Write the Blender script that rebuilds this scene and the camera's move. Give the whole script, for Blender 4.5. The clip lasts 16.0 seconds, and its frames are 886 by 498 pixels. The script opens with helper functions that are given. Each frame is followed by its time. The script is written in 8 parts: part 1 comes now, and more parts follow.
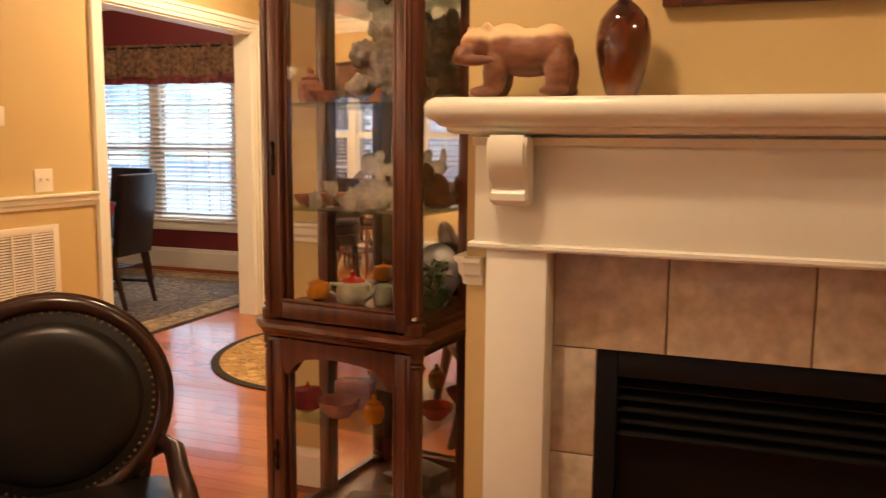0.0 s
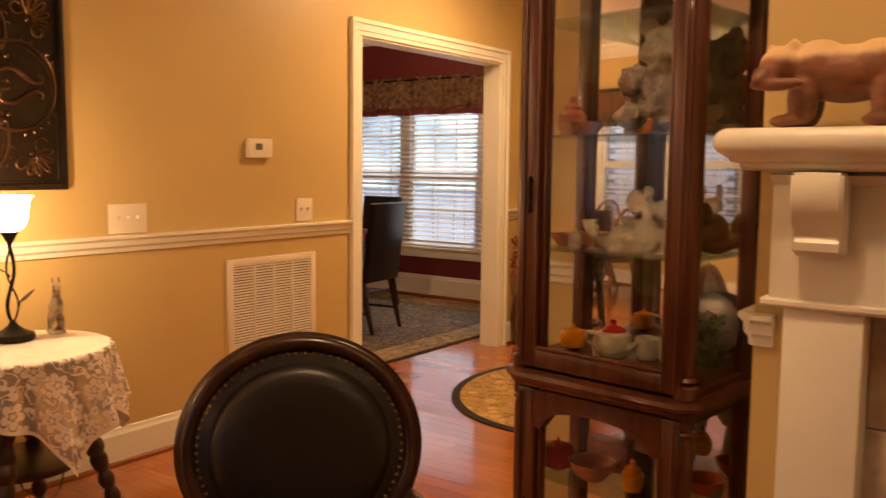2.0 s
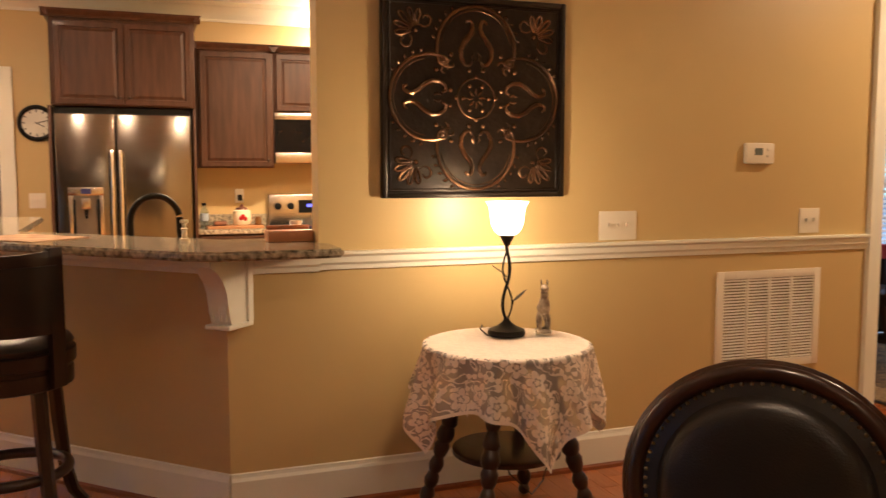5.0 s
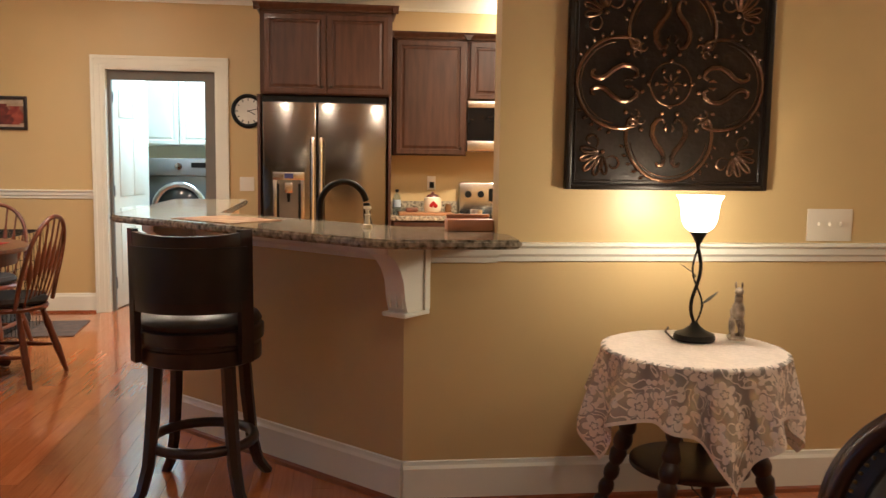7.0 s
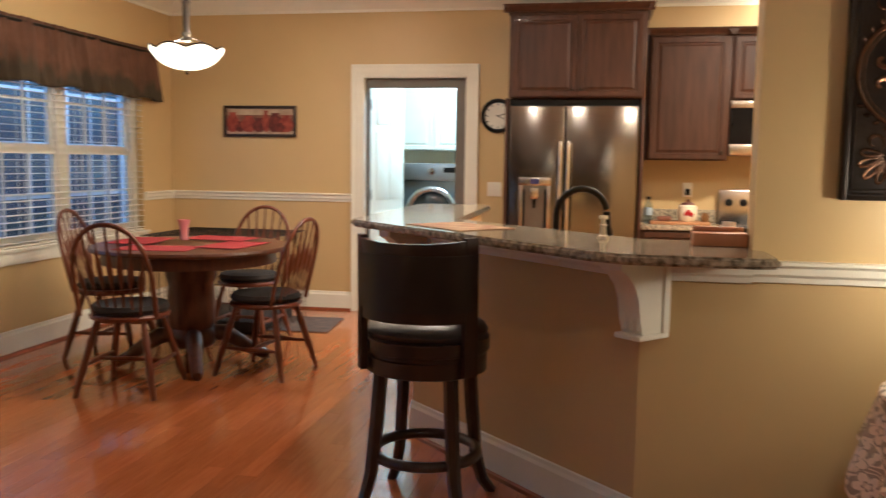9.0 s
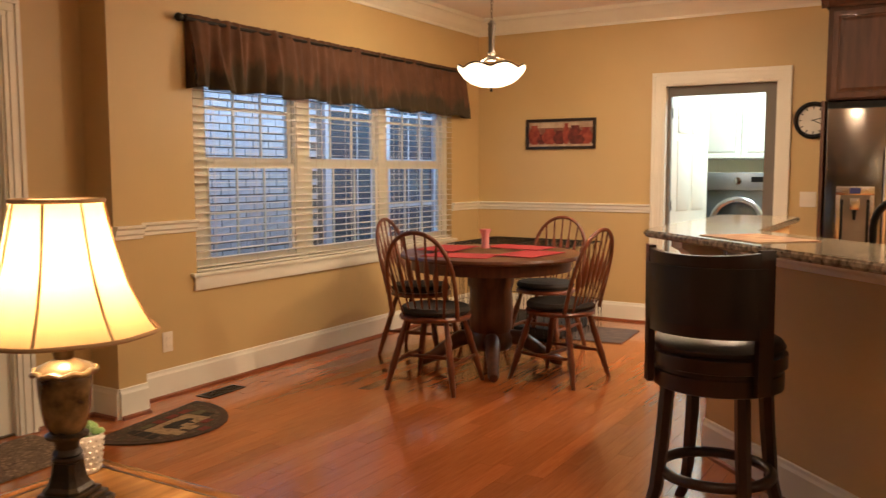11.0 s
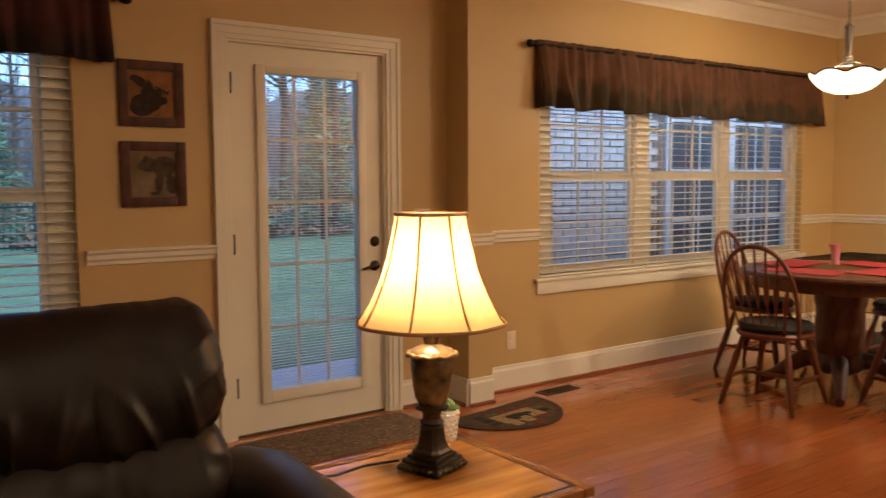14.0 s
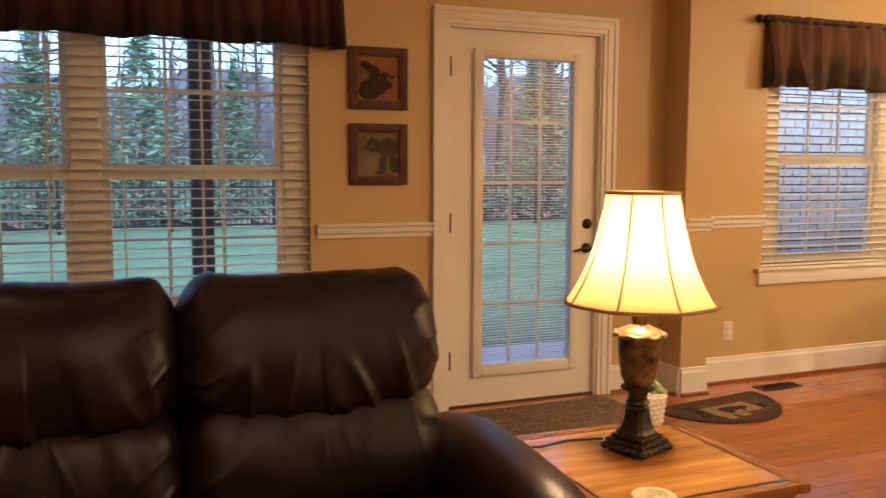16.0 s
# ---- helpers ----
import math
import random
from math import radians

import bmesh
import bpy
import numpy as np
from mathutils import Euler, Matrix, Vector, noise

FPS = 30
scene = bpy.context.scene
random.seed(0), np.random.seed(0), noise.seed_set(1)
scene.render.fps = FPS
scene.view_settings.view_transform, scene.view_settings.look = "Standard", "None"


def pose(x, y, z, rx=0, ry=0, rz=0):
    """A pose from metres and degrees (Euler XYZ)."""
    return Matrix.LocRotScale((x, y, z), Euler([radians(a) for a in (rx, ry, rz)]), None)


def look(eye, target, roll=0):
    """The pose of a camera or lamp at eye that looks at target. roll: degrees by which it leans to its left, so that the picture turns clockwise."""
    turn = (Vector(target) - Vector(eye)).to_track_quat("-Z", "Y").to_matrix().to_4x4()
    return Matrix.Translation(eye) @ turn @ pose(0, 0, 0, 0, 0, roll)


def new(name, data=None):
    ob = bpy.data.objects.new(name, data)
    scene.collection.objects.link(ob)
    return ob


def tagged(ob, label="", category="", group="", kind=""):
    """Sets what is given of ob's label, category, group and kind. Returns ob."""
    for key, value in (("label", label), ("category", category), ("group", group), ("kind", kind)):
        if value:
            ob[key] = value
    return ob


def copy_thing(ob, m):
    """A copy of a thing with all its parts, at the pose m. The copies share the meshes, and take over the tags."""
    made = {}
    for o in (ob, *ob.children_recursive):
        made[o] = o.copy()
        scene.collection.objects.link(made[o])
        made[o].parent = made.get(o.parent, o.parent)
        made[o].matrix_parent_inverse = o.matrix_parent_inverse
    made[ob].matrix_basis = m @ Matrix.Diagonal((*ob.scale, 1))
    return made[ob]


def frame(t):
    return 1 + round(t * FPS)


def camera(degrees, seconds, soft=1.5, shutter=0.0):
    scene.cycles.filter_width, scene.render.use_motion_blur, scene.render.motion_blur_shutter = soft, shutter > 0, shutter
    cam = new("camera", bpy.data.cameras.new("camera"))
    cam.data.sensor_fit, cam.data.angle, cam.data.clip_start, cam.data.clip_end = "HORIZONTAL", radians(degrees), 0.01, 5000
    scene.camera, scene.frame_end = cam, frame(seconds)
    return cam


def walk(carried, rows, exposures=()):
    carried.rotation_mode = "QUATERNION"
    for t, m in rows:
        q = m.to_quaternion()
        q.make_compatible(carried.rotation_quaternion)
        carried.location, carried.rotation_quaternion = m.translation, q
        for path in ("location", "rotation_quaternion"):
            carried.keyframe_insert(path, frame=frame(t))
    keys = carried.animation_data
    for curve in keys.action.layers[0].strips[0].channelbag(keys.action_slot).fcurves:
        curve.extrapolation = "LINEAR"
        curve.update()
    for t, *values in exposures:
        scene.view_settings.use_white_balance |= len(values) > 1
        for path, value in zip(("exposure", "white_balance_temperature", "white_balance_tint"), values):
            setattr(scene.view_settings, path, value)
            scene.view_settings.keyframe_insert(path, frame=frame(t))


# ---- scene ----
cam = camera(55.4, 16.0, 1.35, 0.5)
PATH = [
    (0, (0.306, 0.287, 1.295), (-0.369, 2.152, 1.041), 0.5),
    (0.5, (0.301, 0.289, 1.296), (-0.497, 2.108, 1.057), 0.5),
    (1, (0.268, 0.318, 1.295), (-0.649, 2.08, 1.063), 0.3),
    (1.5, (0.216, 0.39, 1.304), (-0.826, 2.083, 1.09), 0.4),
    (2, (0.149, 0.445, 1.314), (-1.017, 2.058, 1.119), 0.6),
    (2.5, (0.107, 0.463, 1.307), (-1.159, 1.997, 1.104), 0.5),
    (3, (0.087, 0.473, 1.301), (-1.27, 1.923, 1.071), 0.2),
    (3.5, (0.085, 0.506, 1.304), (-1.421, 1.802, 1.073), 0.4),
    (4, (0.08, 0.547, 1.316), (-1.6, 1.611, 1.104), 1.0),
    (4.5, (0.083, 0.575, 1.308), (-1.72, 1.42, 1.115), 0.5),
    (5, (0.101, 0.611, 1.305), (-1.769, 1.299, 1.125), -0.0),
    (7.3, (-0.041, 0.697, 1.306), (-2.019, 0.901, 1.096), 0.9),
    (7.5, (-0.08, 0.69, 1.312), (-2.06, 0.873, 1.104), 0.9),
    (8, (-0.141, 0.701, 1.29), (-2.129, 0.778, 1.087), 0.7),
    (8.5, (-0.184, 0.72, 1.302), (-2.168, 0.597, 1.08), 0.2),
    (9, (-0.223, 0.786, 1.309), (-2.179, 0.423, 1.103), 0.8),
    (9.5, (-0.249, 0.832, 1.311), (-2.149, 0.243, 1.11), 0.8),
    (10, (-0.258, 0.849, 1.305), (-2.088, 0.064, 1.119), 0.3),
    (12.3, (-0.001, 0.893, 1.33), (-1.585, -0.311, 1.133), -0.3),
    (12.5, (0.018, 0.914, 1.334), (-1.543, -0.322, 1.141), -0.4),
    (13, (0.022, 0.941, 1.332), (-1.435, -0.417, 1.153), -0.3),
    (13.5, (-0.014, 0.98, 1.333), (-1.329, -0.517, 1.166), -0.3),
    (14, (-0.032, 1.025, 1.332), (-1.207, -0.585, 1.171), -0.3),
    (14.5, (-0.043, 1.049, 1.323), (-1.099, -0.641, 1.155), 0.1),
    (15, (-0.038, 1.073, 1.315), (-1.007, -0.666, 1.121), 0.5),
    (15.5, (-0.031, 1.07, 1.315), (-0.886, -0.727, 1.117), 0.3),
    (16, (-0.017, 1.065, 1.312), (-0.753, -0.784, 1.117), 0.2),
]
EXPOSURES = [(0.0, 2.05, 7400, 19), (1.0, 2.0, 7700, 20), (2.0, 1.47, 9500, 29), (3.5, 1.4, 10600, 35), (4.0, 1.85, 9200, 31), (4.5, 1.6, 9600, 34), (5.0, 1.3, 6700, 18), (5.4, 1.2, 6400, 15), (7.5, 1.05, 5200, 8), (9.0, 1.05, 5200, 9), (10.0, 1.2, 5900, 12), (12.5, 0.9, 6600, 18), (13.5, 0.88, 6500, 16), (14.5, 1.0, 6900, 18), (15.0, 1.22, 7200, 20), (16.0, 1.4, 7300, 20)]
walk(cam, [(t, look(eye, target, roll)) for t, eye, target, roll in PATH], EXPOSURES)

# ---- world and lights ----
world = bpy.data.worlds.new("dusk")
scene.world = world
world.use_nodes = True
wn = world.node_tree
bg = wn.nodes["Background"]
sky = wn.nodes.new("ShaderNodeTexSky")
sky.sky_type, sky.sun_disc, sky.sun_elevation, sky.sun_rotation = "NISHITA", False, radians(48), radians(0)
blue = wn.nodes.new("ShaderNodeMix")
blue.data_type, blue.blend_type = "RGBA", "MULTIPLY"
blue.inputs[0].default_value, blue.inputs[7].default_value = 1.0, (0.50, 0.80, 1.20, 1)
wn.links.new(sky.outputs[0], blue.inputs[6])
wn.links.new(blue.outputs[2], bg.inputs[0])
bg.inputs[1].default_value = 0.18


def lamp(name, kind, loc, energy, color, size=0.1, rot=(0, 0, 0)):
    d = bpy.data.lights.new(name, kind)
    d.energy, d.color = energy, color
    if kind == "AREA":
        d.shape, d.size = "DISK", size
    else:
        d.shadow_soft_size = size
    ob = new(name, d)
    ob.location, ob.rotation_euler = loc, [radians(a) for a in rot]
    return ob


WARM = (1.0, 0.75, 0.48)
sun = lamp("overcast_sun", "SUN", (0, 20, 20), 1.7, (0.66, 0.86, 1.0), 0, (-42, 0, 0))
sun.data.angle = radians(25)
# unseen ceiling lights, added for brightness; (-0.42, 1.47) follows the mantel's shadow
for cx, cy, e in ((-1.3, 0.2, 0.7), (-0.42, 1.47, 5.7), (1.6, 1.2, 3.2), (-4.7, 0.0, 17), (-4.4, 1.75, 16), (-5.6, 2.2, 48), (-5.6, -1.2, 10), (-2.2, 4.6, 15), (0.6, -1.0, 0.7)):
    lamp("unseen_ceiling_light", "AREA", (cx, cy, 2.66), e, WARM, 0.16)
# the lamps' bulbs
lamp("pendant_bulb", "POINT", (-5.2, -1.78, 1.985), 11, WARM, 0.03)
lamp("cabinet_uplight", "POINT", (-7.05, 2.15, 2.42), 6, WARM, 0.05)
lamp("table_lamp_bulb", "POINT", (-1.345, -0.83, 1.10), 7, WARM, 0.04)
lamp("tulip_lamp_bulb", "POINT", (-2.775, 1.925, 1.14), 4.8, WARM, 0.03)
lamp("laundry_tube", "AREA", (-8.2, -0.3, 2.6), 36, (0.74, 0.95, 1.0), 0.8)
# warm fill with no fixture, added to lift the dining room
lamp("dining_fill", "POINT", (-4.6, 5.6, 2.0), 12, WARM, 0.1)


# ---- materials ----
def mat(name, color, rough=0.5, metal=0.0, var=0.12, scale=6.0, bump=0.0, bscale=80.0, stretch=(1, 1, 1), color2=None, coat=0.0, spec=0.5):
    m = bpy.data.materials.new(name)
    m.use_nodes = True
    nt = m.node_tree
    p = nt.nodes["Principled BSDF"]
    p.inputs["Roughness"].default_value, p.inputs["Metallic"].default_value = rough, metal
    p.inputs["Coat Weight"].default_value, p.inputs["Specular IOR Level"].default_value = coat, spec
    tc = nt.nodes.new("ShaderNodeTexCoord")
    mp = nt.nodes.new("ShaderNodeMapping")
    mp.inputs["Scale"].default_value = stretch
    nt.links.new(tc.outputs["Object"], mp.inputs[0])
    n1 = nt.nodes.new("ShaderNodeTexNoise")
    n1.inputs["Scale"].default_value, n1.inputs["Detail"].default_value = scale, 6
    nt.links.new(mp.outputs[0], n1.inputs["Vector"])
    ramp = nt.nodes.new("ShaderNodeValToRGB")
    c2 = color2 or [min(1, c * (1 + var)) for c in color]
    c1 = color if color2 else [c * (1 - var) for c in color]
    ramp.color_ramp.elements[0].position, ramp.color_ramp.elements[1].position = 0.3, 0.7
    ramp.color_ramp.elements[0].color, ramp.color_ramp.elements[1].color = (*c1, 1), (*c2, 1)
    nt.links.new(n1.outputs[0], ramp.inputs[0])
    nt.links.new(ramp.outputs[0], p.inputs["Base Color"])
    if bump:
        n2 = nt.nodes.new("ShaderNodeTexNoise")
        n2.inputs["Scale"].default_value, n2.inputs["Detail"].default_value = bscale, 4
        nt.links.new(mp.outputs[0], n2.inputs["Vector"])
        b = nt.nodes.new("ShaderNodeBump")
        b.inputs["Strength"].default_value, b.inputs["Distance"].default_value = bump, 0.01
        nt.links.new(n2.outputs[0], b.inputs["Height"])
        nt.links.new(b.outputs[0], p.inputs["Normal"])
    return m


def glow(name, color, strength, base=(0.9, 0.85, 0.75)):
    m = mat(name, base, 0.5, var=0.03)
    p = m.node_tree.nodes["Principled BSDF"]
    p.inputs["Emission Color"].default_value, p.inputs["Emission Strength"].default_value = (*color, 1), strength
    return m


def glassy(name, color=(1, 1, 1), rough=0.0):
    m = bpy.data.materials.new(name)
    m.use_nodes = True
    nt = m.node_tree
    out = nt.nodes["Material Output"]
    tr, gl, mx, lw, po, ma = (nt.nodes.new(k) for k in ("ShaderNodeBsdfTransparent", "ShaderNodeBsdfGlossy", "ShaderNodeMixShader", "ShaderNodeLayerWeight", "ShaderNodeMath", "ShaderNodeMath"))
    tr.inputs[0].default_value = (*color, 1)
    gl.inputs["Roughness"].default_value = rough
    lw.inputs[0].default_value = 0.5
    po.operation, po.inputs[1].default_value = "POWER", 5
    ma.operation, ma.inputs[1].default_value, ma.inputs[2].default_value = "MULTIPLY_ADD", 0.9, 0.03
    nt.links.new(lw.outputs["Facing"], po.inputs[0])
    nt.links.new(po.outputs[0], ma.inputs[0])
    nt.links.new(ma.outputs[0], mx.inputs[0])
    nt.links.new(tr.outputs[0], mx.inputs[1])
    nt.links.new(gl.outputs[0], mx.inputs[2])
    nt.links.new(mx.outputs[0], out.inputs[0])
    return m


TAN = mat("tan_wall_paint", (0.57, 0.42, 0.20), 0.40, var=0.03, scale=2, bump=0.06, bscale=220)
RED = mat("burgundy_wall_paint", (0.16, 0.025, 0.03), 0.5, var=0.06, scale=2, bump=0.05, bscale=220)
WHITE = mat("white_trim_paint", (0.78, 0.775, 0.68), 0.35, var=0.03, scale=4)
CEIL = mat("ceiling_paint", (0.80, 0.77, 0.72), 0.9, var=0.02, scale=3, bump=0.05, bscale=150)
UTIL = mat("laundry_wall_paint", (0.80, 0.76, 0.60), 0.6, var=0.03)
DARKWOOD = mat("dark_cherry_wood", (0.075, 0.020, 0.009), 0.30, var=0.5, scale=5, stretch=(8, 8, 0.6), coat=0.3)
CABWOOD = mat("walnut_stained_wood", (0.052, 0.0225, 0.0115), 0.46, var=0.34, scale=4, stretch=(7, 7, 0.8), coat=0.02, spec=0.28)
OAK = mat("golden_oak_wood", (0.088, 0.028, 0.011), 0.35, var=0.35, scale=6, stretch=(6, 6, 1), coat=0.2)
ESPRESSO = mat("espresso_wood", (0.020, 0.009, 0.006), 0.3, var=0.3, scale=6, stretch=(6, 6, 0.8), coat=0.2)
LEATHER = mat("black_leather", (0.012, 0.010, 0.009), 0.32, var=0.25, scale=12, bump=0.12, bscale=260)
SOFALEATHER = mat("dark_brown_leather", (0.011, 0.0062, 0.0045), 0.34, var=0.35, scale=10, bump=0.10, bscale=220, spec=0.30)
STEEL = mat("brushed_stainless_steel", (0.23, 0.21, 0.185), 0.17, 1.0, var=0.08, scale=8, stretch=(1, 1, 40))
BLACK = mat("black_enamel", (0.006, 0.006, 0.006), 0.42, var=0.1, spec=0.18)
IRON = mat("black_iron", (0.012, 0.011, 0.010), 0.45, 0.6, var=0.3, scale=30)
GRANITE = mat("speckled_granite", (0.06, 0.05, 0.035), 0.10, color2=(0.50, 0.43, 0.31), scale=48)
MIRROR = mat("mirror_silver", (0.85, 0.85, 0.85), 0.02, 1.0, var=0.01)
GLASS = glassy("clear_glass")
FLOORMAT = mat("oak_floor_varnish", (0.30, 0.085, 0.025), 0.16, var=0.25, scale=4, stretch=(1, 8, 1), coat=0.5)

# ---- mesh helpers ----
from math import cos, sin, pi, sqrt, atan2


def box(bm, x0, x1, y0, y1, z0, z1, bevel=0.0, m=None):
    r = bmesh.ops.create_cube(bm, size=1, matrix=Matrix.LocRotScale(((x0 + x1) / 2, (y0 + y1) / 2, (z0 + z1) / 2), None, (abs(x1 - x0), abs(y1 - y0), abs(z1 - z0))))
    vs = r["verts"]
    if bevel:
        es = list({e for v in vs for e in v.link_edges})
        vs = list({v for f in bmesh.ops.bevel(bm, geom=es, offset=bevel, segments=2, affect="EDGES", profile=0.5)["faces"] for v in f.verts} | {v for v in vs if v.is_valid})
    if m is not None:
        bmesh.ops.transform(bm, matrix=m, verts=[v for v in vs if v.is_valid])
    return vs


def lathe(bm, prof, seg=32, c=(0, 0, 0), m=None):
    """A turned shape: prof is a list of (radius, height)."""
    rings = []
    for r, z in prof:
        ring = [bm.verts.new((c[0] + r * cos(2 * pi * k / seg), c[1] + r * sin(2 * pi * k / seg), c[2] + z)) for k in range(seg)]
        rings.append(ring)
    for a, b in zip(rings, rings[1:]):
        for k in range(seg):
            bm.faces.new((a[k], a[(k + 1) % seg], b[(k + 1) % seg], b[k]))
    bm.faces.new(rings[0][::-1])
    bm.faces.new(rings[-1])
    if m is not None:
        bmesh.ops.transform(bm, matrix=m, verts=[v for ring in rings for v in ring])


def tube(bm, pts, r, seg=8, closed=False, flat=1.0):
    """A round rod along points; r is a radius or a list of radii."""
    pts = [Vector(p) for p in pts]
    n = len(pts)
    rs = r if isinstance(r, (list, tuple)) else [r] * n
    rings, up, last = [], Vector((0.13, 0.21, 1)).normalized(), None
    for i, p in enumerate(pts):
        a = pts[(i + 1) % n] if closed or i < n - 1 else pts[i]
        b = pts[i - 1] if closed or i > 0 else pts[i]
        d = (a - b).normalized()
        u = last - last.dot(d) * d if last is not None else d.cross(up)
        if u.length < 0.1:
            u = d.cross(Vector((1, 0.2, 0)))
        u.normalize()
        last = u
        v = d.cross(u).normalized()
        rings.append([bm.verts.new(p + rs[i] * (cos(2 * pi * k / seg) * u + flat * sin(2 * pi * k / seg) * v)) for k in range(seg)])
    pairs = list(zip(rings, rings[1:])) + ([(rings[-1], rings[0])] if closed else [])
    for a, b in pairs:
        for k in range(seg):
            bm.faces.new((a[k], a[(k + 1) % seg], b[(k + 1) % seg], b[k]))
    if not closed:
        bm.faces.new(rings[0][::-1])
        bm.faces.new(rings[-1])


def prism(bm, poly, z0, z1, m=None):
    """An upright prism over a plan outline."""
    lo = [bm.verts.new((x, y, z0)) for x, y in poly]
    hi = [bm.verts.new((x, y, z1)) for x, y in poly]
    n = len(poly)
    for k in range(n):
        bm.faces.new((lo[k], lo[(k + 1) % n], hi[(k + 1) % n], hi[k]))
    bm.faces.new(lo[::-1])
    bm.faces.new(hi)
    if m is not None:
        bmesh.ops.transform(bm, matrix=m, verts=lo + hi)


def sweep(bm, prof, p, q, out):
    """A straight moulding from p to q; prof is a list of (out, up) and out is the way off the wall."""
    p, q, out = Vector(p), Vector(q), Vector(out).normalized()
    a = [bm.verts.new(p + o * out + Vector((0, 0, u))) for o, u in prof]
    b = [bm.verts.new(q + o * out + Vector((0, 0, u))) for o, u in prof]
    n = len(prof)
    for k in range(n):
        bm.faces.new((a[k], a[(k + 1) % n], b[(k + 1) % n], b[k]))
    bm.faces.new(a[::-1])
    bm.faces.new(b)


def finish(ob, bm, material, smooth):
    bmesh.ops.recalc_face_normals(bm, faces=bm.faces)
    bm.to_mesh(ob.data)
    bm.free()
    if material:
        ob.data.materials.append(material)
    if smooth:
        areas = sorted(f.area for f in ob.data.polygons)
        broad = 8 * areas[len(areas) // 2]  # broad flat faces between rounded edges stay flat
        for f in ob.data.polygons:
            f.use_smooth = f.area < broad
        ob.data.set_sharp_from_angle(angle=radians(40))
    return ob


def part(name, bm, material, parent, label="", smooth=True):
    ob = new(name, bpy.data.meshes.new(name))
    finish(ob, bm, material, smooth)
    ob.parent = parent
    return tagged(ob, label)


def solid(name, bm, material, label="", category="", group="", kind="", m=None, smooth=True):
    """A thing that is one mesh."""
    ob = new(name, bpy.data.meshes.new(name))
    finish(ob, bm, material, smooth)
    if m is not None:
        ob.matrix_world = m
    return tagged(ob, label, category, group, kind)


def thing(name, m, label, category, group=""):
    ob = new(name)
    ob.empty_display_size = 0.1
    ob.matrix_world = m
    return tagged(ob, label, category, group)


def B():
    return bmesh.new()


# ---- structure ----
H = 2.70


def wall(name, axis, f0, f1, a0, a1, z0, z1, holes, material, label):
    """A wall of thickness f0..f1 that runs from a0 to a1 along the other axis, with holes (a0, a1, z0, z1)."""
    bm = B()
    us = sorted({a0, a1, *[h[0] for h in holes], *[h[1] for h in holes]})
    zs = sorted({z0, z1, *[h[2] for h in holes], *[h[3] for h in holes]})
    us, zs = [u for u in us if a0 <= u <= a1], [z for z in zs if z0 <= z <= z1]
    full = lambda i, j: 0 <= i < len(us) - 1 and 0 <= j < len(zs) - 1 and not any(h[0] <= us[i] and us[i + 1] <= h[1] and h[2] <= zs[j] and zs[j + 1] <= h[3] for h in holes)
    P = (lambda f, u, z: (f, u, z)) if axis == "x" else (lambda f, u, z: (u, f, z))
    quad = lambda *c: bm.faces.new([bm.verts.new(P(*v)) for v in c])
    for i in range(len(us) - 1):
        for j in range(len(zs) - 1):
            if not full(i, j):
                continue
            u0, u1, w0, w1 = us[i], us[i + 1], zs[j], zs[j + 1]
            for f in (f0, f1):
                quad((f, u0, w0), (f, u1, w0), (f, u1, w1), (f, u0, w1))
            for di, u in ((-1, u0), (1, u1)):
                if not full(i + di, j):
                    quad((f0, u, w0), (f1, u, w0), (f1, u, w1), (f0, u, w1))
            for dj, z in ((-1, w0), (1, w1)):
                if not full(i, j + dj):
                    quad((f0, u0, z), (f1, u0, z), (f1, u1, z), (f0, u1, z))
    bmesh.ops.remove_doubles(bm, verts=bm.verts, dist=1e-5)
    return solid(name, bm, material, label, "wall", kind="structure", smooth=False)


bm = B()
box(bm, -9.6, 3.0, -3.2, 7.6, -0.1, -0.012)
tagged(solid("floor", bm, FLOORMAT, "glossy red-brown oak plank floor", "floor", kind="structure", smooth=False))
bm = B()
box(bm, -9.6, 3.0, -3.2, 7.6, H, H + 0.1)
solid("ceiling", bm, CEIL, "plain white painted ceiling", "ceiling", kind="structure", smooth=False)

wall("wall_west", "x", -3.22, -3.10, 1.28, 7.6, 0, H, [(4.12, 5.62, 0, 2.047)], TAN, "tan painted wall with a wide cased opening")
wall("wall_south", "y", -3.2, -3.055, -3.04, 3.0, 0, H, [(-2.61, -1.68, 0, 2.045), (-0.95, 1.10, 0.62, 2.06)], TAN, "tan painted wall with patio door and window")
wall("wall_dinette", "y", -3.15, -3.0, -7.38, -3.22, 0, H, [(-6.76, -3.74, 0.70, 2.06)], TAN, "tan painted wall with a wide triple window")
wall("wall_pier", "y", -3.15, -2.845, -3.22, -3.04, 0, H, [], TAN, "tan painted pier between dinette and living room")
wall("wall_laundry", "x", -7.38, -7.26, -3.0, 3.1, 0, H, [(-1.23, -0.332, 0, 2.02)], TAN, "tan painted kitchen wall with laundry doorway")
wall("wall_east", "x", 2.9, 3.0, -3.055, 7.6, 0, H, [], TAN, "tan painted wall")
wall("wall_chimney", "y", 2.32, 2.44, -0.365, 2.9, 0, H, [(-0.02, 1.0, 0, 0.80)], TAN, "tan painted chimney breast")
wall("wall_alcove_side", "x", -0.365, -0.245, 2.44, 2.95, 0, H, [], TAN, "tan painted return wall")
wall("wall_alcove", "y", 2.95, 3.07, -1.30, -0.245, 0, H, [], TAN, "tan painted wall behind the curio cabinet")
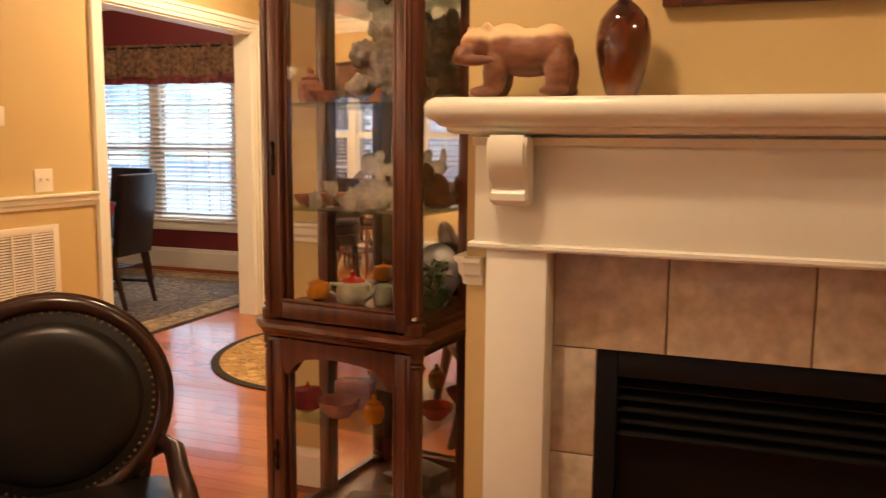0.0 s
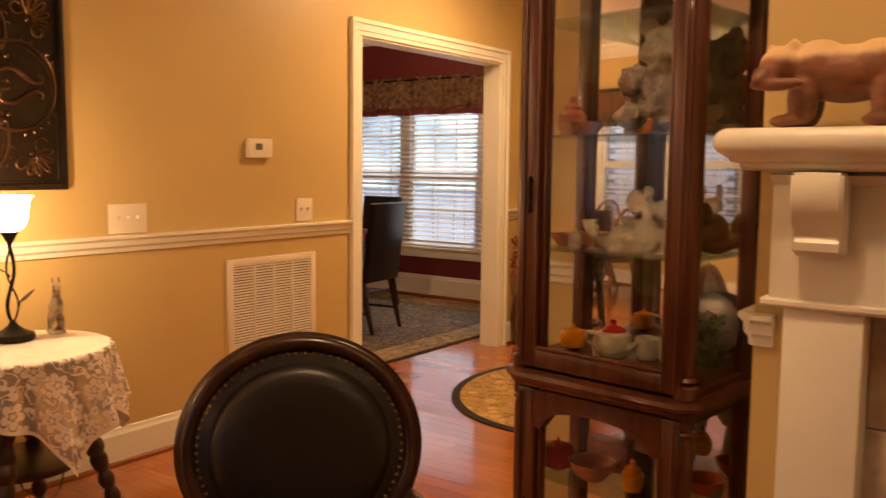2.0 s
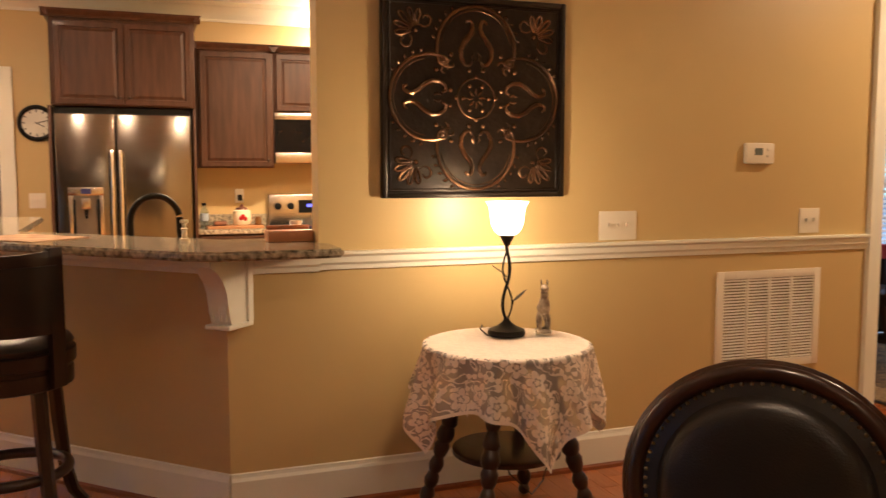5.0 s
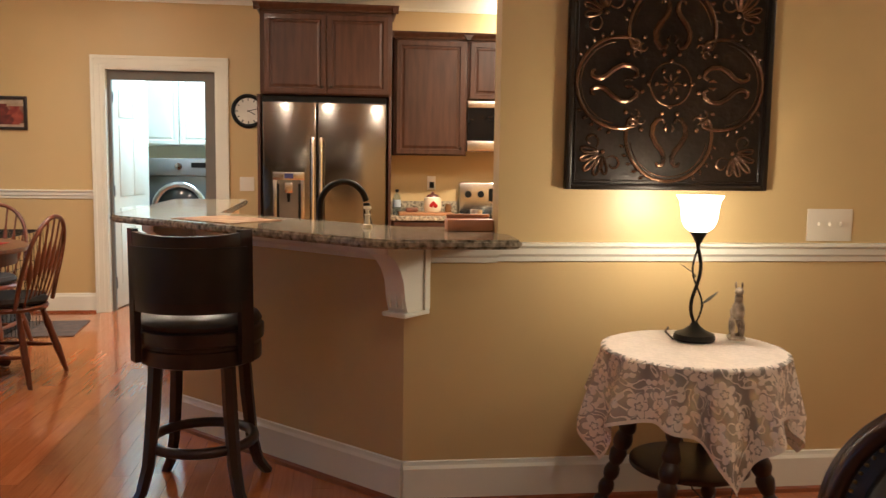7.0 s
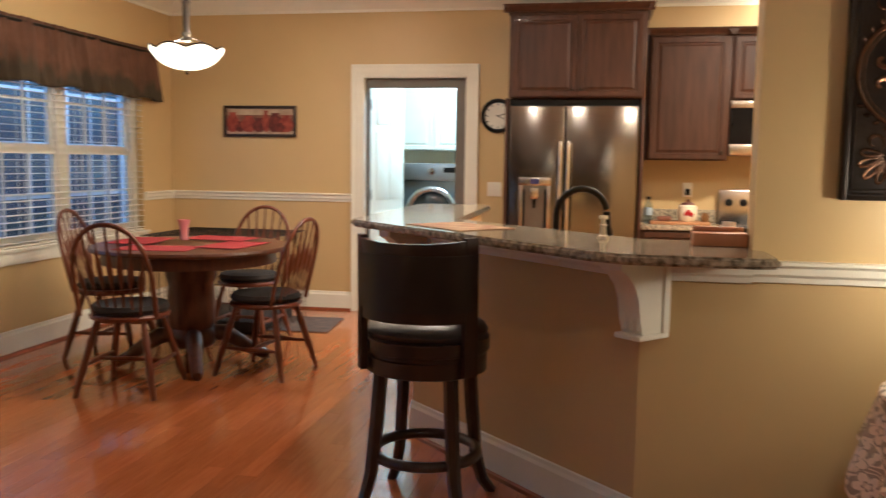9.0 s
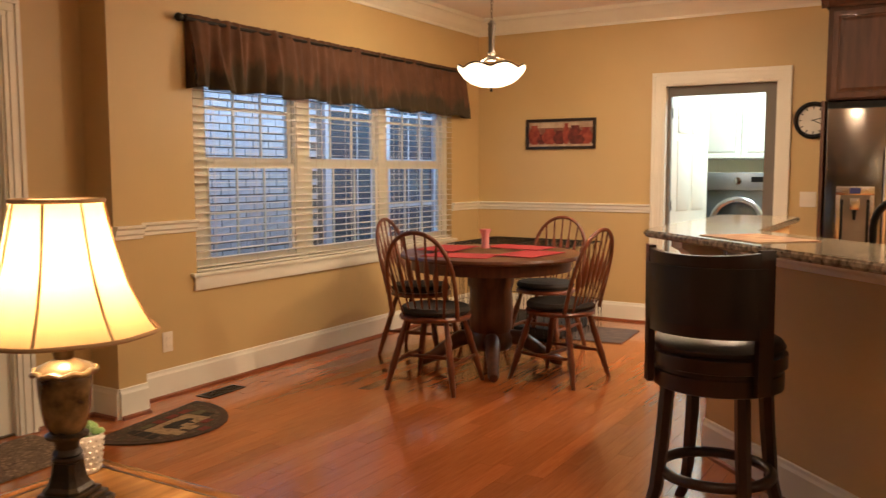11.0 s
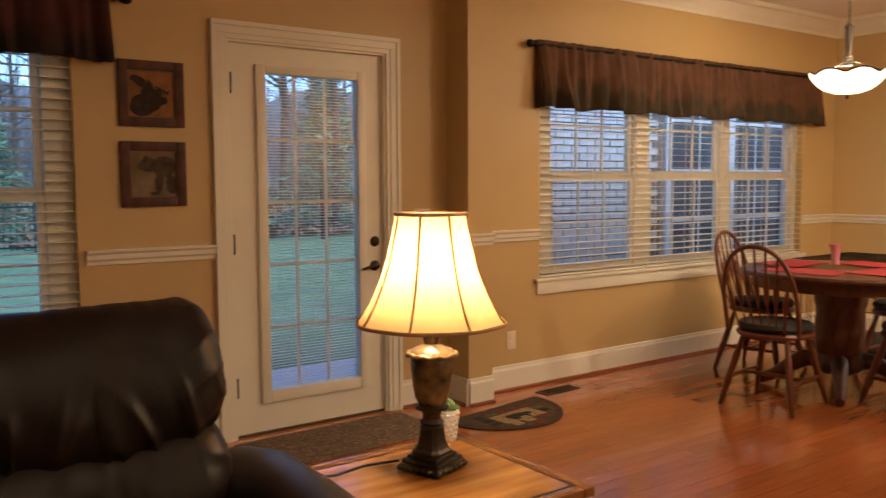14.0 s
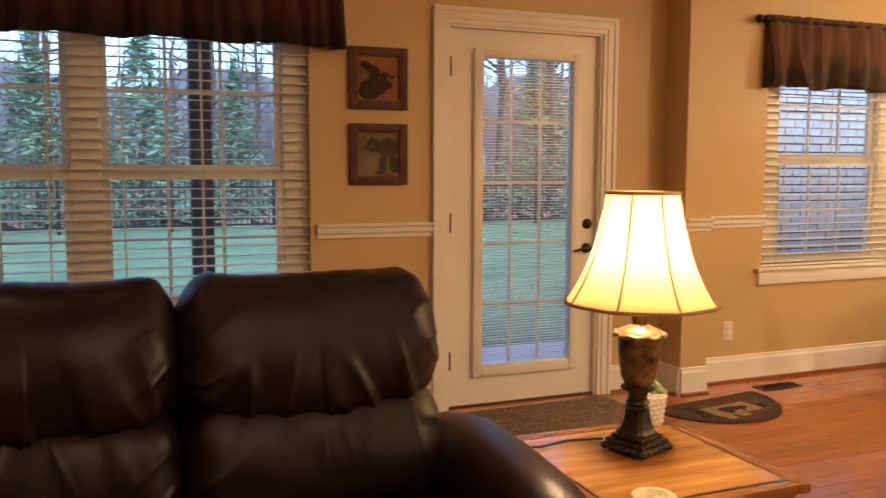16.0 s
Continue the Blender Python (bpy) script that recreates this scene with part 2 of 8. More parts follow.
wall("wall_foyer", "x", -1.30, -1.18, 3.07, 7.6, 0, H, [], TAN, "tan painted foyer wall")
wall("wall_foyer_north", "y", 7.48, 7.6, -3.10, -1.30, 0, H, [], TAN, "tan painted foyer wall")
wall("wall_kitchen_north", "y", 3.0, 3.1, -7.26, -3.22, 0, H, [], TAN, "tan painted kitchen wall")
wall("wall_dining_south", "y", 3.104, 3.2, -7.5, -3.22, 0, H, [], RED, "burgundy painted wall")
wall("wall_dining_west", "x", -7.5, -7.4, 3.2, 7.37, 0, H, [], RED, "burgundy painted wall")
wall("wall_dining_north", "y", 7.25, 7.37, -7.4, -3.224, 0, H, [(-6.25, -3.5, 0.50, 2.06)], RED, "burgundy painted wall with a triple window")
wall("wall_dining_east_a", "x", -3.232, -3.222, 3.2, 4.12, 0, H, [], RED, "burgundy painted wall")
wall("wall_dining_east_b", "x", -3.232, -3.222, 5.62, 7.25, 0, H, [], RED, "burgundy painted wall")
wall("wall_laundry_west", "x", -9.5, -9.4, -2.2, 1.2, 0, H, [], UTIL, "pale painted laundry wall")
wall("wall_laundry_south", "y", -2.3, -2.2, -9.5, -7.38, 0, H, [], UTIL, "pale painted laundry wall")
wall("wall_laundry_north", "y", 1.2, 1.3, -9.5, -7.38, 0, H, [], UTIL, "pale painted laundry wall")
bm = B()
prism(bm, [(-3.10, 1.28), (-3.10, 0.93), (-4.10, -0.07), (-5.5, -0.07), (-5.5, 0.05), (-4.15, 0.05), (-3.22, 0.98), (-3.22, 1.28)], 0, 1.0)
solid("wall_bar", bm, TAN, "tan painted half wall below the breakfast bar", "wall", kind="structure", smooth=False)

# ---- trim ----
BASE = [(0, 0.0), (0.016, 0.0), (0.016, 0.135), (0.010, 0.148), (0.008, 0.162), (0, 0.165)]
SHOE = [(0.016, 0.0), (0.034, 0.0), (0.030, 0.014), (0.016, 0.020)]
RAIL = [(0, 0.0), (0.010, 0.003), (0.012, 0.020), (0.022, 0.030), (0.024, 0.052), (0.036, 0.062), (0.036, 0.072), (0, 0.074)]
CROWN = [(0, 0.0), (0.012, 0.0), (0.016, 0.020), (0.050, 0.055), (0.085, 0.110), (0.105, 0.118), (0.110, 0.140), (0.110, 0.148), (0, 0.148)]
SHOEWOOD = mat("red_oak_shoe_moulding", (0.22, 0.06, 0.02), 0.3, var=0.2, scale=9)
runs = [  # p, q, way off the wall, with chair rail
    ((-3.10, 1.28), (-3.10, 4.026), (1, 0), 1),
    ((-3.10, 5.71), (-3.10, 7.48), (1, 0), 1),
    ((-3.10, 0.93), (-3.10, 1.28), (1, 0), 2),
    ((-4.10, -0.07), (-3.10, 0.93), (1, -1), 2),
    ((-5.5, -0.07), (-4.10, -0.07), (0, -1), 2),
    ((-3.04, -3.055), (-2.70, -3.055), (0, 1), 1),
    ((-1.60, -3.055), (-0.98, -3.055), (0, 1), 1),
    ((-0.98, -3.055), (1.13, -3.055), (0, 1), 0),
    ((1.13, -3.055), (2.9, -3.055), (0, 1), 1),
    ((-3.04, -3.055), (-3.04, -2.845), (1, 0), 1),
    ((-3.22, -2.845), (-3.04, -2.845), (0, 1), 1),
    ((-3.74, -3.0), (-3.22, -3.0), (0, 1), 1),
    ((-6.76, -3.0), (-3.74, -3.0), (0, 1), 0),
    ((-7.26, -3.0), (-6.76, -3.0), (0, 1), 1),
    ((-7.26, -3.0), (-7.26, -1.33), (1, 0), 1),
    ((-7.26, -0.233), (-7.26, 0.057), (1, 0), 0),
    ((-0.365, 2.32), (-0.32, 2.32), (0, -1), 1),
    ((1.25, 2.32), (2.9, 2.32), (0, -1), 1),
    ((-0.365, 2.32), (-0.365, 2.95), (-1, 0), 1),
    ((-1.30, 2.95), (-0.365, 2.95), (0, -1), 1),
    ((-1.30, 2.95), (-1.30, 7.48), (-1, 0), 1),
    ((2.9, -3.055), (2.9, 2.32), (-1, 0), 1),
    ((-7.4, 7.25), (-3.24, 7.25), (0, -1), 0),
]
for p, q, o, k in runs:
    d = (Vector(q) - Vector(p)).normalized()
    p2, q2 = (*p, 0), (*q, 0)
    bm = B()
    sc = 1.3 if p[1] == 7.25 else 1.0
    sweep(bm, [(a, b * sc) for a, b in BASE], p2, q2, (*o, 0))
    solid("baseboard", bm, WHITE, "white painted wooden baseboard", "baseboard", kind="structure", smooth=False)
    bm = B()
    sweep(bm, SHOE, p2, q2, (*o, 0))
    solid("shoe_trim", bm, SHOEWOOD, "red oak quarter-round along the baseboard", "trim", kind="structure", smooth=False)
    if k:
        bm = B()
        dz = 0.925 if k == 2 else (0.93 if p[0] in (-3.10, -0.365) or p[1] > 2 else 0.948)
        sweep(bm, RAIL, (*p, dz), (*q, dz), (*o, 0))
        solid("chair_rail_trim", bm, WHITE, "white moulded wooden chair rail", "trim", kind="structure", smooth=False)
for p, q, o in (((-7.26, -3.0), (-3.22, -3.0), (0, 1)), ((-7.26, -3.0), (-7.26, 3.0), (1, 0)), ((-3.10, 1.28), (-3.10, 7.48), (1, 0)), ((-0.365, 2.32), (2.9, 2.32), (0, -1)),
                ((-3.04, -3.055), (2.9, -3.055), (0, 1)), ((2.9, -3.055), (2.9, 2.32), (-1, 0)), ((-7.26, 3.0), (-3.22, 3.0), (0, -1)), ((-7.4, 7.25), (-3.24, 7.25), (0, -1)), ((-1.30, 2.95), (-1.30, 7.48), (-1, 0))):
    bm = B()
    sweep(bm, CROWN, (*p, H - 0.148), (*q, H - 0.148), (*o, 0))
    solid("crown_trim", bm, WHITE, "white stepped crown moulding", "trim", kind="structure", smooth=False)


def casing(axis, face, out, a0, a1, ztop, z0=0.0, w=0.088, label="white moulded door casing"):
    """A casing of three stepped boards round an opening from a0 to a1."""
    bm = B()
    def bx(u0, u1, za, zb, t):
        f = sorted((face + 0.0005 * out, face + out * t))
        box(bm, *((f[0], f[1], u0, u1) if axis == "x" else (u0, u1, f[0], f[1])), za, zb, 0.002)
    for t, i0, i1 in ((0.014, 0.0, w), (0.020, w * 0.28, w - 0.0004), (0.028, w * 0.72, w - 0.0008)):
        bx(a0 - i1, a0 - i0, z0, ztop + i0, t)
        bx(a1 + i0, a1 + i1, z0, ztop + i0, t)
        bx(a0 - i1, a1 + i1, ztop + i0, ztop + i1, t)
    return solid("casing_trim", bm, WHITE, label, "trim", kind="structure", smooth=False)


def jamb(axis, f0, f1, a0, a1, ztop):
    bm = B()
    for c in ((a0, a0 + 0.012, 0, ztop - 0.012), (a1 - 0.012, a1, 0, ztop - 0.012), (a0, a1, ztop - 0.012, ztop)):
        box(bm, *((f0, f1, c[0], c[1]) if axis == "x" else (c[0], c[1], f0, f1)), c[2], c[3])
    solid("jamb_trim", bm, WHITE, "white painted door jamb", "trim", kind="structure", smooth=False)


casing("x", -3.10, 1, 4.12, 5.62, 2.047, w=0.094)
jamb("x", -3.236, -3.098, 4.12, 5.62, 2.047)
casing("x", -7.26, 1, -1.23, -0.332, 2.02, w=0.099)
jamb("x", -7.384, -7.256, -1.23, -0.332, 2.02)
# dark grey frame set just inside the white jamb
GREYJ = mat("grey_door_stop", (0.16, 0.15, 0.13), 0.6, var=0.05)
bm = B()
for c in ((-1.217, -1.19, 0, 1.93), (-0.436, -0.345, 0, 1.93), (-1.217, -0.345, 1.93, 2.007)):
    box(bm, -7.36, -7.32, c[0], c[1], c[2], c[3])
solid("door_stop_trim", bm, GREYJ, "dark grey inner door frame", "trim", kind="structure", smooth=False)
casing("y", -3.055, 1, -2.61, -1.68, 2.045)
jamb("y", -3.2, -3.053, -2.61, -1.68, 2.045)

# ---- windows with blinds ----
BLIND = mat("white_faux_wood_blind", (0.78, 0.74, 0.66), 0.45, var=0.03)
CORD = mat("white_cord", (0.75, 0.70, 0.6), 0.7)


def window(name, m, w, h, units, meet, label, blind_top, cols=2, tilt=-1):
    """A window of double-hung units in a wall opening; local x along the wall, y into the room, z up from the sill."""
    top = thing(name, m, label, "window")
    top["kind"] = "structure"
    bm = B()
    edges = [(0, units[0][0])] + [(a[1], b[0]) for a, b in zip(units, units[1:])] + [(units[-1][1], w)]
    for a, b in edges:
        box(bm, a, b, -0.12, -0.05, 0, h, 0.003)
    for a, b in units:
        box(bm, a, b, -0.12, -0.05, 0, 0.03)
        box(bm, a, b, -0.12, -0.05, h - 0.03, h)
    part("window_frame", bm, WHITE, top)
    bm = B()
    box(bm, -0.05, w + 0.05, -0.05, 0.035, -0.022, 0.0, 0.004)
    part("window_sill", bm, WHITE, top)
    bm = B()
    box(bm, -0.03, w + 0.03, 0.0005, 0.018, -0.105, -0.023, 0.004)
    part("apron", bm, WHITE, top)
    for a, b in units:
        for k, (z0, z1, y) in enumerate(((0.03, meet, -0.075), (meet, h - 0.03, -0.1))):
            bm = B()
            s = 0.035
            box(bm, a, a + s, y - 0.015, y + 0.015, z0, z1)
            box(bm, b - s, b, y - 0.015, y + 0.015, z0, z1)
            box(bm, a + s, b - s, y - 0.015, y + 0.015, z0, z0 + s)
            box(bm, a + s, b - s, y - 0.015, y + 0.015, z1 - s, z1)
            for i in range(1, cols + 1):
                x = a + s + (b - a - 2 * s) * i / (cols + 1)
                box(bm, x - 0.008, x + 0.008, y - 0.006, y + 0.006, z0 + s, z1 - s)
            z = (z0 + z1) / 2
            box(bm, a + s, b - s, y - 0.0055, y + 0.0055, z - 0.008, z + 0.008)
            sash = part("sash", bm, WHITE, top, smooth=False)
            bm = B()
            box(bm, a + s, b - s, y - 0.009, y - 0.0065, z0 + s, z1 - s)
            pane = part("pane", bm, GLASS, sash, smooth=False)
            pane.visible_shadow = False
    # blinds: one over each unit, hung in front of the frame
    for i, (a, b) in enumerate(units):
        x0 = 0.004 if i == 0 else (units[i - 1][1] + a) / 2 + 0.004
        x1 = w - 0.004 if i == len(units) - 1 else (b + units[i + 1][0]) / 2 - 0.004
        bm = B()
        box(bm, x0, x1, -0.045, 0.0, blind_top - 0.05, blind_top, 0.003)
        part("headrail", bm, BLIND, top)
        bm = B()
        box(bm, -(x1 - x0) / 2, (x1 - x0) / 2, -0.025, 0.025, -0.0016, 0.0016, m=Matrix.Rotation(radians(tilt), 4, "X"))
        first = None
        n = int((blind_top - 0.08) / 0.046)
        for k in range(n):
            z = 0.03 + k * 0.046
            if first is None:
                first = part("slat", bm, BLIND, top, smooth=False)
                ob = first
            else:
                ob = new("slat", first.data)
                ob.parent = top
            ob.location = ((x0 + x1) / 2, -0.022, z)
        bm = B()
        for f in (0.15, 0.5, 0.85):
            x = x0 + (x1 - x0) * f
            for y in (-0.048, 0.004):
                box(bm, x - 0.003, x + 0.003, y - 0.0006, y + 0.0006, 0.01, blind_top - 0.05)
        part("ladder_cord", bm, CORD, top, smooth=False)
        bm = B()
        box(bm, x0, x1, -0.045, 0.0, 0.003, 0.016, 0.003)
        part("bottom_rail", bm, BLIND, top)
        if i == len(units) - 1:
            bm = B()
            tube(bm, [(x0 + 0.13, 0.012, blind_top - 0.06), (x0 + 0.13, 0.014, 0.52)], 0.004, 6)
            part("tilt_wand", bm, CORD, top)
    return top


window("window_1", pose(-6.76, -3.0, 0.70), 3.02, 1.36, [(0.09, 0.95), (1.06, 1.90), (2.06, 2.88)], 0.66, "triple double-hung window with open white blinds", 1.30)
window("window_2", pose(-0.95, -3.055, 0.62), 2.05, 1.44, [(0.12, 0.95), (1.08, 1.95)], 0.66, "double-hung window pair with open white slatted blinds", 1.38)
window("window_3", pose(-3.5, 7.25, 0.50, 0, 0, 180), 2.75, 1.56, [(0.05, 0.84), (0.90, 1.74), (1.86, 2.70)], 0.715, "triple dining room window with open white blinds", 1.45, tilt=-26)

# ---- patio door ----
door = thing("door_1", pose(-2.60, -3.13, 0.012), "closed white patio door with a glazed panel", "door")
door["kind"] = "structure"
W, DH = 0.912, 2.02
gx0, gx1, gz0, gz1 = 0.162, 0.707, 0.214, 1.876
bm = B()
box(bm, 0, gx0, 0, 0.045, 0, DH)
box(bm, gx1, W, 0, 0.045, 0, DH)
box(bm, gx0, gx1, 0, 0.045, 0, gz0)
box(bm, gx0, gx1, 0, 0.045, gz1, DH)
part("door_slab", bm, WHITE, door, smooth=False)
bm = B()
for a, b, c, d in ((gx0 - 0.050, gx0, gz0 - 0.062, gz1 + 0.045), (gx1, gx1 + 0.055, gz0 - 0.062, gz1 + 0.045), (gx0, gx1, gz0 - 0.062, gz0), (gx0, gx1, gz1, gz1 + 0.045)):
    box(bm, a, b, 0.0455, 0.066, c, d, 0.005)
part("glazing_frame", bm, WHITE, door)
bm = B()
for k in (1, 2):
    x = gx0 + (gx1 - gx0) * k / 3
    box(bm, x - 0.008, x + 0.008, 0.012, 0.02, gz0, gz1)
for k in range(1, 5):
    z = gz0 + (gz1 - gz0) * k / 5
    box(bm, gx0, gx1, 0.0125, 0.0195, z - 0.008, z + 0.008)
part("muntins", bm, WHITE, door, smooth=False)
bm = B()
box(bm, gx0, gx1, 0.038, 0.041, gz0, gz1)
pane = part("pane", bm, GLASS, door, smooth=False)
pane.visible_shadow = False
bm = B()
for k in range(106):
    z = gz0 + 0.008 + k * 0.0156
    box(bm, gx0 + 0.004, gx1 - 0.004, 0.024, 0.036, z - 0.0016, z + 0.0016)
tagged(part("mini_blind", bm, mat("grey_mini_blind", (0.72, 0.76, 0.80), 0.5), door, "thin grey blind slats inside the glass", smooth=False), kind="stuff")
BRONZE = mat("dark_bronze", (0.025, 0.018, 0.012), 0.35, 0.8, var=0.3, scale=30)
for z in (0.25, 1.0, 1.82):
    bm = B()
    tube(bm, [(W - 0.002, 0.056, z - 0.055), (W - 0.002, 0.056, z + 0.055)], 0.011, 8)
    box(bm, W - 0.026, W - 0.006, 0.0455, 0.048, z - 0.052, z + 0.052)
    part("hinge", bm, BLACK, door)
bm = B()
lathe(bm, [(0.03, 0), (0.03, 0.006), (0.022, 0.014), (0.008, 0.016)], 20, m=pose(0.052, 0.045, 0.978, -90))
part("deadbolt", bm, BRONZE, door)
bm = B()
lathe(bm, [(0.03, 0), (0.03, 0.006), (0.012, 0.014), (0.012, 0.045)], 20, m=pose(0.055, 0.045, 0.84, -90))
tube(bm, [(0.055, 0.092, 0.84), (0.085, 0.096, 0.843), (0.125, 0.094, 0.836), (0.16, 0.092, 0.828)], [0.011, 0.010, 0.008, 0.006], 8)
part("lever_handle", bm, BRONZE, door)
bm = B()
box(bm, 0, W, -0.02, 0.06, -0.01, -0.002)
part("threshold", bm, mat("bronze_threshold", (0.10, 0.07, 0.04), 0.4, 0.5), door)

# ---- outside ----
GRASS = mat("dusk_lawn_grass", (0.08, 0.17, 0.075), 0.9, color2=(0.17, 0.26, 0.13), scale=1.4, bump=0.3, bscale=30)
bm = B()
n = 40
vs = [[bm.verts.new((-90 + 180 * i / n, -3.4 - 120 * (j / n) ** 2, -0.25 + (0 if j < 18 else 2.5 * ((j - 18) / 22) ** 1.2) + 0.03 * sin(i * 1.7) * cos(j * 1.3))) for j in range(n + 1)] for i in range(n + 1)]
for i in range(n):
    for j in range(n):
        bm.faces.new((vs[i][j], vs[i + 1][j], vs[i + 1][j + 1], vs[i][j + 1]))
solid("ground", bm, GRASS, "green lawn rising to a wooded bank", "ground", kind="structure")
bm = B()
box(bm, -90, 90, 7.6, 90, -0.5, -0.35)
solid("front_ground", bm, mat("pale_driveway", (0.26, 0.30, 0.32), 0.9, color2=(0.42, 0.46, 0.48), scale=0.5), "pale grey driveway in front of the house", "ground", kind="structure")
LITTER = mat("fallen_leaves", (0.16, 0.08, 0.05), 0.95, color2=(0.34, 0.22, 0.17), scale=6, bump=0.4, bscale=25)
rnd = random.Random(5)
bm = B()
for k in range(5200):
    x, y = rnd.uniform(-34, 16), -rnd.uniform(20.5, 44)
    if rnd.random() < 0.06:
        y = -rnd.uniform(6, 20)
    t = sqrt(max(0, -3.4 - y) / 120)
    z = -0.25 + (0 if t < 0.45 else 2.5 * ((t * 40 - 18) / 22) ** 1.2) + 0.05
    a, r = rnd.uniform(0, 6.3), rnd.uniform(0.10, 0.30) if y < -20 else 0.06
    up = rnd.uniform(0.0, 0.2) if y < -20 else 0.02
    p = [bm.verts.new((x + r * cos(a + q * 1.57), y + r * sin(a + q * 1.57), z + (up if q % 2 else 0))) for q in range(4)]
    bm.faces.new(p)
solid("fallen_leaves", bm, LITTER, "pinkish brown fallen leaves below the trees", "leaves", kind="stuff", smooth=False)
PAVE = mat("pale_concrete", (0.74, 0.74, 0.73), 0.85, var=0.12, scale=5, bump=0.1, bscale=90)
bm = B()
box(bm, -5.2, 3.0, -4.62, -3.21, -0.2, -0.04, 0.01)
solid("patio", bm, PAVE, "pale concrete patio slab outside the door", "patio", kind="structure")
POSTW = mat("dark_brown_post", (0.045, 0.03, 0.024), 0.7, var=0.3, scale=8, stretch=(6, 6, 0.6))
post = thing("porch_post", pose(-0.66, -5.3, -0.25), "dark brown square wooden porch post beside the patio", "post")
bm = B()
box(bm, -0.075, 0.075, -0.075, 0.075, 0, 3.31, 0.006)
part("shaft", bm, POSTW, post)
bm = B()
box(bm, -0.09, 0.09, -0.09, 0.09, 0, 0.12, 0.006)
part("base", bm, POSTW, post)
bm = B()
box(bm, -3.6, 3.2, -5.7, -3.21, 3.06, 3.2)
solid("porch_roof", bm, WHITE, "white porch roof soffit", "roof", kind="structure")

BRICK = mat("whitewashed_brick", (0.50, 0.53, 0.57), 0.9, color2=(0.76, 0.79, 0.83), scale=9, bump=0.4, bscale=60)
MORTAR = mat("grey_mortar", (0.17, 0.16, 0.15), 0.95, var=0.15, scale=30)
house = thing("house_wing", pose(-4.9, -4.6, -0.3), "whitewashed brick house wing beyond the dinette window", "house")
bm = B()
box(bm, -6.5, 0, -0.5, -0.012, 0, 3.6)
wing = part("wall", bm, MORTAR, house, "grey mortar behind the bricks", smooth=False)
bm = B()
wx0, wx1, wz0, wz1 = -4.1, -2.11, 0.7, 2.75
rnd = random.Random(3)
brick = None
bb = bmesh.new()
box(bb, -0.096, 0.096, -0.05, 0.006, -0.029, 0.029, 0.003)
count = 0
rest = B()
for r in range(46):
    z = 0.04 + r * 0.0695
    for c in range(33):
        x = -0.1 - c * 0.203 - (0.1 if r % 2 else 0)
        if wx0 - 0.2 < x < wx1 + 0.2 and wz0 - 0.1 < z < wz1 + 0.1:
            continue
        near = -2.05 < x and 0.95 < z < 2.7
        if near and count < 290:
            if brick is None:
                brick = part("brick", bb, BRICK, wing, smooth=False)
                ob = brick
            else:
                ob = new("brick", brick.data)
                ob.parent = wing
            ob.location = (x, rnd.uniform(-0.002, 0.002), z)
            count += 1
        else:
            box(rest, x - 0.096, x + 0.096, -0.012, 0.005 + rnd.uniform(-0.002, 0.002), z - 0.029, z + 0.029)
tagged(part("brickwork", rest, BRICK, wing, smooth=False), kind="stuff")
bm = B()
s = 0.09
for a, b, c, d in ((wx0 - s, wx0, wz0 - s, wz1 + s), (wx1, wx1 + s, wz0 - s, wz1 + s), (wx0, wx1, wz0 - s, wz0), (wx0, wx1, wz1, wz1 + s), ((wx0 + wx1) / 2 - 0.06, (wx0 + wx1) / 2 + 0.06, wz0, wz1)):
    box(bm, a, b, -0.03, 0.03, c, d)
for k in range(2):
    a = wx0 + k * (wx1 - wx0) / 2
    for q in (1, 2):
        box(bm, a + 0.25 * q, a + 0.25 * q + 0.02, -0.02, 0.0, wz0, wz1)
for q in range(1, 4):
    z = wz0 + (wz1 - wz0) * q / 4
    box(bm, wx0, wx1, -0.025, 0.005, z - 0.015, z + 0.015)
win = part("window", bm, mat("white_outside_trim", (0.7, 0.72, 0.75), 0.5), house, "white framed window with muntins", smooth=False)
bm = B()
box(bm, wx0, wx1, -0.012, -0.006, wz0, wz1)
part("pane", bm, mat("dark_window_glass", (0.05, 0.06, 0.08), 0.05), win, smooth=False)

FENCE = mat("black_fence_paint", (0.012, 0.012, 0.013), 0.5, 0.3)
fence = thing("garden_fence", pose(-9, -19.6, -0.25), "black iron picket fence along the lawn", "fence")
for i in range(22):
    bm = B()
    box(bm, -0.04, 0.04, -0.04, 0.04, 0, 1.4)
    ob = part("post", bm, FENCE, fence, smooth=False)
    ob.location = (-26 + i * 2.4, 0, 0)
for z in (0.15, 1.05, 1.25):
    bm = B()
    box(bm, -26, 26, -0.02, 0.02, z - 0.02, z + 0.02)
    part("rail", bm, FENCE, fence, smooth=False)
bm = B()
for i in range(400):
    x = -26 + i * 0.13
    box(bm, x - 0.009, x + 0.009, -0.009, 0.009, 0.08, 1.32)
tagged(part("pickets", bm, FENCE, fence, smooth=False), kind="stuff")

BARK = mat("grey_brown_bark", (0.10, 0.075, 0.06), 0.95, var=0.4, scale=6, stretch=(5, 5, 0.8), bump=0.4, bscale=30)
DRYLEAF = mat("russet_dry_leaf", (0.20, 0.10, 0.06), 0.9, color2=(0.36, 0.22, 0.15), scale=1.5)
GREENLEAF = mat("blue_green_conifer", (0.08, 0.17, 0.11), 0.85, color2=(0.19, 0.31, 0.20), scale=1.5)


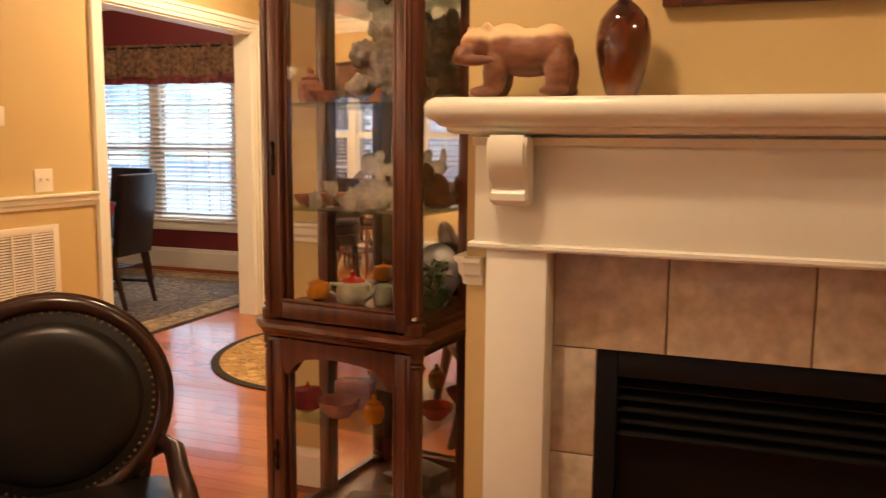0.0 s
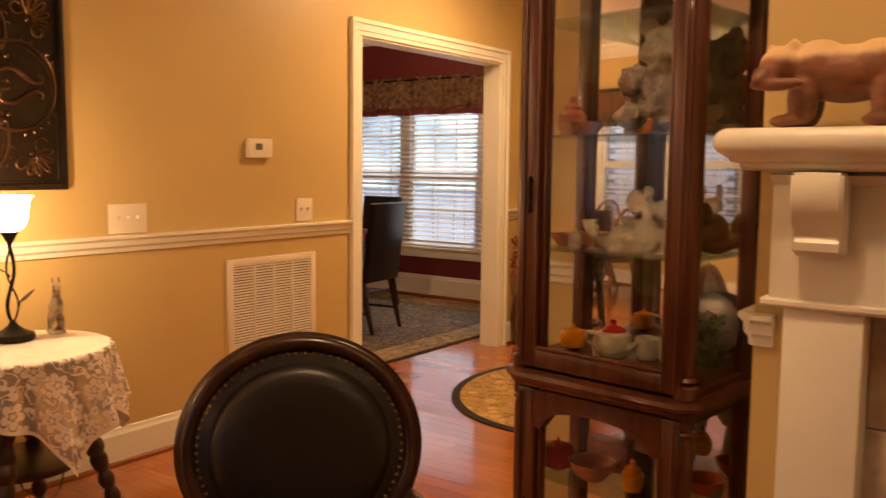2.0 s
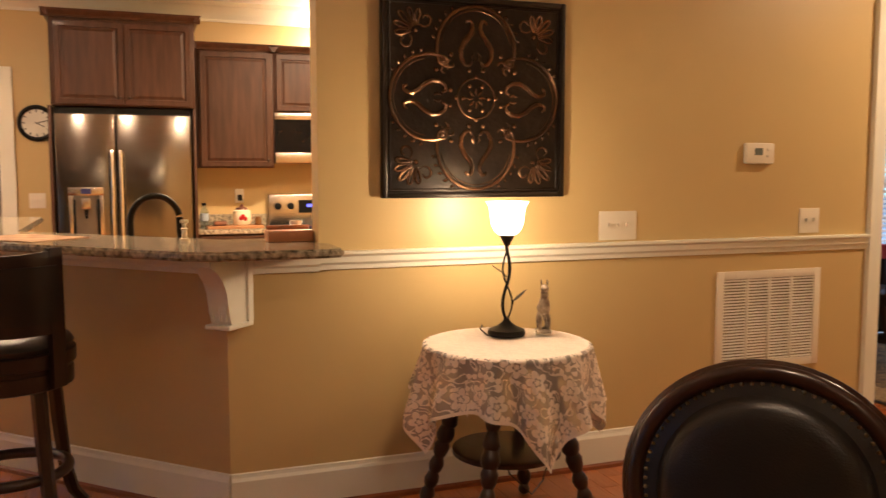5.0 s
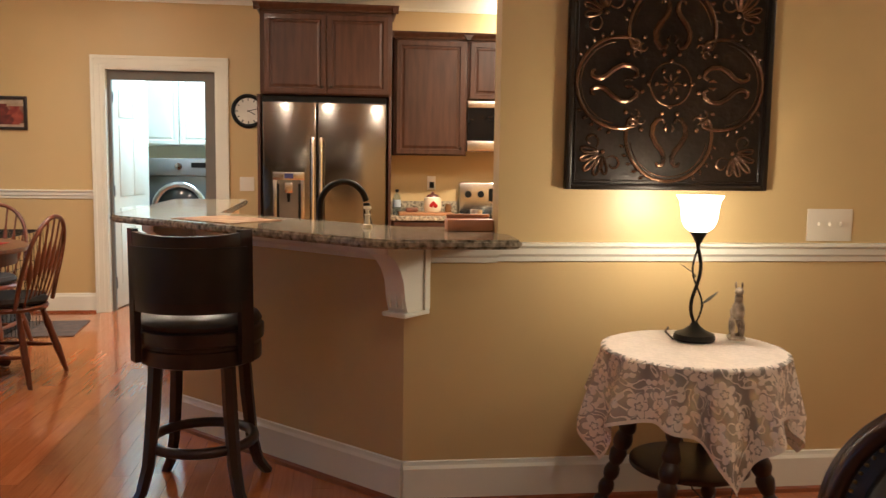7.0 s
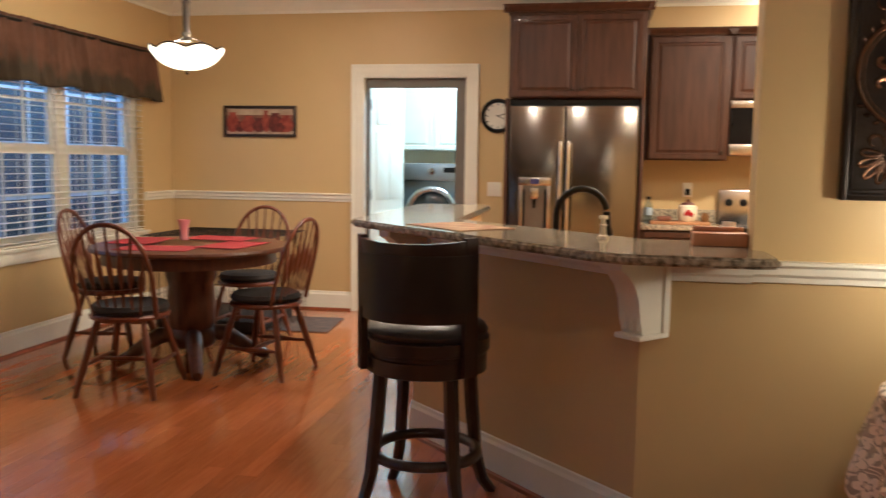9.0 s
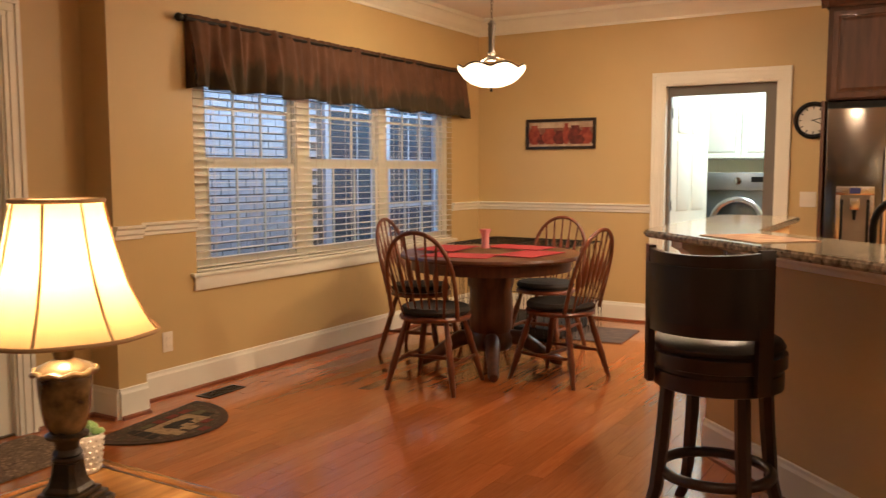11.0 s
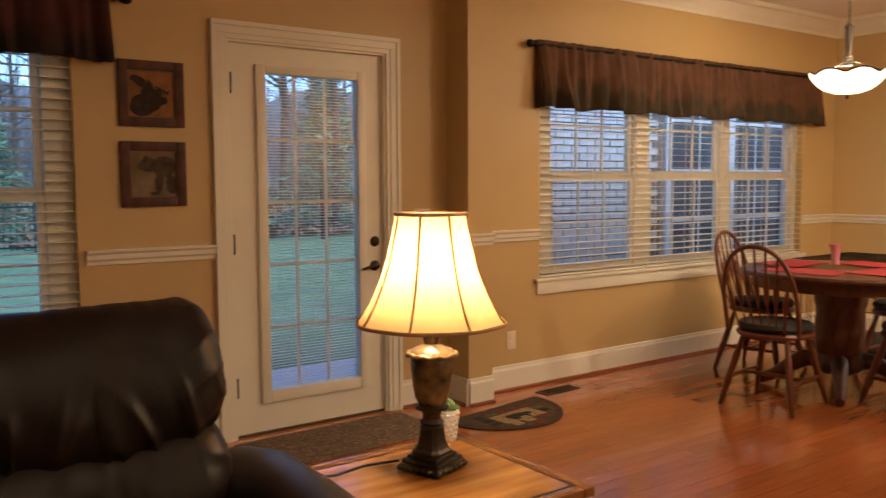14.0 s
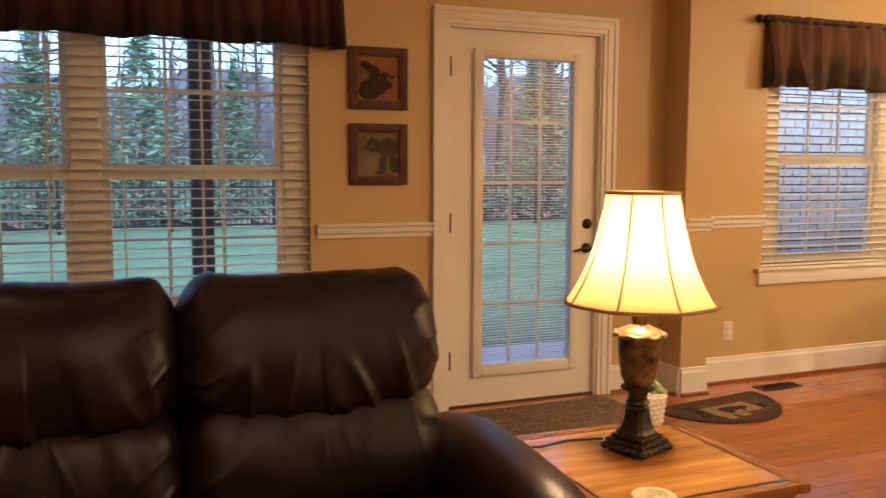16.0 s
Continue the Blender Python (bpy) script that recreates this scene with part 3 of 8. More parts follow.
def tree(x, y, z, h, r, seed, leaf=None, cone=False, label="bare grey-brown tree with a few russet leaves"):
    rnd = random.Random(seed)
    t = thing("tree", pose(x, y, z), label, "tree", "trees behind the fence")
    bm = B()
    tube(bm, [(0, 0, 0), (rnd.uniform(-0.2, 0.2), 0.1, h * 0.35), (rnd.uniform(-0.4, 0.4), 0, h * 0.7), (rnd.uniform(-0.5, 0.5), 0, h)], [r, r * 0.8, r * 0.5, r * 0.12], 8)
    tips = []
    for k in range(0 if cone else 26):
        a, z0, ln = rnd.uniform(0, 6.3), h * rnd.uniform(0.22, 0.95), h * rnd.uniform(0.10, 0.28)
        e = (ln * cos(a), ln * sin(a), z0 + ln * rnd.uniform(0.3, 0.9))
        mid = (e[0] * 0.45, e[1] * 0.45, z0 + (e[2] - z0) * 0.35)
        tube(bm, [(0, 0, z0), mid, e], [r * 0.28, r * 0.16, r * 0.04], 5)
        tips.append(e)
        for q in range(4):
            f = rnd.uniform(0.4, 1)
            s0 = (e[0] * f, e[1] * f, z0 + (e[2] - z0) * f)
            s1 = (s0[0] + rnd.uniform(-1, 1) * ln * 0.4, s0[1] + rnd.uniform(-1, 1) * ln * 0.4, s0[2] + rnd.uniform(0.1, 0.5) * ln)
            tube(bm, [s0, s1], [r * 0.07, r * 0.02], 4)
            tips.append(s1)
    part("trunk", bm, BARK, t)
    if leaf:
        bm = B()
        for k in range(2600 if cone else 260):
            if cone:
                f = rnd.random() ** 0.7
                a, zz = rnd.uniform(0, 6.3), h * (1 - f) + 0.1
                rr = h * 0.30 * f * rnd.uniform(0.25, 1.05) * (1 + 0.25 * sin(5 * a + 9 * f))
                c, s = (rr * cos(a), rr * sin(a), zz), rnd.uniform(0.06, 0.16) * h * 0.24
            else:
                e = rnd.choice(tips)
                c, s = tuple(v + rnd.uniform(-0.4, 0.4) for v in e), rnd.uniform(0.05, 0.14)
            d = Vector((rnd.uniform(-1, 1), rnd.uniform(-1, 1), rnd.uniform(-0.5, 0.2))).normalized() * s
            e2 = Vector((rnd.uniform(-1, 1), rnd.uniform(-1, 1), rnd.uniform(-1, 1))).normalized() * s * (0.24 if cone else 0.45)
            c = Vector(c)
            bm.faces.new([bm.verts.new(v) for v in (c - d, c + e2, c + d, c - e2)])
        tagged(part("crown", bm, leaf, t, smooth=False), kind="stuff")
    return t


rnd = random.Random(11)
for k in range(46):
    x, y = rnd.uniform(-40, 18), -rnd.uniform(23, 48)
    tree(x, y, -0.2, rnd.uniform(9, 17), rnd.uniform(0.10, 0.28), k, DRYLEAF if k % 3 == 0 else None)
for k, (x, y, h) in enumerate(((1.6, -22, 5.0), (-0.9, -21.6, 5.4), (4.2, -24, 6), (-3.6, -24.5, 4.6), (-14, -25, 6.5))):
    tree(x, y, -0.25, h, 0.09, 100 + k, GREENLEAF, True, "dense blue-green evergreen tree on the lawn")
# wooded distance
bm = B()
rnd = random.Random(8)
for k in range(2400):
    a = rnd.uniform(-2.75, -0.4)
    d = rnd.uniform(46, 70)
    x, y, hh = d * cos(a) - 6, d * sin(a), rnd.uniform(4, 9)
    w, s = rnd.uniform(0.02, 0.13), rnd.uniform(-1.2, 1.2)
    bm.faces.new([bm.verts.new(v) for v in ((x - w, y, 0), (x + w, y, 0), (x + s + w * 0.3, y + 0.2, hh), (x + s - w * 0.3, y + 0.2, hh))])
    for q in range(3):
        f, t, l = rnd.uniform(0.3, 0.9), rnd.uniform(-1, 1), rnd.uniform(1, 3.5)
        bm.faces.new([bm.verts.new(v) for v in ((x + s * f, y, hh * f), (x + s * f, y, hh * f + w * 1.2), (x + s * f + l * t, y, hh * f + l * 0.8))])
solid("far_woods", bm, mat("far_woods_grey", (0.10, 0.095, 0.10), 0.95, color2=(0.17, 0.15, 0.15), scale=0.4), "grey-brown bare woods far behind the lawn", "woods", kind="stuff", smooth=False)
# what stands across the street, seen through the dining room blinds
for k, (x, y, h) in enumerate(((-9, 24, 5), (-14, 30, 7), (-5, 30, 6))):
    tree(x, y, -0.3, h, 0.12, 200 + k, GREENLEAF, True, "dense blue-green evergreen tree by the street")

# backdrops with dusk haze painted on and glowing, behind the street and the woods
for nm, dist, a0, a1, hh, lo, hi, em, cast in (("backdrop", 60, 0.9, 2.9, 26, (0.10, 0.16, 0.20), (0.30, 0.40, 0.44), 0.75, "glowing backdrop painted as blue-grey dusk haze over far trees"), ("backdrop", 78, -2.8, -0.3, 9, (0.13, 0.15, 0.18), (0.24, 0.25, 0.28), 0.05, "faintly glowing backdrop painted as blue-grey haze behind the bare woods")):
    m = mat("painted_haze_glow", lo, 0.95, color2=hi, scale=0.30)
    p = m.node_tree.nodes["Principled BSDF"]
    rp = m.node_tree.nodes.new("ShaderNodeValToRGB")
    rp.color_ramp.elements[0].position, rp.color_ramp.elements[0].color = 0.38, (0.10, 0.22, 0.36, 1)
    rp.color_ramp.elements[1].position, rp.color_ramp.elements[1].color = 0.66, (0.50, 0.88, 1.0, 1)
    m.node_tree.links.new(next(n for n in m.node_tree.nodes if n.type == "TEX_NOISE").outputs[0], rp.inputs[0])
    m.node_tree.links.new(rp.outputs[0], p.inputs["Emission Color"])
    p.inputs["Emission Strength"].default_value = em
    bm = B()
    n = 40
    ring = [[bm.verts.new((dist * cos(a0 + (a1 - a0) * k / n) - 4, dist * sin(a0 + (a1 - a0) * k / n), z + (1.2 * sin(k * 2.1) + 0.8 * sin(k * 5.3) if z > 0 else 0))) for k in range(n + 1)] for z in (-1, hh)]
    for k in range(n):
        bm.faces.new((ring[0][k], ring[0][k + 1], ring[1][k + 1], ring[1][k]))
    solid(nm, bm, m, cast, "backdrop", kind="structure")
# ---- fireplace ----
mantel = thing("fireplace_mantel", pose(0, 0, 0), "white painted wooden fireplace mantel with carved corbels", "mantel")
MC = 0.49  # middle of the hearth
bm = B()
MPROF = [(0, 0.004), (0.140, 0.004), (0.150, 0.010), (0.152, 0.018), (0.166, 0.022), (0.171, 0.030), (0.177, 0.034), (0.186, 0.040), (0.192, 0.052), (0.192, 0.066), (0.186, 0.078), (0.174, 0.086), (0, 0.088)]
z0 = 1.308
lo = [[bm.verts.new((s * (0.70 + a) + MC, 2.28 - a + 0.02, z0 + u)) for a, u in MPROF] for s in (-1, 1)]
back = [[bm.verts.new((s * (0.70 + a) + MC, 2.319, z0 + u)) for a, u in MPROF] for s in (-1, 1)]
rows = [back[0], lo[0], lo[1], back[1]]
for r, q in zip(rows, rows[1:]):
    for k in range(len(MPROF) - 1):
        bm.faces.new((r[k], q[k], q[k + 1], r[k + 1]))
bm.faces.new([r[-1] for r in rows])
bm.faces.new([r[0] for r in rows])
part("shelf", bm, WHITE, mantel)
bm = B()
box(bm, MC - 0.797, MC + 0.797, 2.20, 2.319, 1.058, 1.311, 0.001)
part("frieze", bm, WHITE, mantel)
bm = B()
sweep(bm, [(0, 0), (0.008, 0), (0.012, 0.006), (0.012, 0.014), (0, 0.018)], (MC - 0.81, 2.20, 1.04), (MC + 0.81, 2.20, 1.04), (0, -1, 0))
box(bm, MC - 0.81, MC + 0.81, 2.2, 2.319, 1.04, 1.057)
part("architrave", bm, WHITE, mantel, smooth=False)
bm = B()
sweep(bm, [(0, 0), (0.010, 0.0), (0.016, 0.010), (0.028, 0.018), (0, 0.022)], (MC - 0.797, 2.20, 1.286), (MC + 0.797, 2.20, 1.286), (0, -1, 0))
part("bed_moulding", bm, WHITE, mantel)
for s in (-1, 1):
    bm = B()
    a, b = sorted((MC + s * 0.767, MC + s * 0.619))
    box(bm, a, b, 2.20, 2.319, 0, 1.039, 0.003)
    part("leg", bm, WHITE, mantel)
    bm = B()
    x0 = MC + s * 0.70
    cp = [(2.199, 1.310), (2.126, 1.310), (2.118, 1.290), (2.118, 1.258), (2.126, 1.234), (2.140, 1.213), (2.150, 1.199), (2.152, 1.189), (2.143, 1.177), (2.145, 1.161), (2.157, 1.151), (2.177, 1.148), (2.199, 1.151)]
    ring = [[bm.verts.new((x0 + d, y, z)) for y, z in cp] for d in (-0.046, 0.046)]
    for k in range(len(cp)):
        bm.faces.new((ring[0][k], ring[0][(k + 1) % len(cp)], ring[1][(k + 1) % len(cp)], ring[1][k]))
    bm.faces.new(ring[0][::-1])
    bm.faces.new(ring[1])
    bmesh.ops.bevel(bm, geom=[e for e in bm.edges if abs(e.verts[0].co.x - e.verts[1].co.x) < 1e-4], offset=0.006, segments=2, affect="EDGES")
    part("corbel", bm, WHITE, mantel, "scrolled white corbel")

TILE = mat("beige_stone_tile", (0.44, 0.36, 0.25), 0.36, color2=(0.66, 0.57, 0.43), scale=26, bump=0.08, bscale=40)
GROUT = mat("beige_grout", (0.30, 0.25, 0.19), 0.9)
bm = B()
box(bm, -0.132, -0.02, 2.29, 2.3, 0, 1.04)
box(bm, 1.0, 1.112, 2.29, 2.3, 0, 1.04)
box(bm, -0.02, 1.0, 2.29, 2.3, 0.80, 1.04)
face = tagged(thing("hearth_tiling", pose(0, 0, 0), "beige stone tiles round the firebox", "tiling"))
part("grout_bed", bm, GROUT, face, smooth=False)
tiles = []
for z0, z1 in ((0.0, 0.26), (0.263, 0.53), (0.533, 0.798)):
    tiles += [(-0.13, -0.021, z0, z1), (1.001, 1.11, z0, z1)]
xs = [-0.13, 0.141, 0.456, 0.771, 1.11]
tiles += [(a + 0.0015, b - 0.0015, 0.801, 1.038) for a, b in zip(xs, xs[1:])]
for a, b, c, d in tiles:
    bm = B()
    box(bm, a + 0.001, b - 0.001, 2.284, 2.297, c, d, 0.002)
    part("tile", bm, TILE, face)
ins = thing("firebox", pose(0, 0, 0), "black metal gas firebox with louvred front", "fireplace insert")
for nm, a, b, c, d in (("stile", -0.019, 0.03, 0.0, 0.799), ("stile", 0.95, 0.999, 0.0, 0.799), ("rail", 0.03, 0.95, 0.735, 0.799)):
    bm = B()
    box(bm, a, b, 2.292, 2.36, c, d, 0.002)
    part(nm, bm, BLACK, ins)
for k in range(5):
    bm = B()
    box(bm, 0.03, 0.95, -0.018, 0.018, -0.003, 0.003, m=pose(0, 2.325, 0.715 - k * 0.03, 30))
    part("louver", bm, BLACK, ins)
for k in range(3):
    bm = B()
    box(bm, 0.03, 0.95, -0.018, 0.018, -0.003, 0.003, m=pose(0, 2.325, 0.04 + k * 0.03, 30))
    part("louver", bm, BLACK, ins)
bm = B()
box(bm, 0.03, 0.95, 2.40, 2.80, -0.0, 0.02)
box(bm, 0.03, 0.95, 2.80, 2.82, 0.0, 0.75)
box(bm, 0.01, 0.03, 2.36, 2.82, 0.0, 0.75)
box(bm, 0.95, 0.97, 2.36, 2.82, 0.0, 0.75)
box(bm, 0.01, 0.97, 2.36, 2.82, 0.75, 0.77)
part("liner", bm, BLACK, ins, smooth=False)
bm = B()
box(bm, 0.03, 0.95, 2.335, 2.34, 0.13, 0.575)
part("glass_front", bm, mat("smoked_glass", (0.006, 0.006, 0.006), 0.25, var=0.02, spec=0.15), ins)


def organic(name, balls, material, label, category, m, voxel=0.006, smooth=8):
    """One smooth shape grown over overlapping ellipsoids (x, y, z, rx, ry, rz)."""
    bm = B()
    for x, y, z, rx, ry, rz in balls:
        bmesh.ops.create_icosphere(bm, subdivisions=3, radius=1, matrix=Matrix.LocRotScale((x, y, z), None, (rx, ry, rz)))
    ob = solid(name, bm, material, label, category, m=m)
    r = ob.modifiers.new("remesh", "REMESH")
    r.mode, r.voxel_size, r.use_smooth_shade = "VOXEL", voxel, True
    s = ob.modifiers.new("smooth", "SMOOTH")
    s.iterations = smooth
    return ob


def twotone(name, low, high, zcut, rough=0.45):
    """Dark stain below a height, pale bare wood above it, with an uneven edge."""
    m = mat(name, low, rough, var=0.3, scale=12, stretch=(2, 6, 6))
    nt = m.node_tree
    p = nt.nodes["Principled BSDF"]
    old = p.inputs["Base Color"].links[0].from_socket
    tc = next(n for n in nt.nodes if n.type == "TEX_COORD")
    sep, add, nz, cr, mix = (nt.nodes.new(k) for k in ("ShaderNodeSeparateXYZ", "ShaderNodeMath", "ShaderNodeTexNoise", "ShaderNodeValToRGB", "ShaderNodeMix"))
    nz.inputs["Scale"].default_value = 14
    nt.links.new(tc.outputs["Object"], sep.inputs[0])
    nt.links.new(tc.outputs["Object"], nz.inputs["Vector"])
    add.operation, add.inputs[1].default_value = "MULTIPLY_ADD", 0.03
    nt.links.new(nz.outputs[0], add.inputs[0])
    nt.links.new(sep.outputs[2], add.inputs[2])
    cr.color_ramp.elements[0].position, cr.color_ramp.elements[1].position = zcut, zcut + 0.012
    nt.links.new(add.outputs[0], cr.inputs[0])
    mix.data_type = "RGBA"
    nt.links.new(cr.outputs[0], mix.inputs[0])
    nt.links.new(old, mix.inputs[6])
    mix.inputs[7].default_value = (*high, 1)
    nt.links.new(mix.outputs[2], p.inputs["Base Color"])
    return m


# carved bear and vase on the shelf
organic("carved_bear", [(0.015, 0, 0.082, 0.080, 0.042, 0.046), (-0.030, 0, 0.096, 0.048, 0.040, 0.043), (0.055, 0, 0.086, 0.044, 0.043, 0.048), (-0.082, -0.016, 0.096, 0.036, 0.034, 0.036),
                        (-0.098, -0.044, 0.080, 0.020, 0.024, 0.019), (-0.102, -0.064, 0.074, 0.010, 0.010, 0.009), (-0.106, 0.004, 0.128, 0.010, 0.007, 0.011), (-0.062, -0.024, 0.130, 0.010, 0.007, 0.011),
                        (-0.045, -0.024, 0.045, 0.024, 0.020, 0.045), (-0.05, 0.026, 0.045, 0.023, 0.020, 0.045), (-0.066, -0.028, 0.010, 0.030, 0.017, 0.011), (-0.066, 0.028, 0.010, 0.030, 0.017, 0.011),
                        (0.078, -0.024, 0.045, 0.025, 0.021, 0.05), (0.078, 0.026, 0.045, 0.025, 0.021, 0.05), (0.072, -0.028, 0.010, 0.030, 0.017, 0.011), (0.072, 0.028, 0.010, 0.030, 0.017, 0.011),
                        (-0.075, -0.058, 0.066, 0.045, 0.010, 0.011)],
        twotone("carved_bear_wood", (0.20, 0.078, 0.040), (0.66, 0.46, 0.25), 0.116), "carved brown wooden bear with a fish and pale back", "figurine", pose(-0.195, 2.19, 1.396, 0, 0, -6) @ Matrix.Diagonal((1.22, 1.2, 1.2, 1)), 0.004, 4)
bm = B()
lathe(bm, [(0.034, 0), (0.036, 0.004), (0.050, 0.05), (0.060, 0.10), (0.060, 0.13), (0.052, 0.165), (0.034, 0.19), (0.016, 0.205), (0.013, 0.22), (0.020, 0.24), (0.026, 0.245), (0.020, 0.243), (0.010, 0.22)], 40)
solid("art_glass_vase", bm, mat("iridescent_vase_glaze", (0.012, 0.002, 0.006), 0.07, color2=(0.20, 0.050, 0.010), scale=9, stretch=(1.4, 1.4, 0.8), coat=0.8), "tall glossy red and amber art glass vase", "vase", m=pose(0.030, 2.20, 1.396))
frame_ = thing("framed_picture", pose(0, 0, 0), "dark framed picture above the mantel", "picture")
bm = B()
for a, b, c, d in ((0.10, 0.14, 1.6, 2.3), (0.96, 1.0, 1.6, 2.3), (0.14, 0.96, 1.6, 1.64), (0.14, 0.96, 2.26, 2.3)):
    box(bm, a, b, 2.29, 2.319, c, d, 0.004)
part("frame", bm, DARKWOOD, frame_)
bm = B()
box(bm, 0.14, 0.96, 2.30, 2.318, 1.64, 2.26)
part("canvas", bm, mat("picture_canvas", (0.25, 0.2, 0.14), 0.7, var=0.3), frame_)

# ---- curio cabinet ----
cur = thing("curio_cabinet", pose(-0.757, 2.568, 0, 0, 0, -7), "tall dark cherry curio cabinet with glass doors", "cabinet")
CW, CD = 0.255, 0.165
ZB = 0.745  # belt


def arched_rail(bm, x0, x1, z0, z1, s, rise, y0, y1):
    """The shaped top rail of a door, arched on its lower edge."""
    n = 16
    top, bot = [], []
    for k in range(n + 1):
        x = x0 + s + (x1 - x0 - 2 * s) * k / n
        u = abs(2 * k / n - 1)
        zz = z1 - s * 0.9 - rise * (1 - (1 - u ** 2) ** 0.5 if u < 0.72 else 0.30 + 0.70 * min(1, (u - 0.72) / 0.12))
        top.append((x, z1)); bot.append((x, zz))
    for y in (y0, y1):
        for k in range(n):
            bm.faces.new([bm.verts.new((p[0], y, p[1])) for p in (bot[k], bot[k + 1], top[k + 1], top[k])])
    for k in range(n):
        bm.faces.new([bm.verts.new(v) for v in ((bot[k][0], y0, bot[k][1]), (bot[k + 1][0], y0, bot[k + 1][1]), (bot[k + 1][0], y1, bot[k + 1][1]), (bot[k][0], y1, bot[k][1]))])


for sx in (-1, 1):
    for z0, z1 in ((0.10, ZB - 0.02), (ZB + 0.022, 1.90)):
        bm = B()
        prof = [(0.030, z0), (0.030, z0 + 0.03), (0.020, z0 + 0.036), (0.026, z0 + 0.044), (0.020, z0 + 0.052), (0.023, z0 + 0.07), (0.023, z1 - 0.07), (0.020, z1 - 0.052), (0.026, z1 - 0.044), (0.020, z1 - 0.036), (0.026, z1 - 0.03), (0.026, z1)]
        lathe(bm, prof, 16, c=(sx * (CW - 0.012), -CD + 0.012, 0))
        part("turned_post", bm, DARKWOOD, cur)
    bm = B()
    box(bm, sx * CW - 0.02, sx * CW + 0.02, CD - 0.04, CD, 0.10, 1.90, 0.004)
    part("back_post", bm, DARKWOOD, cur)
    for z0, z1 in ((0.13, ZB - 0.04), (ZB + 0.04, 1.86)):
        bm = B()
        box(bm, sx * CW - 0.002, sx * CW + 0.002, -CD + 0.03, CD - 0.04, z0, z1)
        g = part("side_glass", bm, GLASS, cur, smooth=False)
        g.visible_shadow = False
        bm = B()
        box(bm, sx * CW - 0.010, sx * CW + 0.010, -CD + 0.03, CD - 0.04, z1, z1 + 0.03)
        part("side_rail", bm, DARKWOOD, cur)
        bm = B()
        box(bm, sx * CW - 0.010, sx * CW + 0.010, -CD + 0.03, CD - 0.04, z0 - 0.03, z0)
        part("side_rail", bm, DARKWOOD, cur)
BELT = [(0.0, -0.022), (0.012, -0.022), (0.016, -0.010), (0.030, -0.004), (0.034, 0.006), (0.028, 0.016), (0.012, 0.020), (0.0, 0.022)]
for nm, z, sc in (("waist_moulding", ZB, 1.0), ("base_moulding", 0.09, 1.0), ("crown_moulding", 1.93, 1.7)):
    bm = B()
    prism(bm, [(-CW - 0.012, -CD), (-CW + 0.02, -CD - 0.014), (CW - 0.02, -CD - 0.014), (CW + 0.012, -CD), (CW + 0.012, CD), (-CW - 0.012, CD)], z - 0.022 * sc, z + 0.022 * sc)
    outline = [(-CW - 0.01, CD), (-CW - 0.01, -CD + 0.005), (-CW + 0.018, -CD - 0.012), (CW - 0.018, -CD - 0.012), (CW + 0.01, -CD + 0.005), (CW + 0.01, CD)]
    rings = []
    for k, (x, y) in enumerate(outline):
        a, b = outline[max(0, k - 1)], outline[min(len(outline) - 1, k + 1)]
        d = Vector((b[0] - a[0], b[1] - a[1])).normalized()
        o = Vector((d.y, -d.x))
        rings.append([bm.verts.new((x + o.x * q * sc, y + o.y * q * sc, z + u * sc)) for q, u in BELT])
    for r, q in zip(rings, rings[1:]):
        for k in range(len(BELT) - 1):
            bm.faces.new((r[k], q[k], q[k + 1], r[k + 1]))
    part(nm, bm, DARKWOOD, cur)
bm = B()
box(bm, -CW + 0.02, CW - 0.012, -CD + 0.024, CD - 0.013, ZB + 0.0225, ZB + 0.0615)
part("floor_board", bm, DARKWOOD, cur, smooth=False)
bm = B()
box(bm, -CW, CW, -CD, CD, 0.0, 0.07, 0.006)
part("plinth", bm, DARKWOOD, cur)
bm = B()
box(bm, -CW + 0.02, CW - 0.02, CD - 0.012, CD - 0.004, 0.11, 1.9)
part("mirror_back", bm, MIRROR, cur, "mirrored back panel", smooth=False)
SHELFGLASS = glassy("shelf_glass", (0.80, 0.92, 0.86))
for z in (0.455, 1.092, 1.397, 1.70):
    bm = B()
    box(bm, -CW + 0.015, CW - 0.015, -CD + 0.03, CD - 0.014, z - 0.003, z + 0.003)
    part("glass_shelf", bm, SHELFGLASS, cur, smooth=False)
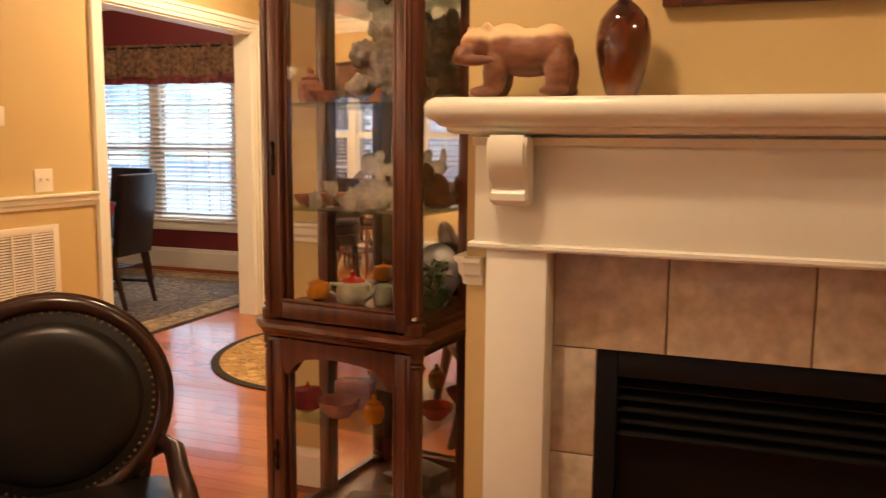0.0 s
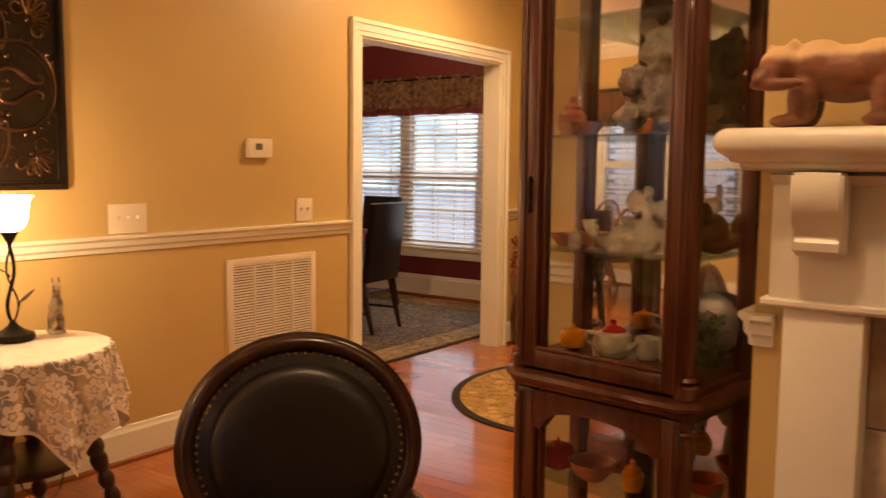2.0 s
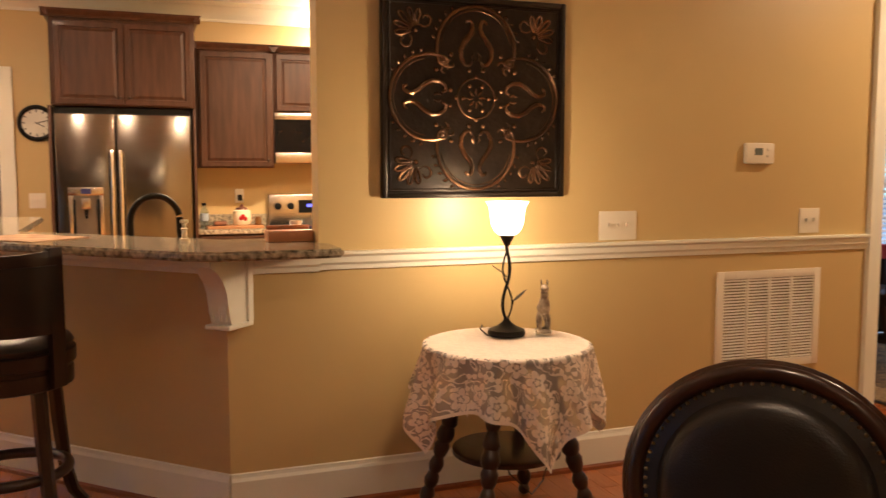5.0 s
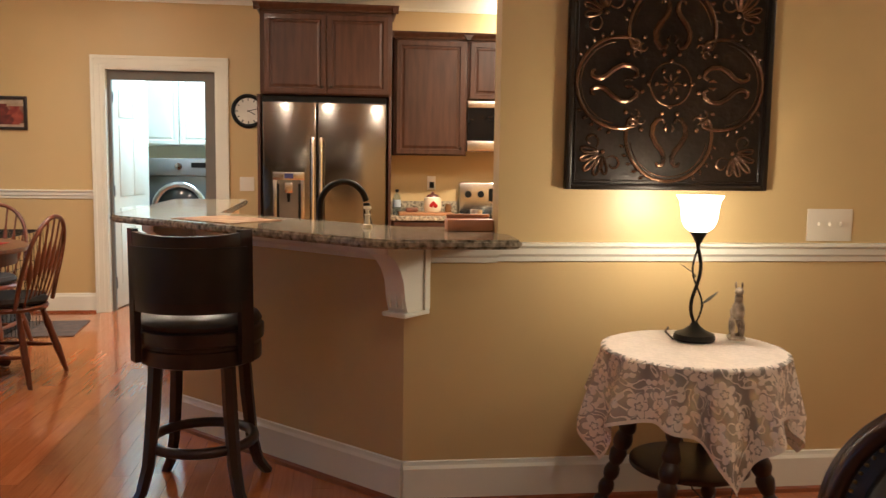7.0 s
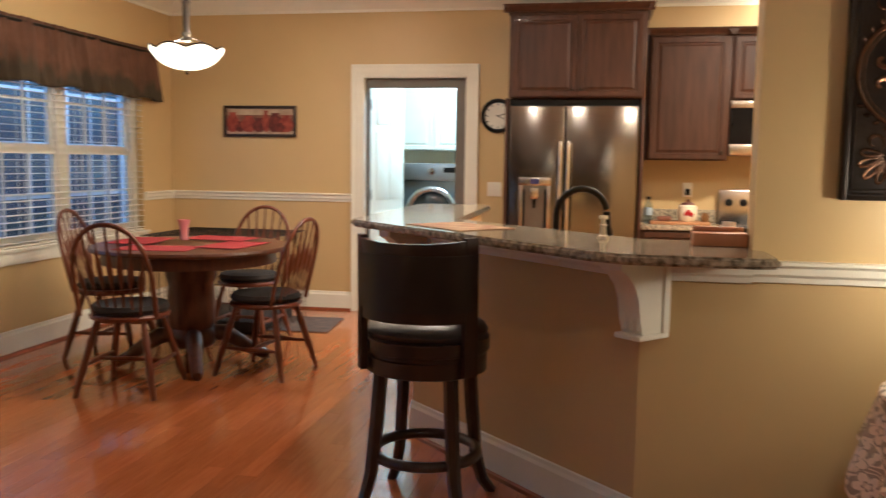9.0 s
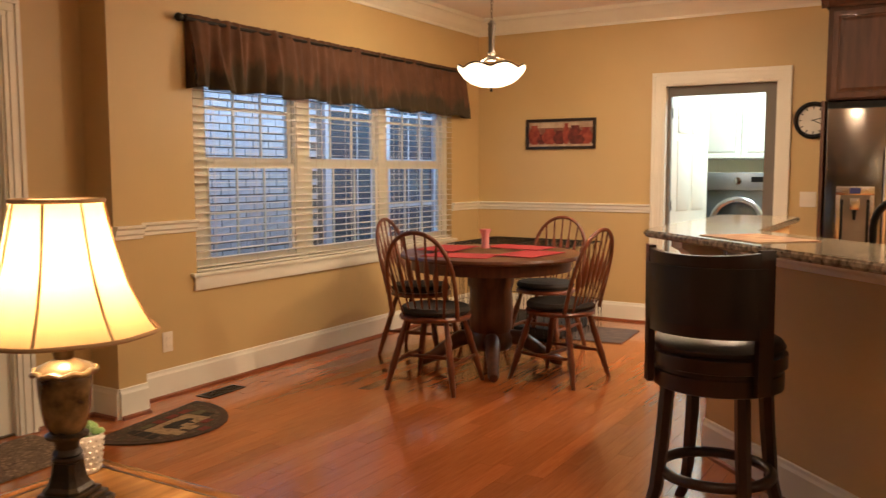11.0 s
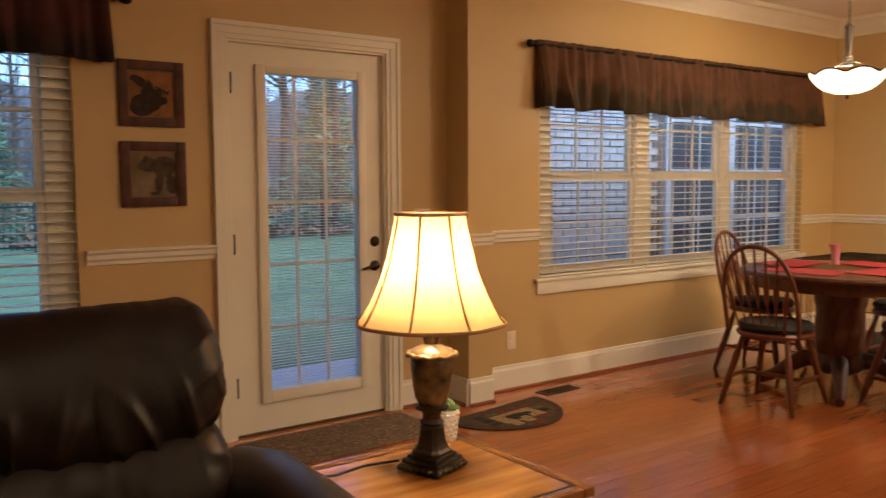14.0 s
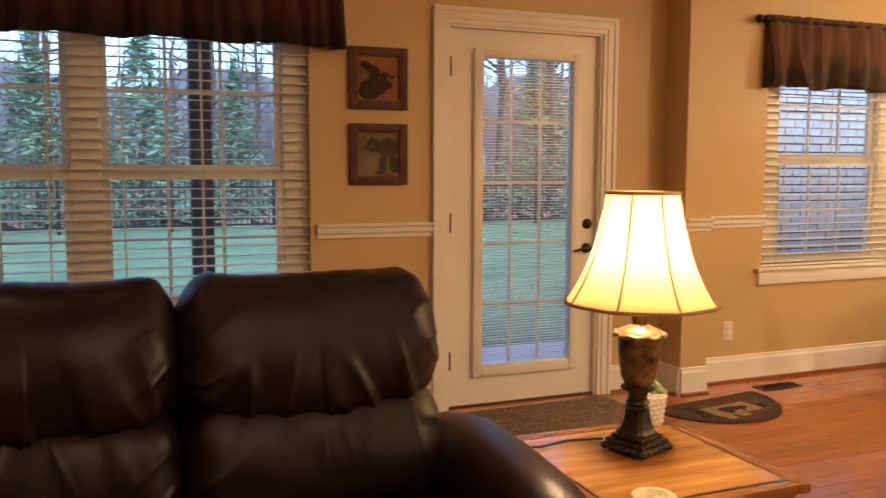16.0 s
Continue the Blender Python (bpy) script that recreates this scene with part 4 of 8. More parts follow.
for z0, z1, rise in ((0.115, ZB - 0.03, 0.06), (ZB + 0.03, 1.885, 0.06)):
    bm = B()
    arched_rail(bm, -CW + 0.018, CW - 0.010, z0, z1, 0.050, rise, -CD - 0.016, -CD + 0.022)
    d = part("door", bm, DARKWOOD, cur, smooth=False)
    xa, xb, ya, yb = -CW + 0.018, CW - 0.010, -CD - 0.016, -CD + 0.022
    for nm, p0, p1, p2, p3, p4, p5 in (("stile", xa, xa + 0.050, ya, yb, z0, z1), ("stile", xb - 0.050, xb, ya, yb, z0, z1), ("rail", xa + 0.050, xb - 0.050, ya, yb, z0, z0 + 0.050), ("stop_bead", xa + 0.051, xa + 0.070, ya + 0.012, yb, z0 + 0.050, z1 - 0.050)):
        bm = B()
        box(bm, p0, p1, p2, p3, p4, p5, 0.004 if nm != "stop_bead" else 0.003)
        part(nm, bm, DARKWOOD, d)
    for s in (-1, 1):
        bm = B()
        tube(bm, [(s * (CW - (0.060 if s > 0 else 0.068)), -CD - 0.012, z0 + 0.05), (s * (CW - (0.060 if s > 0 else 0.068)), -CD - 0.012, z1 - 0.09)], 0.007, 8)
        part("bead_moulding", bm, DARKWOOD, d)
        bm = B()
        tube(bm, [(s * (CW - 0.026), -CD - 0.016, z0 + 0.01), (s * (CW - 0.026), -CD - 0.016, z1 - 0.01)], 0.005, 8)
        part("edge_moulding", bm, DARKWOOD, d)
    bm = B()
    tube(bm, [(-CW + 0.066, -CD - 0.012, z0 + 0.053), (CW - 0.058, -CD - 0.012, z0 + 0.053)], 0.007, 8)
    part("bead_moulding", bm, DARKWOOD, d)
    bm = B()
    box(bm, -CW + 0.06, CW - 0.05, -CD - 0.001, -CD + 0.002, z0 + 0.03, z1 - 0.03)
    g = part("door_glass", bm, GLASS, d, smooth=False)
    g.visible_shadow = False
    bm = B()
    zz = z0 + (z1 - z0) * (0.42 if z0 > 0.5 else 0.40)
    lathe(bm, [(0.002, -0.05), (0.008, -0.04), (0.004, -0.02), (0.009, 0), (0.004, 0.02), (0.008, 0.04), (0.002, 0.05)], 10, c=(-CW + 0.045, -CD - 0.018, zz))
    tube(bm, [(-CW + 0.045, -CD - 0.03, zz + 0.02), (-CW + 0.045, -CD - 0.036, zz), (-CW + 0.045, -CD - 0.03, zz - 0.025)], 0.003, 6)
    part("pull", bm, BRONZE, d, "small dark bronze drop pull")

# what stands on its shelves
M = cur.matrix_world.copy()


def in_curio(x, y, z, rz=0):
    return M @ pose(x, y, z, 0, 0, rz)


AMBER = mat("amber_glass", (0.45, 0.14, 0.01), 0.06, color2=(0.7, 0.25, 0.02), scale=12, coat=0.5)
CRYSTAL = mat("cut_crystal", (0.90, 0.86, 0.78), 0.05, var=0.1, scale=40, bump=0.5, bscale=90)
CRYSTAL.node_tree.nodes["Principled BSDF"].inputs["Transmission Weight"].default_value = 0.75
STONEWARE = mat("sage_stoneware", (0.36, 0.35, 0.25), 0.3, var=0.3, scale=18)
PLUSH = mat("grey_plush", (0.31, 0.27, 0.24), 1.0, var=0.3, scale=40, bump=0.9, bscale=170, spec=0.1)
REDGLAZE = mat("red_glaze", (0.35, 0.015, 0.015), 0.15, var=0.2, scale=9)
PINKG = mat("rose_glass", (0.55, 0.25, 0.17), 0.1, var=0.25, scale=25, bump=0.3, bscale=60)
PINKG.node_tree.nodes["Principled BSDF"].inputs["Transmission Weight"].default_value = 0.35
blobs = [(0, 0, 0.065, 0.058, 0.045, 0.065), (0.008, -0.015, 0.150, 0.052, 0.042, 0.044), (0.048, -0.002, 0.190, 0.018, 0.012, 0.018), (-0.036, -0.002, 0.192, 0.018, 0.012, 0.018), (0.05, -0.055, 0.030, 0.026, 0.042, 0.024), (-0.052, -0.055, 0.030, 0.026, 0.042, 0.024), (0.006, -0.052, 0.140, 0.020, 0.016, 0.016), (0.056, -0.03, 0.095, 0.020, 0.034, 0.024), (-0.056, -0.03, 0.095, 0.020, 0.034, 0.024)]
tufts = random.Random(8)
fur = []
for k in range(150):
    x, y, z, a, b, c = blobs[tufts.choice((0, 0, 1, 1, 1, 4, 5, 7, 8))]
    v = Vector((tufts.gauss(0, 1), tufts.gauss(0, 1), tufts.gauss(0, 1))).normalized()
    q = tufts.uniform(0.0055, 0.0095)
    if z + c * v.z > 0.008:
        fur.append((x + a * v.x, y + b * v.y, z + c * v.z, q, q, q * 1.3))
organic("plush_toy", blobs + fur,
        PLUSH, "small seated grey plush toy on a glass shelf", "toy", in_curio(0.075, 0.02, 1.401, 20) @ Matrix.Scale(1.45, 4), 0.0034, 2)
VASES = {"bowl": [(0.02, 0), (0.03, 0.004), (0.05, 0.03), (0.055, 0.045), (0.05, 0.044), (0.028, 0.01)], "goblet": [(0.022, 0), (0.022, 0.003), (0.004, 0.008), (0.004, 0.035), (0.02, 0.05), (0.024, 0.08), (0.021, 0.08), (0.006, 0.045)],
         "jar": [(0.026, 0), (0.034, 0.02), (0.034, 0.05), (0.022, 0.062), (0.024, 0.068), (0.008, 0.078), (0.01, 0.088), (0.003, 0.094)], "apple": [(0.014, 0), (0.034, 0.012), (0.042, 0.036), (0.034, 0.060), (0.012, 0.066), (0.004, 0.06), (0.003, 0.078)]}


def ware(kind, material, label, category, x, y, z, s=1.0):
    bm = B()
    lathe(bm, [(r * s, h * s) for r, h in VASES[kind]], 24)
    return solid({"bowl": "glass_bowl", "goblet": "goblet", "jar": "lidded_jar", "apple": "glazed_apple"}[kind], bm, material, label, category, m=in_curio(x, y, z))


ware("jar", PINKG, "rose glass lidded jar on a shelf", "jar", -0.19, -0.02, 1.401, 1.15)
ware("bowl", PINKG, "rose glass dish on a shelf", "bowl", -0.12, -0.05, 1.401, 0.8)
ware("jar", AMBER, "amber glass lidded jar on a shelf", "jar", 0.05, -0.05, 1.401, 0.7)
ware("goblet", CRYSTAL, "cut crystal goblet on a shelf", "goblet", 0.20, 0.03, 1.401, 0.9)
ware("bowl", CRYSTAL, "cut crystal bowl on a shelf", "bowl", 0.21, 0.10, 1.401, 0.6)
for x, y, k, s in ((-0.20, -0.03, "bowl", 0.75), (-0.17, 0.05, "goblet", 0.9), (-0.14, -0.07, "jar", 0.6), (-0.12, 0.0, "bowl", 0.9), (-0.09, -0.06, "goblet", 0.8), (-0.06, 0.06, "jar", 0.9), (-0.05, -0.03, "bowl", 0.8), (-0.01, -0.08, "jar", 0.7), (0.0, 0.03, "goblet", 1.0), (0.05, -0.07, "bowl", 0.7), (0.11, -0.05, "goblet", 0.8), (0.17, -0.07, "bowl", 0.8)):
    ware(k, PINKG if k == "bowl" and x < -0.1 else CRYSTAL, "small glass ornament on a shelf", "glassware", x, y, 1.096, s)
organic("crystal_figurine", [(0, 0, 0.03, 0.026, 0.022, 0.034), (0, 0, 0.08, 0.012, 0.012, 0.03), (0, 0, 0.115, 0.012, 0.012, 0.014), (0.032, 0.01, 0.085, 0.026, 0.006, 0.020), (-0.032, 0.01, 0.095, 0.026, 0.006, 0.028), (0.045, 0.01, 0.112, 0.010, 0.006, 0.022)], CRYSTAL, "clear crystal figurine with spread wings", "figurine", in_curio(0.04, 0.0, 1.096) @ Matrix.Scale(1.35, 4), 0.004)
organic("carved_figurine", [(0, 0, 0.05, 0.03, 0.05, 0.04), (0, -0.05, 0.09, 0.02, 0.025, 0.025), (0, 0.02, 0.02, 0.035, 0.06, 0.02)], mat("carved_brown_wood", (0.12, 0.05, 0.025), 0.4), "carved brown animal figurine on a shelf", "figurine", in_curio(0.20, 0.05, 1.096) @ Matrix.Scale(1.2, 4), 0.004)
ware("apple", AMBER, "amber glass pumpkin ornament on the cabinet floor", "ornament", -0.155, -0.04, ZB + 0.062, 0.95)
pot = thing("teapot", in_curio(-0.035, -0.03, ZB + 0.062), "sage green stoneware teapot with a red lid", "teapot")
bm = B()
lathe(bm, [(0.034, 0), (0.045, 0.01), (0.052, 0.035), (0.048, 0.06), (0.036, 0.068)], 28)
tube(bm, [(0.045, 0, 0.025), (0.07, 0, 0.04), (0.085, 0, 0.065)], [0.014, 0.009, 0.006], 10)
part("body", bm, STONEWARE, pot)
bm = B()
tube(bm, [(-0.045, 0, 0.055), (-0.08, 0, 0.055), (-0.085, 0, 0.03), (-0.05, 0, 0.018)], 0.006, 8)
part("handle", bm, STONEWARE, pot)
bm = B()
lathe(bm, [(0.036, 0.068), (0.03, 0.076), (0.012, 0.082), (0.008, 0.088), (0.010, 0.096), (0.003, 0.1)], 24)
part("lid", bm, REDGLAZE, pot, "red glazed lid")
for x in (0.055, 0.11):
    bm = B()
    lathe(bm, [(0.022, 0), (0.03, 0.01), (0.034, 0.06), (0.031, 0.06), (0.024, 0.012)], 24)
    solid("stoneware_mug", bm, STONEWARE, "sage green stoneware mug in the cabinet", "mug", m=in_curio(x, -0.02 + x * 0.3, ZB + 0.062))
rnd = random.Random(2)
bm = B()
for k in range(160):
    a, h = rnd.uniform(0, 6.3), rnd.uniform(0.0, 0.13)
    r = rnd.uniform(0.01, 0.05)
    c = Vector((r * cos(a), r * sin(a), h + 0.01))
    d = Vector((rnd.uniform(-1, 1), rnd.uniform(-1, 1), rnd.uniform(-0.3, 1))).normalized() * 0.018
    e = Vector((rnd.uniform(-1, 1), rnd.uniform(-1, 1), rnd.uniform(-1, 1))).normalized() * 0.008
    bm.faces.new([bm.verts.new(v) for v in (c - d, c + e, c + d, c - e)])
lathe(bm, [(0.03, 0), (0.035, 0.03), (0.03, 0.03)], 12)
solid("trailing_ivy", bm, mat("dark_green_ivy", (0.02, 0.07, 0.015), 0.5, var=0.4), "small dark green ivy in the cabinet", "plant", m=in_curio(0.20, 0.04, ZB + 0.062), smooth=False)
bm = B()
lathe(bm, [(0.085, -0.004), (0.09, 0.0), (0.07, 0.004), (0.01, 0.003)], 32, m=Matrix.Rotation(radians(80), 4, "X"))
solid("display_plate", bm, mat("pewter_plate", (0.16, 0.15, 0.14), 0.25, 0.7), "round pewter plate standing upright", "plate", m=in_curio(0.17, 0.115, ZB + 0.153, -10))
ware("apple", REDGLAZE, "red glazed apple ornament on a shelf", "ornament", -0.185, -0.06, 0.459, 1.2)
bm = B()
box(bm, -0.06, 0.06, -0.03, 0.03, 0, 0.085, 0.004)
solid("keepsake_box", bm, PINKG, "rose coloured keepsake box on a shelf", "box", m=in_curio(-0.08, 0.05, 0.459, 10))
ware("bowl", PINKG, "rose glass dish on a shelf", "bowl", -0.07, -0.06, 0.459, 1.2)
ware("jar", AMBER, "amber glass jar on a shelf", "jar", 0.05, -0.05, 0.459, 0.9)
ware("bowl", REDGLAZE, "dark red glazed bowl on a shelf", "bowl", 0.20, 0.06, 0.459, 1.0)
ware("goblet", AMBER, "amber glass goblet on a shelf", "goblet", 0.19, -0.05, 0.459, 1.0)
for x, w, h, rz in ((-0.02, 0.20, 0.07, 22), (0.02, 0.18, 0.05, 18)):
    bm = B()
    box(bm, -w / 2, w / 2, -0.05, 0.05, 0, h, 0.005)
    solid("leather_box", bm, mat("oxblood_leather", (0.07, 0.02, 0.015), 0.35, var=0.3), "flat oxblood leather box on the cabinet floor", "box", m=in_curio(x, 0.0, 0.072 if w == 0.20 else 0.143, rz))
organic("linen_doll", [(0, 0, 0.06, 0.035, 0.03, 0.065), (0, -0.01, 0.15, 0.022, 0.02, 0.024), (0.03, -0.02, 0.09, 0.015, 0.02, 0.04)], mat("pale_linen", (0.4, 0.34, 0.25), 0.9), "pale linen rag doll in the lower cabinet", "doll", in_curio(0.18, 0.0, 0.072), 0.005)

# ---- leather armchair ----
CHAIRWOOD = mat("dark_walnut_frame", (0.030, 0.011, 0.007), 0.28, var=0.4, scale=6, stretch=(4, 4, 1), coat=0.3)
ch = thing("leather_armchair", pose(-1.16, 1.73, 0, 0, 0, 47), "round-backed black leather armchair with brass nailheads", "armchair")
T = Matrix.Translation((0, 0, 0.695)) @ Matrix.Rotation(radians(-9), 4, "X")
RX, RZ = 0.262, 0.245
oval = lambda a, f=1.0, y=0.0: T @ Vector((RX * f * cos(a), y, RZ * f * sin(a)))
bm = B()
tube(bm, [oval(2 * pi * k / 64, 0.930, -0.004) for k in range(64)], 0.0185, 12, True)
tube(bm, [oval(2 * pi * k / 64, 0.985, 0.004) for k in range(64)], 0.013, 8, True)
part("back_frame", bm, CHAIRWOOD, ch)
for nm, s in (("backrest", -1), ("back_panel", 1)):
    bm = B()
    rings = []
    for r, d in ((0.90, 0.010), (0.86, 0.014), (0.80, 0.018), (0.755, 0.021), (0.735, 0.030), (0.70, 0.043), (0.65, 0.051), (0.56, 0.056), (0.40, 0.059), (0.2, 0.060), (0.002, 0.060)):
        rings.append([bm.verts.new(oval(2 * pi * k / 56, r, s * d * (0.8 if s < 0 else 0.4))) for k in range(56)])
    for a, b in zip(rings, rings[1:]):
        for k in range(56):
            bm.faces.new((a[k], a[(k + 1) % 56], b[(k + 1) % 56], b[k]))
    part(nm, bm, LEATHER, ch)
nail = None
for k in range(74):
    if nail is None:
        bm = B()
        bmesh.ops.create_icosphere(bm, subdivisions=1, radius=0.0045)
        nail = part("nailhead", bm, mat("antique_brass", (0.32, 0.22, 0.10), 0.3, 1.0, var=0.3, scale=60), ch)
        ob = nail
    else:
        ob = new("nailhead", nail.data)
        ob.parent = ch
    ob.location = oval(2 * pi * k / 74, 0.845, -0.0135)
bm = B()
box(bm, -0.27, 0.27, -0.52, 0.02, 0.36, 0.41, 0.015)
part("seat_frame", bm, CHAIRWOOD, ch)
bm = B()
box(bm, -0.255, 0.255, -0.50, 0.0, 0.41, 0.50, 0.035)
part("seat", bm, LEATHER, ch)
for s in (-1, 1):
    bm = B()
    tube(bm, [(s * 0.205, 0.0, 0.545), (s * 0.240, -0.03, 0.575), (s * 0.256, -0.07, 0.568), (s * 0.255, -0.13, 0.535), (s * 0.255, -0.20, 0.52), (s * 0.255, -0.25, 0.50), (s * 0.252, -0.25, 0.46), (s * 0.25, -0.24, 0.40)], [0.018, 0.021, 0.024, 0.024, 0.026, 0.026, 0.022, 0.022], 12)
    part("arm", bm, CHAIRWOOD, ch)
    for y in (-0.47, -0.03):
        bm = B()
        tube(bm, [(s * 0.24, y, 0.37), (s * 0.25, y + (0.03 if y > -0.2 else -0.02), 0.2), (s * 0.25, y + (0.08 if y > -0.2 else -0.01), 0.0)], [0.028, 0.022, 0.016], 10)
        part("leg", bm, CHAIRWOOD, ch)
    bm = B()
    tube(bm, [(s * 0.17, 0.0, 0.40), (s * 0.19, -0.01, 0.52), (s * 0.20, 0.0, 0.60)], 0.022, 10)
    part("back_support", bm, CHAIRWOOD, ch)

# ---- west wall ----
art = thing("pressed_tin_panel", pose(-3.099, 1.922, 1.602, 0, 0, 90), "square bronzed pressed tin panel with scroll relief", "wall art")
TIN = mat("bronzed_tin", (0.011, 0.008, 0.006), 0.34, 0.45, color2=(0.024, 0.015, 0.010), scale=7, bump=0.38, bscale=30)
TINHI = mat("rubbed_copper_relief", (0.030, 0.018, 0.012), 0.24, 0.75, color2=(0.16, 0.078, 0.038), scale=9, bump=0.3, bscale=50)
A = 0.397
bm = B()
box(bm, -A + 0.02, A - 0.02, -0.020, 0.0, -A + 0.02, A - 0.02)
part("panel", bm, TIN, art, smooth=False)
bm = B()
for a, b, c, d in ((-A, -A + 0.022, -A, A), (A - 0.022, A, -A, A), (-A + 0.022, A - 0.022, -A, -A + 0.022), (-A + 0.022, A - 0.022, A - 0.022, A)):
    box(bm, a, b, -0.036, 0.0, c, d, 0.006)
part("rim", bm, TIN, art)
for s, k in ((1, 0), (-1, 0), (1, 1), (-1, 1)):
    bm = B()
    e = A - 0.034
    tube(bm, [(-e, -0.021, s * e), (e, -0.021, s * e)] if k else [(s * e, -0.021, -e), (s * e, -0.021, e)], 0.004, 6)
    part("inner_bead", bm, TIN, art)


def relief(name, pts, r, closed=False):
    bm = B()
    tube(bm, [(x, -0.020, z) for x, z in pts], r, 8, closed, flat=1.0)
    return part(name, bm, TINHI, art)


def spin(pts, q):
    c, s = cos(q), sin(q)
    return [(c * x - s * z, s * x + c * z) for x, z in pts]


def swell(n, lo, hi):
    return [lo + (hi - lo) * sin(pi * k / (n - 1)) for k in range(n)]


spots = [(0.055 * cos(2 * pi * k / 6), 0.055 * sin(2 * pi * k / 6)) for k in range(6)]
for q in range(4):
    an = q * pi / 2
    # wide open C with its ends rolled inwards
    arc = [(0.168 * sin(t), 0.195 + 0.168 * cos(t)) for t in [radians(-108 + 216 * k / 40) for k in range(41)]]
    roll = lambda s: [(s * (0.143 + 0.017 * (1 - 0.07 * k) * cos(0.55 * k)), 0.143 + 0.017 * (1 - 0.07 * k) * sin(-0.55 * k)) for k in range(1, 11)]
    relief("outer_scroll", spin(roll(-1)[::-1] + arc + roll(1), an), 0.0085)
    relief("inner_line", spin([(x * 0.90, 0.195 + (z - 0.195) * 0.90) for x, z in arc[5:-5]], an), 0.0028)
    # leafy fringe outside the C
    for k in range(15):
        t = radians(-78 + 156 * k / 14)
        c0 = (0.186 * sin(t), 0.195 + 0.186 * cos(t))
        if max(abs(c0[0]), abs(c0[1])) < A - 0.03:
            relief("fringe_leaf", spin([(c0[0] + d * sin(t + 0.7), c0[1] + d * cos(t + 0.7)) for d in (-0.010, 0.0, 0.010)], an), [0.003, 0.0085, 0.003])
    # lyre of two facing scrolls
    for s in (-1, 1):
        h = [(0.046, 0.292), (0.040, 0.304), (0.026, 0.305), (0.018, 0.292), (0.016, 0.272), (0.026, 0.250), (0.050, 0.222), (0.066, 0.190), (0.064, 0.158), (0.048, 0.134), (0.028, 0.130), (0.020, 0.142), (0.028, 0.152)]
        fine = []
        for (x0, z0), (x1, z1) in zip(h, h[1:]):
            fine += [(s * (x0 + (x1 - x0) * f), z0 + (z1 - z0) * f) for f in (0, 0.5)]
        relief("lyre_scroll", spin(fine, an), swell(len(fine), 0.006, 0.012))
    for s in (-1, 1):
        relief("lyre_leaf", spin([(s * 0.010, 0.148), (s * 0.016, 0.165), (s * 0.010, 0.180)], an), [0.003, 0.008, 0.003])
    # pairs of curls between the Cs
    for s in (-1, 1):
        relief("diagonal_curl", spin([(0.122 + s * 0.012 + 0.014 * cos(0.6 * k) * s, 0.122 - s * 0.012 + 0.014 * sin(0.6 * k)) for k in range(9)], an), swell(9, 0.003, 0.006))
    # corner palmette of open loops
    for k in range(5):
        t = radians(45 + (k - 2) * 26)
        c0, ln = Vector((0.255, 0.255)), 0.100 - 0.008 * abs(k - 2)
        d, e = Vector((cos(t), sin(t))), Vector((-sin(t), cos(t)))
        loop = [c0 + d * (0.02 + (ln - 0.02) * (0.5 - 0.5 * cos(f))) + e * 0.014 * sin(f) * (0.6 - 0.4 * cos(f)) for f in [2 * pi * m_ / 18 for m_ in range(18)]]
        relief("palmette_loop", spin([tuple(v) for v in loop], an), 0.0058, True)
    for s in (0, 1):
        v = [(0.300 + 0.032 * (1 - 0.06 * k) * cos(0.5 * k + 2.2), 0.215 + 0.032 * (1 - 0.06 * k) * sin(0.5 * k + 2.2)) for k in range(12)]
        relief("corner_curl", spin(v if s == 0 else [(b, a) for a, b in v], an), swell(12, 0.003, 0.006))
    spots += spin([(0.0, 0.085), (0.143, 0.143), (-0.030, 0.110), (0.030, 0.110), (0.255, 0.255), (0.170, 0.108), (0.108, 0.170)], an)
relief("rosette_ring", [(0.080 * cos(2 * pi * k / 40), 0.080 * sin(2 * pi * k / 40)) for k in range(40)], 0.0045, True)
for k in range(8):
    t = 2 * pi * k / 8
    relief("rosette_petal", [(0.012 * cos(t), 0.012 * sin(t)), (0.026 * cos(t + 0.1), 0.026 * sin(t + 0.1)), (0.040 * cos(t), 0.040 * sin(t))], [0.003, 0.007, 0.003])
bead = None
for x, z in spots:
    if bead is None:
        bm = B()
        bmesh.ops.create_icosphere(bm, subdivisions=2, radius=0.011)
        bead = part("bead", bm, TINHI, art)
        ob = bead
    else:
        ob = new("bead", bead.data)
        ob.parent = art
    ob.location = (x, -0.019, z)

PLASTIC = mat("white_plastic", (0.78, 0.72, 0.60), 0.35, var=0.02)


def plate(name, m, w, h, toggles, label, category, outlet=False):
    t = thing(name, m, label, category)
    bm = B()
    box(bm, -w / 2, w / 2, -0.006, 0, -h / 2, h / 2, 0.002)
    p = part("cover_plate", bm, PLASTIC, t)
    for k in range(toggles):
        x = (k - (toggles - 1) / 2) * 0.046
        bm = B()
        if outlet:
            for z in (-0.02, 0.02):
                box(bm, x - 0.014, x + 0.014, -0.009, -0.0055, z - 0.013, z + 0.013, 0.003)
            part("socket", bm, PLASTIC, t)
        else:
            box(bm, x - 0.005, x + 0.005, -0.018, -0.005, -0.004, 0.012, 0.002)
            part("toggle", bm, PLASTIC, t)
    return t


